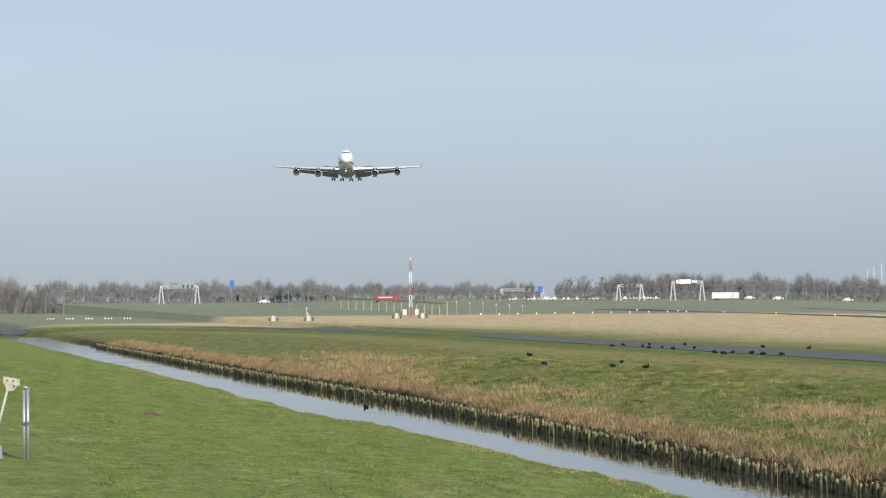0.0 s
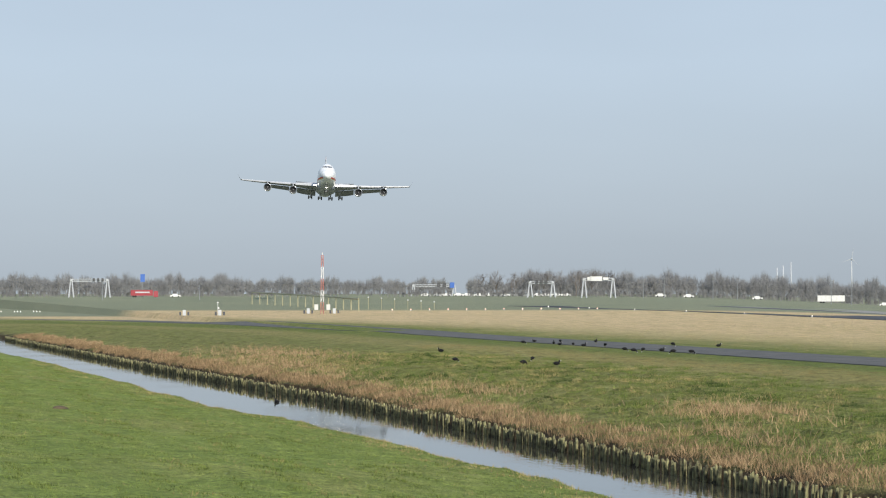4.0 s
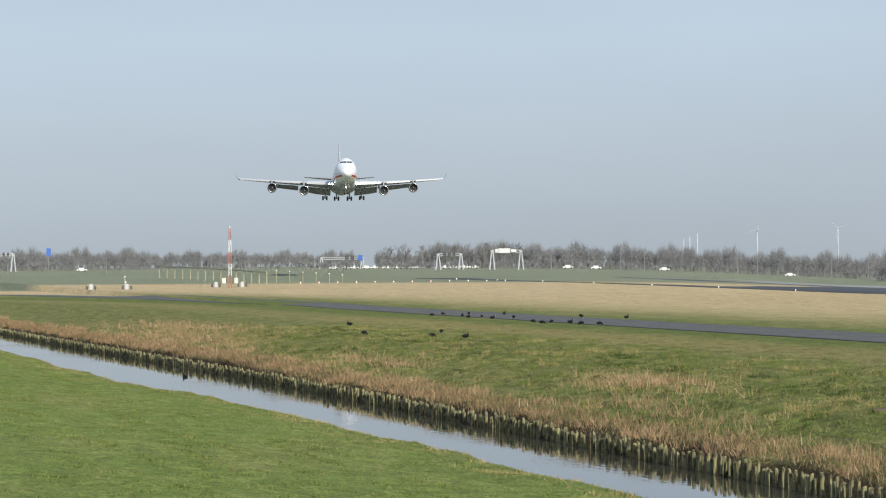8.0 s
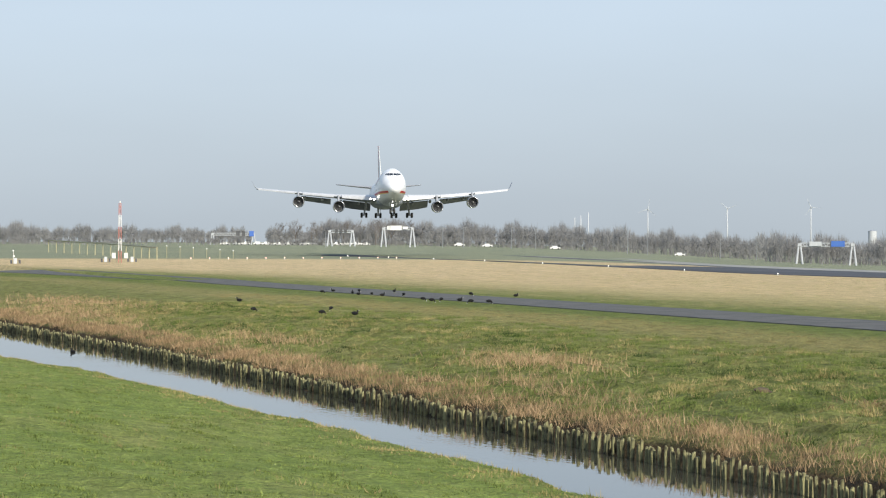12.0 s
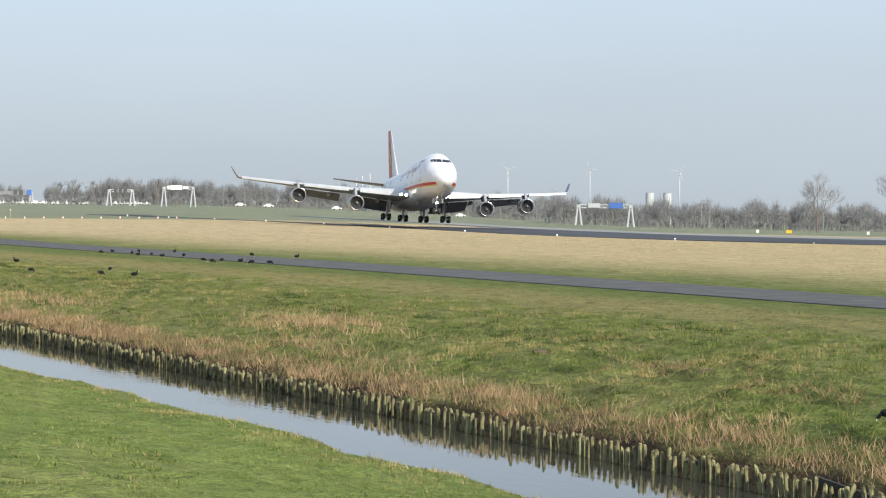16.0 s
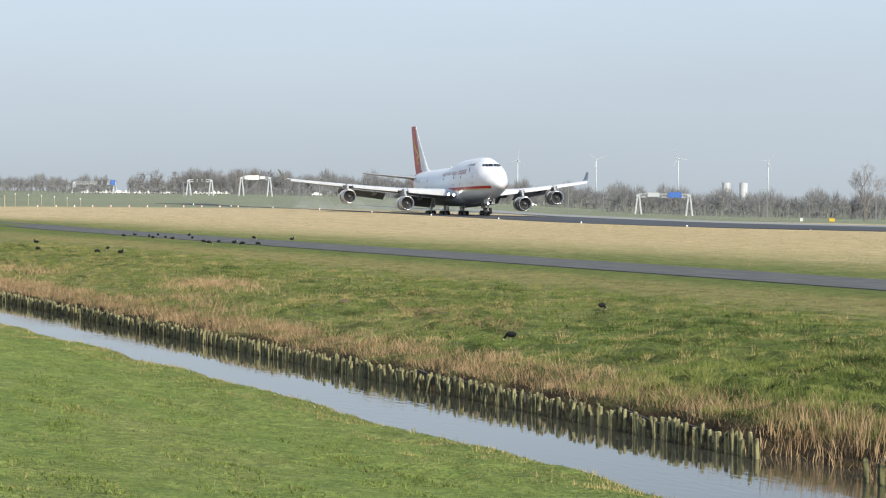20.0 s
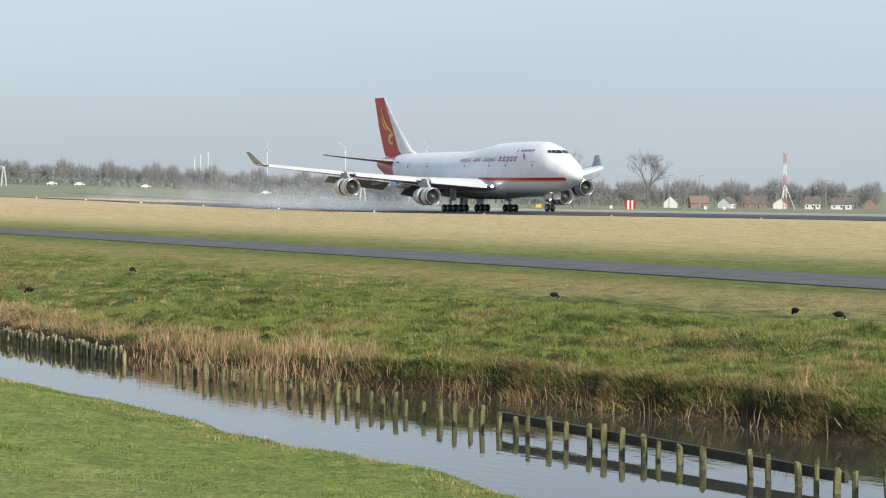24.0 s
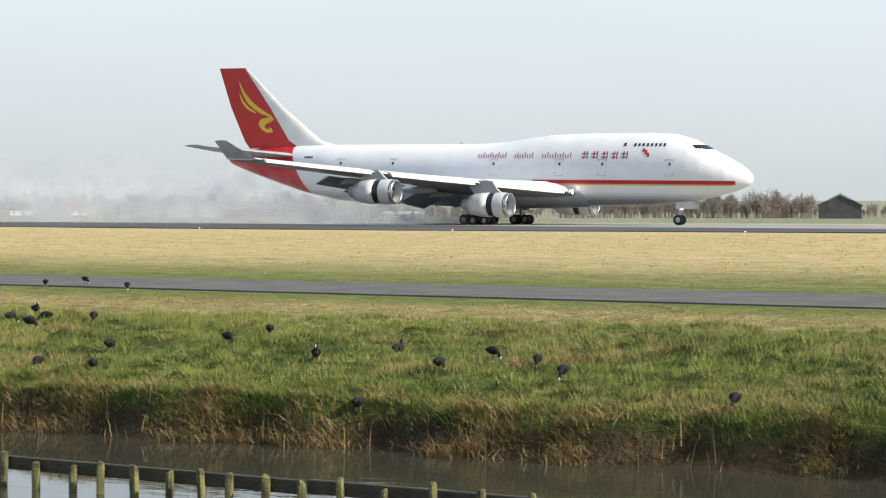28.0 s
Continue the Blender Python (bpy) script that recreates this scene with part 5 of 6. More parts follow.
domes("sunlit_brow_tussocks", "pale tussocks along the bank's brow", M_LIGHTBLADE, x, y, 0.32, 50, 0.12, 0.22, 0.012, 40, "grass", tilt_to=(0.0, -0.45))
# reeds and dead stems
x, y = scatter(34000, -330, -62, (0.2, 2.0), 1, 25)
stems("dead_reed_fringe", "brown dead reed stubble behind the posts", M_BROWN, x, y, 0.12, 0.36, 0.011, 0.5, 26, "reed", stout=0.55)
x, y = scatter(26000, -330, -62, (0.5, 2.4), 1, 27, 210, 0.5)
stems("dry_reed_fringe", "tan dry reed clumps behind the posts", M_REED, x, y, 0.10, 0.38, 0.011, 0.5, 28, "reed", stout=0.55)
x, y = scatter(2500, -63.5, -53.0, (-0.3, 1.4), 1, 29, 46, 0.4)
stems("reed_bed", "tall tan reed bed at the culvert", M_REED, x, y, 0.25, 0.60, 0.016, 0.22, 30, "reed", tilt_to=(0.10, 0.0))
x, y = scatter(1300, -62, -46, (0.0, 1.3), 1, 33, 40, 0.4)
stems("dead_reed_litter", "brown broken reed litter at the waterline", M_BROWN, x, y, 0.12, 0.34, 0.014, 0.45, 34, "reed")
x, y = scatter(520, -53, -38, (-0.2, 1.0), 1, 31, 26, 0.3)
stems("reed_remnant", "thin dry reed stalks along the waterline", M_REED, x, y, 0.25, 0.55, 0.014, 0.28, 32, "reed")
for i, (cx, cy, sx, sy, n) in enumerate(((-122.0, 31.2, 3.0, 0.9, 1000), (-208.0, 31.0, 10.0, 2.0, 1800), (-190.0, 27.5, 10.0, 1.3, 1800), (-150.0, 29.0, 5.0, 0.6, 500), (-112.0, 27.6, 4.0, 0.6, 500))):
    rg = np.random.RandomState(40 + i)
    stems("reed_patch", "patch of tan dry reed on the bank", M_REED, rg.normal(cx, sx, n), rg.normal(cy, sy, n), 0.16, 0.46, 0.012, 0.6, 50 + i, "reed", blades=2, stout=0.3)
rg = np.random.RandomState(60)
x = rg.uniform(-44, -12, 140)
stems("bank_stalks", "single dry stalks at the bank's foot", M_REED, x, far_edge(x) + rg.uniform(-0.2, 0.5, 140), 0.25, 0.6, 0.016, 0.14, 61, "reed")
for i, (cx, cy) in enumerate(((-98.5, 32.2), (-90.0, 30.6), (-46.5, 34.5), (-14.8, 32.8), (-70.0, 32.5), (-16.5, 31.0))):
    rg = np.random.RandomState(70 + i)
    stems("dead_weeds", "tangle of flattened dead weeds in the grass", M_BROWN, rg.normal(cx, 1.3, 420), rg.normal(cy, 0.7, 420), 0.10, 0.26, 0.02, 1.0, 80 + i, "weeds")


def molehill(x, y, r, seed):
    rg = random.Random(seed)
    sh = Shape()
    rings, n = [], 12
    for z, q in ((-0.1, 1.15), (0.03, 1.0), (0.09, 0.72), (0.13, 0.38), (0.145, 0.05)):
        rings.append([(r * q * math.cos(2 * math.pi * i / n) * rg.uniform(0.82, 1.15), r * q * math.sin(2 * math.pi * i / n) * rg.uniform(0.82, 1.15), z * r / 0.4) for i in range(n)])
    sh.loft(rings)
    ob = new("molehill", smooth_by_angle(sh.mesh("molehill", M_SOIL), 60))
    ob.matrix_basis = pose(x, y, ground_z(x, y))
    tagged(ob, "dark molehill of loose soil in the turf", "molehill", "molehills")


for i, (x, y, r) in enumerate(((-125.2, 7.6, 0.28), (-96.5, 32.0, 0.34), (-104.0, 31.0, 0.25))):
    molehill(x, y, r, 90 + i)


# ---- steel hoop and gauge by the water, on the near slope ----
def build_hoop():
    hp = root("steel_hoop", pose(-95.9, 2.12, ground_z(-95.9, 2.12)), "galvanised double steel post standing in the grass", "post")
    for dy, h in ((-0.042, 1.50), (0.042, 1.56)):
        part("upright", Shape().tube((0, dy, -0.3), (0, dy, h), 0.034, n=10).mesh("upright", M_GALV, True), hp)
    part("crossbar", Shape().tube((0, -0.06, 1.56), (0, 0.06, 1.54), 0.040, n=10).mesh("crossbar", M_GALV, True), hp)
    part("clamp", Shape().box(0.02, -0.02, 0.78, 0.10, 0.16, 0.06).mesh("clamp", M_DARK), hp)
    lv = root("ditch_gauge", pose(-96.2, 1.80, ground_z(-96.2, 1.80)), "leaning wooden staff with a pale plate and grey footing", "gauge")
    part("staff", Shape().tube((0, -0.36, 0.30), (0, -0.05, 1.52), 0.030, n=8).mesh("staff", M_PALEPOST, True), lv, "weathered wooden staff")
    pl = Shape().loft([[(x, y, z) for y, z in ((-0.15, 1.78), (0.20, 1.71), (0.20, 1.57), (-0.15, 1.62))] for x in (-0.03, 0.03)])
    part("plate", pl.mesh("plate", M_PALEPOST), lv, "pale metal plate")
    br = Shape().loft([[(x, y, z) for y, z in ((-0.13, 1.62), (0.15, 1.57), (0.06, 1.46), (-0.07, 1.46))] for x in (-0.02, 0.02)])
    part("bracket", br.mesh("bracket", M_PALEPOST), lv)
    for b, c in ((-0.06, 1.69), (0.06, 1.68), (0.08, 1.56)):
        part("bolt", Shape().tube((0.02, b, c), (0.05, b, c), 0.022, n=8).mesh("bolt", M_DARK), lv)
    part("footing", Shape().lathe([(0.0, 0.20), (0.28, 0.17), (0.34, 0.10), (0.35, 0.01)], axis="z", n=14, m=pose(0, -0.36, 0)).mesh("footing", M_GREY, True), lv, "grey concrete footing")


build_hoop()


# ---- coots ----
def coot(name="coot"):
    bird = root(name, pose(0, 0, 0), "black coot with white bill feeding on the grass", "bird", "coots on the meadow")
    sh = Shape().blob((0.0, 0, 0.19), (0.17, 0.085, 0.095), rings=8, n=12)
    part("body", smooth_by_angle(sh.mesh("body", M_PLUMAGE), 80), bird)
    part("tail", Shape().loft([[(-0.12, -0.04, 0.19), (-0.12, 0.04, 0.19), (-0.12, 0.04, 0.24), (-0.12, -0.04, 0.24)], [(-0.21, -0.02, 0.20), (-0.21, 0.02, 0.20), (-0.21, 0.02, 0.215), (-0.21, -0.02, 0.215)]]).mesh("tail", M_PLUMAGE), bird)
    for s in (-1, 1):
        part("leg", Shape().tube((0.02, s * 0.035, 0.12), (0.0, s * 0.04, 0.0), 0.011, n=6).box(0.03, s * 0.04, 0.008, 0.10, 0.05, 0.012).mesh("leg", M_LEG), bird, "greenish leg")
        part("wing", smooth_by_angle(Shape().blob((-0.02, s * 0.075, 0.205), (0.13, 0.02, 0.055), rings=6, n=8).mesh("wing", M_PLUMAGE), 80), bird)
    return bird


def coot_head(bird, down):
    """Neck, head and bill, raised or lowered to feed."""
    tip = Vector((0.20, 0, 0.08)) if down else Vector((0.15, 0, 0.33))
    part("neck", Shape().tube((0.11, 0, 0.21), tip, 0.045, 0.032, 8).mesh("neck", M_PLUMAGE, True), bird)
    head = part("head", smooth_by_angle(Shape().blob((0, 0, 0), (0.048, 0.036, 0.038), rings=6, n=10).mesh("head", M_PLUMAGE), 80), bird, at=Matrix.Translation(tip))
    part("bill", Shape().loft([[(0.035, -0.012, -0.006), (0.035, 0.012, -0.006), (0.03, 0.012, 0.034), (0.03, -0.012, 0.034)], [(0.085, -0.004, -0.014), (0.085, 0.004, -0.014), (0.085, 0.004, -0.004), (0.085, -0.004, -0.004)]]).mesh("bill", M_BILL), head, "white bill and forehead shield", at=pose(0, 0, 0, 0, 60 if down else 10, 0))


feeding, standing = coot(), coot()
coot_head(feeding, True)
coot_head(standing, False)
tagged(standing, "black coot with white bill standing alert on the grass")
FLOCK = [(-232.4, 57.0), (-236.3, 59.2), (-233.9, 60.8), (-226.7, 57.9), (-222.3, 57.0), (-223.7, 58.6), (-217.4, 57.4), (-230.9, 63.0), (-218.3, 59.5), (-205.2, 56.5), (-200.2, 55.4),
         (-202.9, 57.1), (-200.6, 57.7), (-197.8, 57.5), (-196.3, 58.3), (-219.0, 65.5), (-213.2, 67.1), (-178.0, 40.4), (-182.3, 42.3), (-203.0, 41.9), (-180.1, 36.7), (-169.9, 39.9)]
NEAR_FLOCK = [(-67.1, 57.3), (-65.2, 56.7), (-61.4, 58.2), (-53.5, 58.5), (-48.0, 57.0), (-48.1, 59.1), (-43.9, 56.2), (-47.5, 42.1), (-41.5, 42.8), (-36.5, 38.0), (-39.3, 42.2), (-36.0, 39.3),
              (-37.3, 41.4), (-33.9, 38.0), (-36.7, 42.1), (-30.9, 33.8), (-34.3, 40.3), (-32.1, 38.5), (-34.7, 41.6), (-34.0, 41.2), (-32.8, 41.5), (-27.5, 33.6), (-25.7, 33.1), (-27.2, 35.4),
              (-25.7, 37.3), (-26.9, 40.4), (-22.4, 35.7), (-21.7, 37.5), (-19.4, 35.3), (-18.9, 31.9)]
LAST_FLOCK = [(-19.8, 37.9), (-18.2, 36.8), (-16.3, 34.3), (-12.6, 33.2), (-67.5, 42.2), (-55.7, 43.5), (-52.5, 42.6), (-94.5, 37.2), (-84.9, 29.2)]
rng_b = random.Random(8)
spots = FLOCK + NEAR_FLOCK + LAST_FLOCK
for i, (x, y) in enumerate(spots):
    on_road = 57.6 - 0.0118 * (x + 60) < y < 65.0 - 0.0118 * (x + 60)
    m = pose(x, y, ground_z(x, y) + (0.05 if on_road else 0.02), 0, 0, rng_b.uniform(0, 360)) @ Matrix.Scale(rng_b.uniform(1.0, 1.12), 4)
    src = standing if rng_b.random() < 0.35 else feeding
    if i == 0:
        feeding.matrix_basis = m
    elif i == 1:
        standing.matrix_basis = m
    else:
        copy_thing(src, m).scale = [rng_b.uniform(0.86, 1.0) * (1.25 if x < -160 else 1.0)] * 3
swimmer = copy_thing(standing, pose(-158.8, 21.6, -1.36, 0, 0, 200))
tagged(swimmer, "black coot swimming on the ditch water")


# ---- distance: placed by bearing and distance from the viewer ----
EARLY, LATE = -45.7, 0.0


def spot(eye, bearing, dist):
    """X, Y and ground height at a bearing (degrees from the runway's far end) and distance."""
    x, y = eye - dist * math.cos(radians(bearing)), dist * math.sin(radians(bearing))
    return x, y, ground_z(x, y)


def facing(eye, bearing, dist, lift=0.0, turn=0.0):
    """Pose whose local X runs across the view and local Y points away."""
    x, y, z = spot(eye, bearing, dist)
    return pose(x, y, z + lift, 0, 0, 90 - bearing + turn)


# runway edge lights
def edge_light(lit):
    ob = root("runway_light", pose(0, 0, 0), "small white runway edge light on a short stem", "runway light", "runway edge lights")
    part("stem", Shape().tube((0, 0, -0.1), (0, 0, 0.22), 0.05, n=8).box(0, 0, 0.02, 0.3, 0.3, 0.06).mesh("stem", M_WHITE), ob)
    part("lens", Shape().lathe([(0.2, 0.09), (0.30, 0.10), (0.36, 0.06), (0.38, 0.01)], axis="z", n=10).mesh("lens", lit, True), ob, "glowing lens")
    return ob


white_light = edge_light(M_LAMPWHITE)
first = True
for i in range(22):
    x = -560 + i * 30.0
    m = pose(x, runway_edge(x) - 1.8, ground_z(x, runway_edge(x) - 1.8))
    if first:
        white_light.matrix_basis, first = m, False
    else:
        c = copy_thing(white_light, m)
        c.scale = [0.8 if x < -300 else 0.45] * 3
red_light = edge_light(M_LAMPRED)
tagged(red_light, "small lit reddish threshold light in the grass", "runway light", "threshold lights")
red_light.matrix_basis = facing(EARLY, 13.7, 475) @ Matrix.Scale(1.0, 4)
for i in range(1, 12):
    c = copy_thing(red_light, facing(EARLY, 13.7 + 0.466 * i, 475 + 2 * i))
    c.scale = (1.0, 1.0, 1.0)
for i in range(15):
    group = i // 3
    c = copy_thing(white_light, facing(EARLY, 2.95 + group * 0.47 + (i % 3) * 0.075, 620))
    c.scale = (1.1, 1.1, 1.1)


def lattice_mast(name, at, height, half, bands, label, legs=False, spread=0.0):
    """Red and white lattice mast; each painted section is a part."""
    ms = root(name, at, label, "mast")
    for k in range(bands):
        z0, z1 = height * k / bands, height * (k + 1) / bands
        sh = Shape()
        w0, w1 = half * (1 - 0.35 * k / bands), half * (1 - 0.35 * (k + 1) / bands)
        for a, b in ((-1, -1), (1, -1), (1, 1), (-1, 1)):
            sh.tube((a * w0, b * w0, z0), (a * w1, b * w1, z1), half * 0.24, n=5)
        cn = ((-1, -1), (1, -1), (1, 1), (-1, 1))
        for j in range(4):
            (a, b), (c, d) = cn[j], cn[(j + 1) % 4]
            sh.tube((a * w0, b * w0, z0), (c * w1, d * w1, z1), half * 0.16, n=4)
            sh.tube((a * w1, b * w1, z1), (c * w1, d * w1, z1), half * 0.16, n=4)
        part("mast_section", sh.mesh("mast_section", M_ORANGE if k % 2 == 0 else M_WHITE), ms, "red painted section" if k % 2 == 0 else "white painted section")
    part("top_lamp", Shape().tube((0, 0, height), (0, 0, height + 0.5), half * 0.3, n=8).mesh("top_lamp", M_WHITE), ms)
    if legs:
        for a in (0, 120, 240):
            part("stay_leg", Shape().tube((spread * math.cos(radians(a)), spread * math.sin(radians(a)), -0.3), (0, 0, height * 0.45), half * 0.22, n=6).mesh("stay_leg", M_WHITE), ms)
    else:
        for a in (-1, 1):
            part("antenna_box", Shape().box(a * 1.1, 0, height * 0.12, 0.7, 0.7, 1.0).mesh("antenna_box", M_RENDER), ms, "pale equipment box at the mast foot")
    return ms


lattice_mast("lattice_mast", facing(EARLY, 11.95, 420), 10.8, 0.27, 5, "red and white lattice mast in the golden grass")
lattice_mast("lattice_mast", facing(EARLY, 40.3, 620), 16.0, 0.42, 5, "red and white lattice mast on a tripod base", True, 3.0)


def white_cabinet(bearing, dist, pole):
    cb = root("runway_cabinet", facing(EARLY, bearing, dist), "white equipment cabinet with dark side boxes beside the runway", "cabinet", "runway cabinets")
    cb.scale = (0.6, 0.6, 0.65)
    part("cabinet_body", Shape().box(0, 0, 0.75, 0.95, 0.8, 1.5).mesh("cabinet_body", M_HAZY), cb)
    for a in (-1, 1):
        part("side_box", Shape().box(a * 1.2, 0, 0.5, 0.6, 0.6, 1.0).mesh("side_box", M_DARK), cb, "dark side box")
    if pole:
        part("pole", Shape().tube((-0.6, 0, 0), (-0.6, 0, 3.4), 0.07, n=6).mesh("pole", M_WHITE), cb)
        part("sensor", Shape().blob((-0.6, 0, 3.5), (0.25, 0.2, 0.2)).mesh("sensor", M_WHITE, True), cb)
        part("sensor", Shape().box(-0.4, 0, 2.0, 0.5, 0.3, 0.45).mesh("sensor", M_WHITE), cb)


white_cabinet(9.40, 405, True)
white_cabinet(8.52, 405, False)
white_cabinet(11.6, 430, False)
white_cabinet(12.25, 430, False)


def approach_trestle():
    tr = root("approach_light_trestle", pose(0, 0, 0), "long pale yellow trestle carrying approach lights", "trestle")
    tops = []
    for i in range(15):
        b, d = 10.2 + i * 0.19, 640 - i * 12
        x, y, z = spot(EARLY, b, d)
        h = 3.3 - i * 0.06
        part("trestle_post", Shape().tube((x, y, z - 0.2), (x, y, z + h), 0.16, 0.12, 6).mesh("trestle_post", M_PALEYELLOW), tr)
        tops.append((x, y, z + h))
    for a, b in zip(tops[:-1], tops[1:]):
        part("rail", Shape().tube(a, b, 0.17, n=5).mesh("rail", M_PALEYELLOW), tr)


approach_trestle()
for i in range(6):
    m = facing(EARLY, 13.1 + i * 0.33, 500)
    pl = root("approach_light_post", m, "slim yellow post with an approach lamp", "light post", "approach light posts")
    part("pole", Shape().tube((0, 0, -0.2), (0, 0, 2.6 - 0.2 * i), 0.07, n=6).mesh("pole", M_PALEYELLOW), pl)
    part("lamp", Shape().blob((0, 0, 2.65 - 0.2 * i), (0.16, 0.16, 0.16)).mesh("lamp", M_WHITE, True), pl)


def gantry(b0, b1, d0, height, signs, label):
    """Motorway gantry: two A-shaped legs, a lattice beam, signs."""
    x0, y0, z0 = spot(EARLY, b0, d0)
    x1, y1, z1 = spot(EARLY, b1, d0)
    width = math.hypot(x1 - x0, y1 - y0)
    at = Matrix.Translation((x0, y0, min(z0, z1))) @ Matrix.Rotation(math.atan2(y1 - y0, x1 - x0), 4, "Z")
    g = root("road_gantry", at, label, "gantry", "motorway gantries")
    for x in (0, width):
        s = Shape()
        for dx, dy in ((-1.1, -0.9), (1.1, -0.9)):
            s.tube((x + dx, dy, -0.5), (x + dx * 0.25, 0, height), 0.33, 0.28, 6)
        s.box(x, 0, height, 1.2, 0.9, 0.9)
        part("gantry_leg", s.mesh("gantry_leg", M_STEELWHITE), g, "white A-shaped leg")
    beam = Shape()
    for dz in (0.0, 1.0):
        beam.tube((0, 0, height + dz - 0.5), (width, 0, height + dz - 0.5), 0.16, n=5)
    k = max(4, int(width / 1.6))
    for i in range(k):
        beam.tube((width * i / k, 0, height - 0.5), (width * (i + 0.5) / k, 0, height + 0.5), 0.09, n=4).tube((width * (i + 0.5) / k, 0, height + 0.5), (width * (i + 1) / k, 0, height - 0.5), 0.09, n=4)
    part("lattice_beam", beam.mesh("lattice_beam", M_STEELWHITE), g, "white lattice beam")
    for u, w, h, mat in signs:
        part("sign_panel", Shape().box(width * u, -0.5, height + 0.3, w, 0.2, h).mesh("sign_panel", mat), g)
    return g


gantry(5.74, 6.63, 1000, 7.4, ((0.62, 0.9, 1.3, M_DARK), (0.74, 0.9, 1.3, M_DARK), (0.86, 0.9, 1.3, M_DARK)), "white motorway gantry with dark lane signals")
gantry(17.15, 17.72, 980, 6.4, ((0.3, 1.2, 1.4, M_DARK), (0.5, 1.2, 1.4, M_DARK), (0.7, 1.2, 1.4, M_DARK)), "white motorway gantry with dark lane signals")
gantry(18.50, 19.22, 950, 7.6, ((0.18, 1.6, 1.5, M_WHITE), (0.42, 5.0, 1.9, M_WHITE), (0.75, 2.2, 1.1, M_WHITE)), "white motorway gantry with the backs of signs")
gantry(28.85, 30.15, 730, 6.6, ((0.30, 3.8, 1.4, M_STEELWHITE), (0.72, 4.2, 1.8, M_BLUE)), "white motorway gantry with a blue sign panel")
gantry(14.23, 15.25, 1100, 5.0, ((0.62, 1.6, 2.2, M_DARK), (0.76, 1.6, 2.2, M_DARK), (0.95, 2.2, 2.6, M_BLUE)), "low motorway gantry with dark and blue signs")

bs = root("direction_sign", facing(EARLY, 7.49, 1000), "tall blue road sign on a pole", "road sign")
part("pole", Shape().tube((0, 0, -0.5), (0, 0, 9.0), 0.16, n=6).mesh("pole", M_GALV), bs)
part("sign_panel", Shape().box(0, -0.1, 8.4, 1.9, 0.15, 3.4).mesh("sign_panel", M_BLUE), bs, "blue sign panel")


def street_lamp():
    lp = root("street_lamp", pose(0, 0, 0), "thin grey motorway lamp post", "street lamp", "motorway lamp posts")
    part("pole", Shape().tube((0, 0, -0.5), (0, 0, 9.5), 0.16, 0.09, 6).mesh("pole", M_GALV), lp)
    part("lamp_head", Shape().box(0.6, 0, 9.55, 1.5, 0.3, 0.2).mesh("lamp_head", M_GALV), lp)
    return lp


lamp_src = street_lamp()
for i, (b, d, k) in enumerate(((3.35, 820, 0.9), (6.5, 830, 0.65), (8.9, 840, 0.6), (17.05, 900, 0.6), (19.98, 930, 0.8), (20.5, 940, 0.85), (21.7, 930, 0.9), (22.3, 960, 0.85), (24.6, 900, 0.95), (25.1, 900, 0.9), (26.9, 900, 1.0), (27.8, 900, 1.0),
                               (31.9, 760, 1.0), (32.1, 760, 0.95), (34.9, 700, 1.0), (36.9, 690, 0.9), (37.2, 640, 1.0), (38.0, 640, 1.0), (41.2, 660, 0.9))):
    m = facing(EARLY, b, d)
    if i == 0:
        lamp_src.matrix_basis, ob = m, lamp_src
    else:
        ob = copy_thing(lamp_src, m)
    ob.scale = (1.0, 1.0, k)


def vehicle(name, bearing, dist, length, height, mat, label, cab=None):
    v = root(name, facing(EARLY, bearing, dist), label, "truck" if height > 2.4 else "car", "motorway traffic")
    if height > 2.4:
        part("trailer", Shape().box(0, 0, 0.5 + height / 2, length, 2.4, height - 0.6).mesh("trailer", mat), v)
        part("cab", smooth_by_angle(Shape().box(length / 2 + 1.3, 0, 1.5, 2.0, 2.3, 2.6, taper=0.9).mesh("cab", cab or M_DARK), 20), v, "dark tractor cab")
        wheels = [(-length * 0.38, 0.5), (-length * 0.28, 0.5), (length / 2 + 1.2, 0.5)]
    else:
        part("car_body", Shape().box(0, 0, 0.65, length, 1.75, 0.7).mesh("car_body", mat), v)
        part("cabin", Shape().box(-0.2, 0, 1.25, length * 0.55, 1.6, 0.6, taper=0.8).mesh("cabin", M_GLASS if mat is not M_WHITE else mat), v)
        wheels = [(-length * 0.3, 0.33), (length * 0.3, 0.33)]
    for x, r in wheels:
        for s in (-1, 1):
            part("wheel", Shape().tube((x, s * 0.75, r), (x, s * 0.98, r), r, n=12).mesh("wheel", M_TYRE), v)
    return v


red_truck = vehicle("truck", 11.3, 1000, 9.5, 3.0, M_TRUCKRED, "red lorry driving along the motorway", M_TRUCKRED)
part("side_bar", Shape().box(0.3, -1.22, 2.2, 6.2, 0.06, 0.6).mesh("side_bar", M_HAZY), red_truck, "white lettering bar")
white_truck = vehicle("truck", 19.8, 965, 11.2, 3.1, M_WHITE, "white lorry driving along the motorway")
rng_v = random.Random(31)
for i in range(15):
    b = 14.6 + i * 0.245 + rng_v.uniform(-0.06, 0.06)
    van = i % 4 == 1
    vehicle("car", b, 1080 + rng_v.uniform(-15, 15), 5.6 if van else 4.4, 2.3 if van else 1.5, M_WHITE if rng_v.random() < 0.75 else M_GALV, "white car queuing on the motorway embankment")
for b in (8.3, 20.4, 21.1, 22.8, 25.9):
    vehicle("car", b, 1000, 4.4, 1.6, M_WHITE, "white car on the motorway embankment")


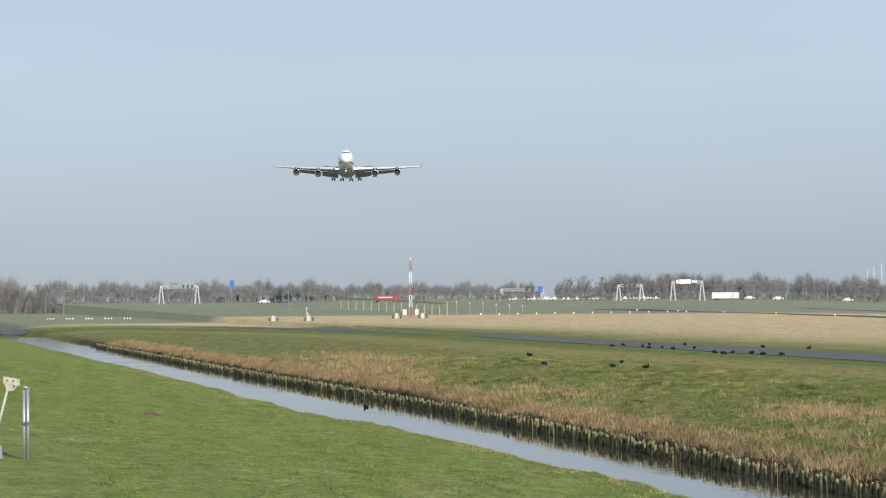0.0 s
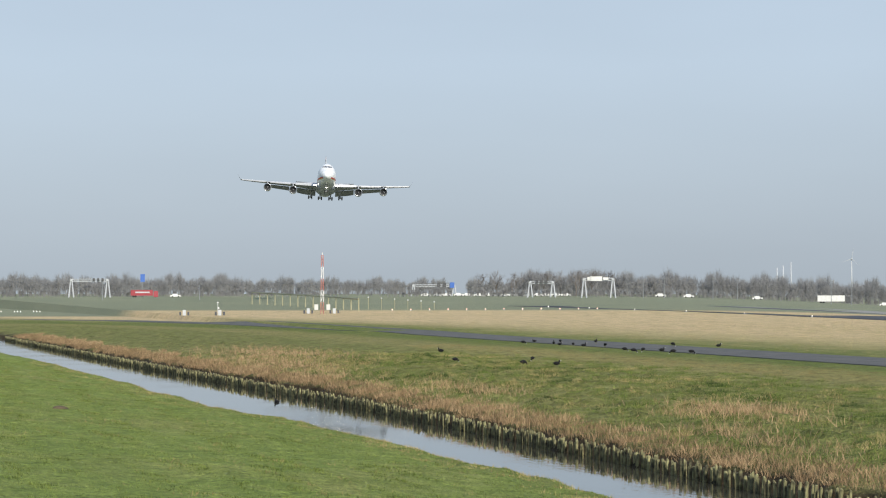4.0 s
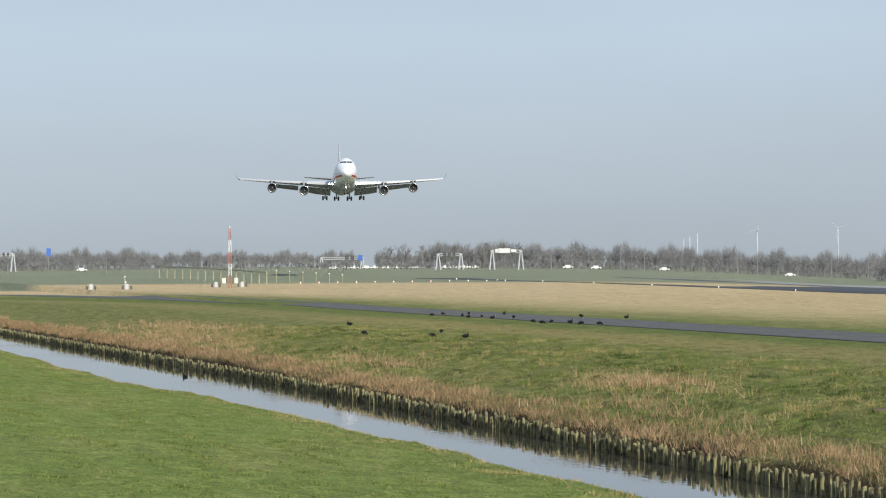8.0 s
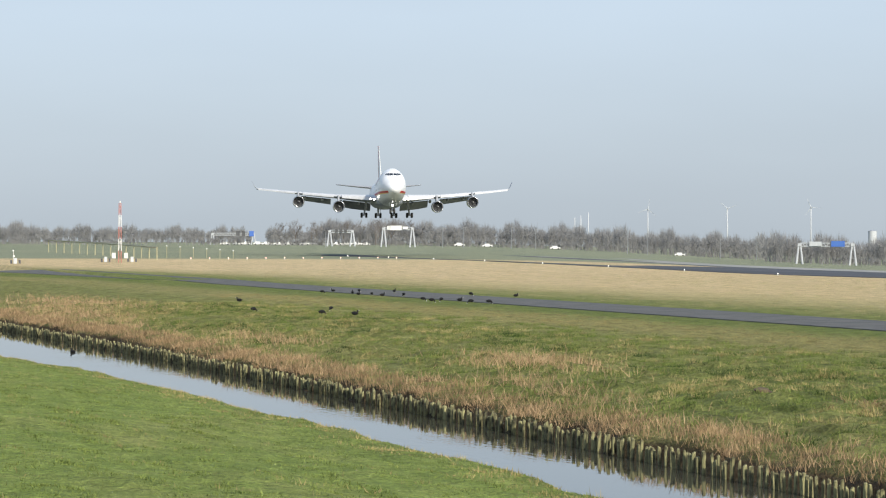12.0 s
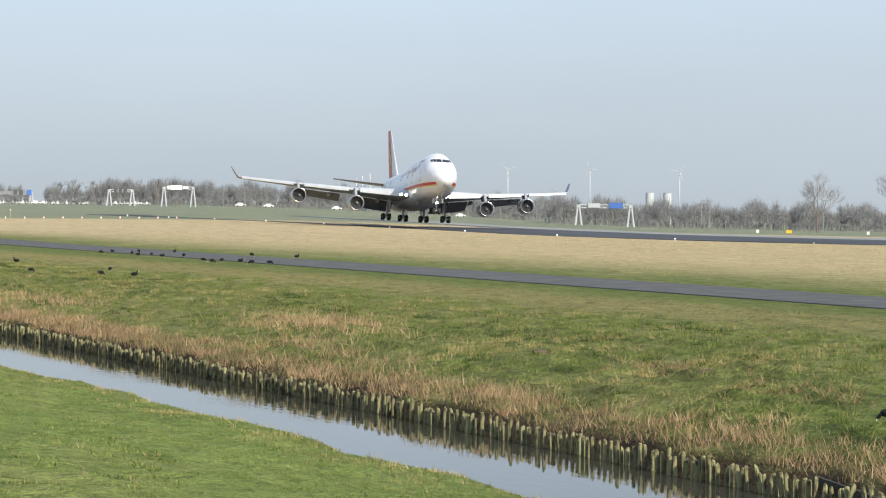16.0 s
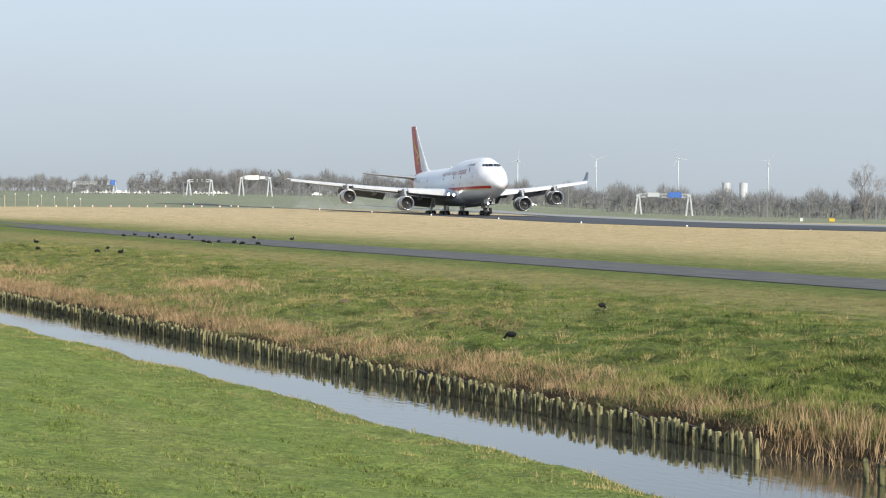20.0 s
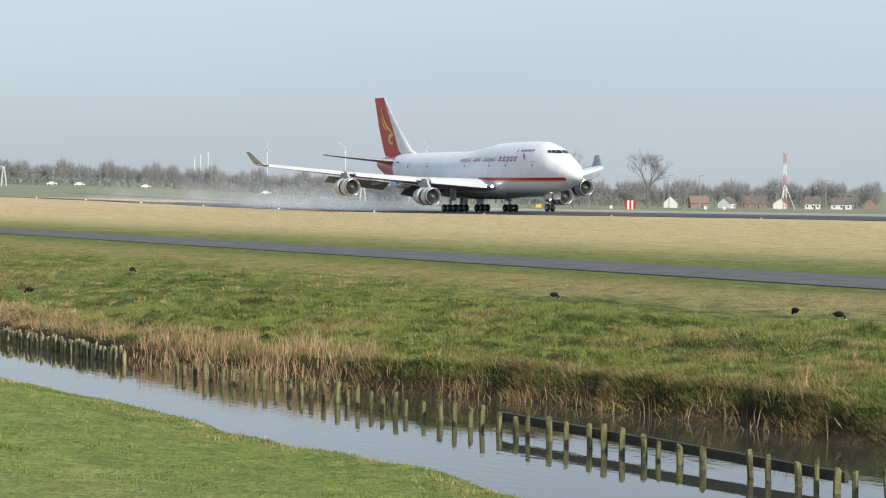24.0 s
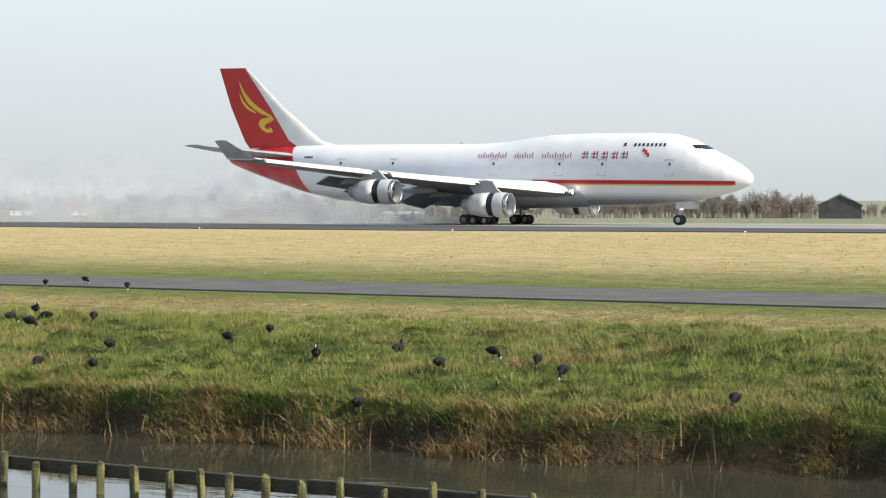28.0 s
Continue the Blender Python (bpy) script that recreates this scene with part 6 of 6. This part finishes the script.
def turbine(bearing, dist, height, spin):
    tb = root("wind_turbine", facing(EARLY, bearing, dist), "slender white wind turbine on the horizon", "wind turbine", "wind turbines")
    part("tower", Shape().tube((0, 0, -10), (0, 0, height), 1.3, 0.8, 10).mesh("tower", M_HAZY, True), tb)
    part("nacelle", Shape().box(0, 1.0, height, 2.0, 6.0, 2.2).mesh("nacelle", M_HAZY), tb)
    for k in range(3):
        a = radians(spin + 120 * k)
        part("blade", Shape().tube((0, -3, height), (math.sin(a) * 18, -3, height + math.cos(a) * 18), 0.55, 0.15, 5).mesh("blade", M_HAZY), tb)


for b, h, s in ((25.1, 68, 10), (27.07, 72, 70), (29.12, 76, 95), (31.35, 74, 40)):
    turbine(b, 4000, h, s)
for b, h in ((23.28, 50), (23.43, 54), (23.62, 60)):
    ch = root("chimney_stack", facing(EARLY, b, 4000), "thin pale chimney on the hazy horizon", "chimney", "far chimneys")
    part("shaft", Shape().tube((0, 0, -10), (0, 0, h), 1.1, 0.8, 10).mesh("shaft", M_HAZY, True), ch)


# ---- trees ----
def tree_parts(height, spread, seed, depth=6, thick=0.0135):
    rg = random.Random(seed)
    trunk, crown = Shape(), Shape()

    def grow(p, d, length, r, level):
        q = p + d * length
        (trunk if level < 2 else crown).tube(p, q, r, r * 0.66, 6 if level == 0 else 3, cap=False)
        if level >= depth:
            return
        for _ in range(3 if level < 2 else rg.choice((2, 3, 3))):
            side = Vector((rg.gauss(0, 1), rg.gauss(0, 1), rg.gauss(0, 0.5))).normalized()
            nd = (d * 0.75 + side * spread + Vector((0, 0, 0.28))).normalized()
            grow(p.lerp(q, rg.uniform(0.42, 1.0)), nd, length * rg.uniform(0.62, 0.82), r * 0.60, level + 1)

    grow(Vector((0, 0, -0.3)), Vector((rg.uniform(-0.04, 0.04), 0, 1)).normalized(), height * 0.30, height * thick, 0)
    top = max(v.z for v in crown.v)
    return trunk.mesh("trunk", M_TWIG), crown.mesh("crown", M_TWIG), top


TREES = [tree_parts(13, 0.62, 301), tree_parts(13, 0.55, 302), tree_parts(13, 0.70, 303), tree_parts(13, 0.60, 304)]


def tree(eye, bearing, dist, height, k, label, width=1.0):
    t = root("tree", facing(eye, bearing, dist, turn=k * 77), label, "tree", "bare winter trees")
    s = height / TREES[k][2]
    t.scale = (s * width, s * width, s)
    part("trunk", TREES[k][0], t)
    part("crown", TREES[k][1], t, "bare twiggy crown")


TREES += [tree_parts(13, 0.66, 301, 8, 0.012), tree_parts(13, 0.70, 303, 8, 0.012)]
tree(EARLY, 34.75, 620, 17.6, 4, "tall bare tree standing alone above the wood edge", 0.95)
tree(EARLY, 36.72, 620, 17.6, 5, "tall broad bare tree above the wood edge", 1.0)
rng_t = random.Random(77)
for i in range(9):
    tree(EARLY, 15.9 + i * 0.40, 1120 + rng_t.uniform(-20, 20), 12.2 + rng_t.uniform(-1.5, 1.5), i % 4, "bare tree behind the motorway gantries")
for i in range(7):
    tree(EARLY, 1.4 + i * 0.25, 1040 + rng_t.uniform(-20, 20), 14.0 + rng_t.uniform(-2, 2), (i + 1) % 4, "large bare tree at the field edge")
for i, (b, d, h) in enumerate(((54.6, 700, 8.6), (55.1, 700, 8.2), (55.7, 710, 8.8), (57.0, 690, 8.0), (57.4, 690, 7.6), (60.4, 640, 8.5), (61.9, 640, 8.6), (62.6, 640, 8.8), (63.2, 640, 9.0), (63.8, 640, 8.8), (65.2, 560, 6.6), (66.2, 560, 7.6), (66.8, 560, 7.8), (67.2, 560, 6.8), (64.4, 600, 7.0), (56.3, 690, 8.2), (58.8, 660, 8.0), (53.2, 720, 7.5))):
    tree(LATE, b, d, h, i % 4, "bare tree among the farm buildings", 1.05)


def woods(name, label, spans, seed, mat=None):
    """Far belts of bare wood: trunks with domed crowns of fine twigs, as one mass."""
    rg = np.random.RandomState(seed)
    vs = []
    for eye, b0, b1, d0, d1, h0, h1, count in spans:
        phase = rg.uniform(0, 6.3, 3)
        b, dist = rg.uniform(b0, b1, count), rg.uniform(d0, d1, count)
        x, y = eye - dist * np.cos(np.radians(b)), dist * np.sin(np.radians(b))
        z = ground_height(x, y)
        swell = 1 + 0.12 * np.sin(b * 5.1 + phase[0]) + 0.09 * np.sin(b * 11.3 + phase[1]) + 0.05 * np.sin(b * 23.0 + phase[2])
        h = (h0 + (h1 - h0) * (b - b0) / (b1 - b0)) * swell * rg.uniform(0.66, 1.05, count)
        across = np.stack([np.sin(np.radians(b)), np.cos(np.radians(b))], -1)
        base = np.stack([x, y, z], -1)
        # trunk
        w = 0.13 * across
        vs.append(np.stack([base + np.c_[-w, -0.5 * np.ones(count)], base + np.c_[w, -0.5 * np.ones(count)], base + np.c_[0 * w, h * 0.85]], 1))
        # crown: twigs that fan from the stem to a domed outline
        n = 120
        g = rg.normal(0, 1, (count, n, 3))
        g /= np.linalg.norm(g, axis=2)[:, :, None]
        r, mid = h * rg.uniform(0.20, 0.32, count), h * 0.52
        lift = np.where(g[:, :, 2] > 0, (h - mid)[:, None], (mid * 0.92)[:, None])
        reach = np.stack([g[:, :, 0] * r[:, None], g[:, :, 1] * r[:, None], g[:, :, 2] * lift], -1)
        q0, q1 = rg.uniform(0.0, 0.55, (count, n, 1)), rg.uniform(0.65, 1.05, (count, n, 1))
        heart = (base + np.c_[0 * x, 0 * x, mid])[:, None, :]
        p, q = heart + reach * q0, heart + reach * q1
        side = rg.normal(0, 1, (count, n, 3))
        side *= 0.095 / np.linalg.norm(side, axis=2)[:, :, None]
        vs.append(np.stack([p - side, p + side, q], 2).reshape(-1, 3, 3))
    v = np.concatenate(vs).reshape(-1, 3)
    me = bpy.data.meshes.new(name)
    me.vertices.add(len(v))
    me.vertices.foreach_set("co", v.ravel())
    me.loops.add(len(v))
    me.loops.foreach_set("vertex_index", np.arange(len(v)))
    me.polygons.add(len(v) // 3)
    me.polygons.foreach_set("loop_start", np.arange(0, len(v), 3))
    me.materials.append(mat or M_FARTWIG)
    me.update(calc_edges=True)
    return tagged(new(name, me), label, "woods", kind="stuff")


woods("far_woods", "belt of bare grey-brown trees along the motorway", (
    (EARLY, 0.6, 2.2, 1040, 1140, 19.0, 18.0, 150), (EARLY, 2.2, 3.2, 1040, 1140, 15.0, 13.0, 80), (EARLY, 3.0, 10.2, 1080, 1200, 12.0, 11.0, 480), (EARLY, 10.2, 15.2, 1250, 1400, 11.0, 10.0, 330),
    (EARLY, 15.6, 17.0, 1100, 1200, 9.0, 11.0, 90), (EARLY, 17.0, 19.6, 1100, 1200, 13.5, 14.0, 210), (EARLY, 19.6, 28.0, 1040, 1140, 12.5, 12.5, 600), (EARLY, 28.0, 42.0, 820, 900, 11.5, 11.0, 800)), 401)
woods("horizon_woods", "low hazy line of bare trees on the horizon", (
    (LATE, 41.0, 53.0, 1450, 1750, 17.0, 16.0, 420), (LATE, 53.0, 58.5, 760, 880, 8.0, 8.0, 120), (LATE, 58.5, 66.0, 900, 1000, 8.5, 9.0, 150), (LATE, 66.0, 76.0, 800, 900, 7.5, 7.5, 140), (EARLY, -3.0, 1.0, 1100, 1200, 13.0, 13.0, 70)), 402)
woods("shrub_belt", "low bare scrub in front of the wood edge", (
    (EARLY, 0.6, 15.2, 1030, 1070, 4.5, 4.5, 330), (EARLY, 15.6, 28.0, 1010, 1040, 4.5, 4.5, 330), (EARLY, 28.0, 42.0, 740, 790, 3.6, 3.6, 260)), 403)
woods("farm_scrub", "brown bare scrub and hedges round the farm buildings", (
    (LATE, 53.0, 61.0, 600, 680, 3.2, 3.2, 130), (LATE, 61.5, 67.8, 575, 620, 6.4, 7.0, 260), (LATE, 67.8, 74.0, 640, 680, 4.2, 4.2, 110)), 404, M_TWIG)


# ---- farms and village ----
def house(eye, bearing, dist, width, depth, eaves, ridge, wall, roof, label, turn=0.0, windows=3, door=True, size=1.0):
    h = root("house", facing(eye, bearing, dist, turn=turn), label, "house", "village houses")
    h.scale = (size, size, size)
    part("wall", Shape().box(0, 0, eaves / 2 - 0.5, width, depth, eaves + 1.0).add([(-width / 2, -depth / 2, eaves), (-width / 2, depth / 2, eaves), (-width / 2, 0, ridge - 0.15), (width / 2, -depth / 2, eaves), (width / 2, depth / 2, eaves), (width / 2, 0, ridge - 0.15)], [(0, 1, 2), (5, 4, 3)]).mesh("wall", wall), h)
    r = Shape()
    o, hw = 0.35, width / 2 + 0.3
    for s in (-1, 1):
        r.add([(-hw, s * (depth / 2 + o), eaves - 0.2), (hw, s * (depth / 2 + o), eaves - 0.2), (hw, 0, ridge), (-hw, 0, ridge), (-hw, s * (depth / 2 + o), eaves - 0.0), (hw, s * (depth / 2 + o), eaves - 0.0), (hw, 0, ridge + 0.22), (-hw, 0, ridge + 0.22)],
              [(0, 1, 2, 3), (7, 6, 5, 4), (0, 4, 5, 1), (3, 2, 6, 7), (0, 3, 7, 4), (1, 5, 6, 2)])
    rf = part("roof", r.mesh("roof", roof), h)
    if windows:
        part("chimney", Shape().box(width * 0.25, 0, ridge + 0.3, 0.7, 0.7, 1.2).mesh("chimney", M_BRICK), rf)
    for i in range(windows):
        x = width * ((i + 0.5) / windows - 0.5)
        w = part("window", Shape().box(x, -depth / 2 - 0.03, eaves * 0.55, 1.2, 0.12, 1.3).mesh("window", M_WHITE), h)
        part("pane", Shape().box(x, -depth / 2 - 0.08, eaves * 0.55, 0.95, 0.06, 1.05).mesh("pane", M_GLASS), w)
    if door:
        part("door", Shape().box(width * 0.12, -depth / 2 - 0.03, 1.0, 1.0, 0.1, 2.1).mesh("door", M_DARK), h)


K = 1300
for b, w, e, r, wall, roof, turn in ((34.9, 8, 3.2, 7.0, M_RENDER, M_ROOF, 90), (35.6, 11, 3.0, 7.0, M_BRICK, M_REDROOF, 10), (36.3, 10, 3.0, 6.5, M_RENDER, M_ROOF, 70),
                                     (37.0, 13, 3.0, 7.5, M_BRICK, M_ROOF, 0), (37.6, 7, 3.0, 6.0, M_RENDER, M_REDROOF, 90), (38.4, 9, 3.2, 7.2, M_RENDER, M_ROOF, 0), (39.1, 12, 3.0, 6.4, M_RENDER, M_ROOF, 0), (39.8, 8, 3.0, 6.8, M_BRICK, M_ROOF, 90),
                                     (40.7, 20, 3.6, 8.5, M_BRICK, M_ROOF, 0), (41.5, 9, 3.2, 7.4, M_RENDER, M_ROOF, 80), (42.3, 14, 3.4, 8.4, M_BRICK, M_REDROOF, 0), (42.9, 8, 3.0, 6.2, M_RENDER, M_ROOF, 90), (43.8, 10, 3.2, 7.0, M_BRICK, M_REDROOF, 20),
                                     (45.0, 12, 3.2, 7.4, M_BRICK, M_ROOF, 0), (45.9, 8, 3.0, 6.6, M_RENDER, M_ROOF, 90), (46.8, 10, 3.2, 7.2, M_BRICK, M_REDROOF, 0), (48.0, 12, 3.0, 7.2, M_RENDER, M_DARKBARN, 0), (49.4, 9, 3.0, 6.8, M_RENDER, M_REDROOF, 0), (50.6, 11, 3.2, 7.0, M_BRICK, M_ROOF, 20)):
    house(LATE, b, K if b > 42.5 else 705, w, 8, e, r, wall, roof, "village house in the hazy distance with a pitched roof", turn, size=1.0 if b > 42.5 else 0.52)
house(LATE, 52.0, 640, 9.0, 6.8, 2.6, 4.4, M_BARN, M_BARN, "pale green corrugated barn at the field edge", 90, 0)
house(LATE, 52.75, 640, 6.5, 5.2, 1.9, 3.2, M_BARN, M_BARN, "small pale green barn beside the larger one", 90, 0)
house(LATE, 53.6, 660, 17.0, 8.0, 2.4, 3.6, M_BRICK, M_ROOF, "long low farm shed with a grey roof", 0, 0)
house(LATE, 57.5, 620, 9.0, 4.0, 1.1, 1.5, M_WHITE, M_WHITE, "low white farm store", 0, 0, False)
house(LATE, 60.1, 620, 16.0, 8.0, 2.2, 4.8, M_BRICK, M_ROOF, "dark-roofed farmhouse with dormers", 0, 3)
house(LATE, 66.9, 600, 8.0, 8.0, 3.0, 5.8, M_BRICK, M_ROOF, "dark farmhouse half hidden by trees", 90, 2)
house(LATE, 68.45, 560, 10.0, 10.2, 3.2, 5.9, M_DARKBARN, M_DARKBARN, "black timber barn with an open front", 90, 0)
house(LATE, 70.8, 600, 22.0, 12.0, 3.8, 5.6, M_OLIVE, M_GREY, "long olive-clad barn with a grey roof", 0, 0)
house(LATE, 73.5, 620, 14.0, 9.0, 3.2, 6.0, M_BRICK, M_ROOF, "brick farmhouse beyond the runway", 0, 3)

for b in (29.73, 30.15):
    sl = root("silo", facing(LATE, b, 1500), "large white cylindrical silo on the horizon", "silo", "white silos")
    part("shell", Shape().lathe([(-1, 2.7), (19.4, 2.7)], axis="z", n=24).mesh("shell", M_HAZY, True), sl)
    part("silo_roof", Shape().lathe([(19.4, 2.75), (20.0, 1.2), (20.2, 0.05)], axis="z", n=24).mesh("silo_roof", M_GREY, True), sl)


def checker(bearing, dist, size):
    c = root("marker_board", facing(LATE, bearing, dist), "red and white striped marker board beside the runway", "marker board", "marker boards")
    for i in range(5):
        part("stripe", Shape().box((i - 2) * size / 5, 0, size * 0.45, size / 5, 0.15, size * 0.9).mesh("stripe", M_RED if i % 2 == 0 else M_WHITE), c, "red stripe" if i % 2 == 0 else "white stripe")
    for s in (-1, 1):
        part("leg", Shape().tube((s * size * 0.4, 0.2, -0.4), (s * size * 0.4, 0.2, size * 0.3), 0.06, n=5).mesh("leg", M_GALV), c)


checker(33.9, 560, 2.4)
ys_ = root("taxiway_sign", facing(EARLY, 34.07, 560), "small yellow taxiway sign in the grass", "sign")
part("sign_panel", Shape().box(0, 0, 0.5, 1.4, 0.2, 0.8).mesh("sign_panel", M_YELLOW), ys_)
for b in (33.3, 36.0, 38.5, 39.0):
    bx = root("runway_box", facing(EARLY, b, 560), "small white box beside the runway", "box", "white boxes")
    part("box_body", Shape().box(0, 0, 0.4, 0.7, 0.6, 0.9).mesh("box_body", M_WHITE), bx)
    part("lid", Shape().box(0, 0, 0.88, 0.8, 0.7, 0.08).mesh("lid", M_GALV), bx)


# ---- spray thrown up by the wheels and the reversers: many thin wisps of mist that trail the aircraft ----
def build_spray():
    rg = np.random.RandomState(500)
    n = 1900
    back_x = rg.gamma(1.25, 34.0, n)
    lane = rg.choice([-21.0, -12.0, -5.5, 0.0, 5.5, 12.0], n, p=[0.10, 0.24, 0.22, 0.16, 0.18, 0.10])
    x = 1.0 - back_x
    grow = np.minimum(1.6, back_x / 24.0)
    y = lane + rg.normal(0, 1, n) * (0.6 + 4.0 * grow)
    # billows: the top of the mist swells and sinks along the trail
    swell = 1 + 0.35 * np.sin(x * 0.31 + y * 0.2) + 0.25 * np.sin(x * 0.83 + 1.0)
    z = np.abs(rg.normal(0, 1, n)) * (0.45 + 1.2 * grow) * swell
    size = 0.55 + 0.90 * grow
    # dense jets low behind the bogies, and mist blown forward by the reversers
    jets, puffs = 900, 170
    jx = rg.choice([1.0, -2.0], jets) - rg.exponential(9.0, jets)
    jy = rg.choice([-5.5, -1.9, 1.9, 5.5], jets) + rg.normal(0, 0.8, jets)
    jz = rg.exponential(1.0, jets) * (0.5 + np.minimum(1.5, (1.0 - jx) / 10.0))
    fx, fy, fz = rg.uniform(-2, 16, puffs), rg.choice([11.0, 14.0], puffs) + rg.normal(0, 1.5, puffs), rg.exponential(0.6, puffs)
    x, y, z = np.concatenate([x, jx, fx]), np.concatenate([y, jy, fy]), np.concatenate([z, jz, fz])
    size = np.concatenate([size, 0.25 + 0.02 * (1.0 - jx), np.full(puffs, 0.35)]) * 1.45 * rg.uniform(0.6, 1.4, n + jets + puffs)
    keep = (x > -170) & (z < 9)
    x, y, z, size = x[keep], y[keep], z[keep], size[keep]
    n = len(x)
    u, w = rg.normal(0, 1, (n, 3)), rg.normal(0, 1, (n, 3))
    u /= np.linalg.norm(u, axis=1)[:, None]
    w -= u * (u * w).sum(1)[:, None]
    w /= np.linalg.norm(w, axis=1)[:, None]
    a = np.linspace(0, 2 * math.pi, 8)[:-1]
    ring = np.cos(a)[None, :, None] * u[:, None, :] + np.sin(a)[None, :, None] * w[:, None, :]
    v = (np.stack([x, y, z], -1)[:, None, :] + ring * size[:, None, None]).reshape(-1, 3)
    me = bpy.data.meshes.new("spray")
    me.vertices.add(7 * n)
    me.vertices.foreach_set("co", v.ravel())
    me.loops.add(7 * n)
    me.loops.foreach_set("vertex_index", np.arange(7 * n))
    me.polygons.add(n)
    me.polygons.foreach_set("loop_start", np.arange(0, 7 * n, 7))
    me.materials.append(M_SPRAY)
    me.update(calc_edges=True)
    return me


M_SPRAY = mist_material(0.033)
scene.cycles.transparent_max_bounces = 64
spray = tagged(new("spray", build_spray()), "white spray of water trailing the landing aircraft", "spray", kind="stuff")


def build_plume():
    """A far chimney with steam drifting off it."""
    at = facing(LATE, 44.9, 1800)
    ch = root("steam_chimney", at, "slim factory chimney on the hazy horizon", "chimney")
    part("shaft", Shape().tube((0, 0, -10), (0, 0, 8), 1.2, 0.9, 10).mesh("shaft", M_HAZY, True), ch)
    rg, v = np.random.RandomState(610), []
    a = np.linspace(0, 2 * math.pi, 10)[:-1]
    for _ in range(240):
        u = rg.uniform(0, 1) ** 0.8
        c = at @ Vector((2 + 44 * u ** 1.5 + rg.normal(0, 1 + 4 * u), rg.normal(0, 2 + 3 * u), 9 + 36 * u ** 0.8 + rg.normal(0, 0.8 + 3.5 * u)))
        size = (1.6 + 4.5 * u) * rg.uniform(0.6, 1.3)
        p, q = Vector(rg.normal(0, 1, 3)).normalized(), Vector(rg.normal(0, 1, 3))
        q = (q - p * p.dot(q)).normalized()
        v.append([c + (p * math.cos(k) + q * math.sin(k)) * size for k in a])
    sh = Shape()
    for ring in v:
        sh.add(ring, [tuple(range(len(ring)))])
    tagged(new("steam_plume", sh.mesh("steam_plume", M_STEAM)), "thin white steam drifting from the far chimney", "steam", kind="stuff")


M_STEAM = mist_material(0.05)
build_plume()


# ---- what moves ----
def motions():
    walk(airliner, PLANE_ROWS)
    for sl in sleeves:
        walk(sl, [(0.0, pose(0, 0, 0)), (18.0, pose(0, 0, 0)), (19.6, pose(-0.75, 0, 0)), (28.0, pose(-0.75, 0, 0))])

    sink = [(17.0, -26.0), (18.0, -18.0), (19.0, -6.0), (20.0, -3.6), (22.5, -3.0), (24.0, -2.4), (25.0, -0.9), (26.0, 0.0)]
    drop = lambda t: lerp_table(t, [a for a, _ in sink], [b for _, b in sink])
    walk(spray, [(t, Matrix.Translation((0, 0, drop(t) - (m.translation.z if t < 17.5 else 0))) @ m) for t, m in PLANE_ROWS])
    # lorries on the motorway: seconds and bearing
    for lorry, dist, rows in ((red_truck, 1000, ((0.0, 11.3), (3.5, 7.95), (5.5, 6.05), (12.0, 0.5), (28.0, -12.0))), (white_truck, 965, ((0.0, 19.8), (3.5, 24.0), (5.5, 26.4), (8.0, 29.4), (17.0, 42.0), (23.0, 58.0), (28.0, 85.0)))):
        walk(lorry, [(t, facing(EARLY, b, dist)) for t, b in rows])


motions()
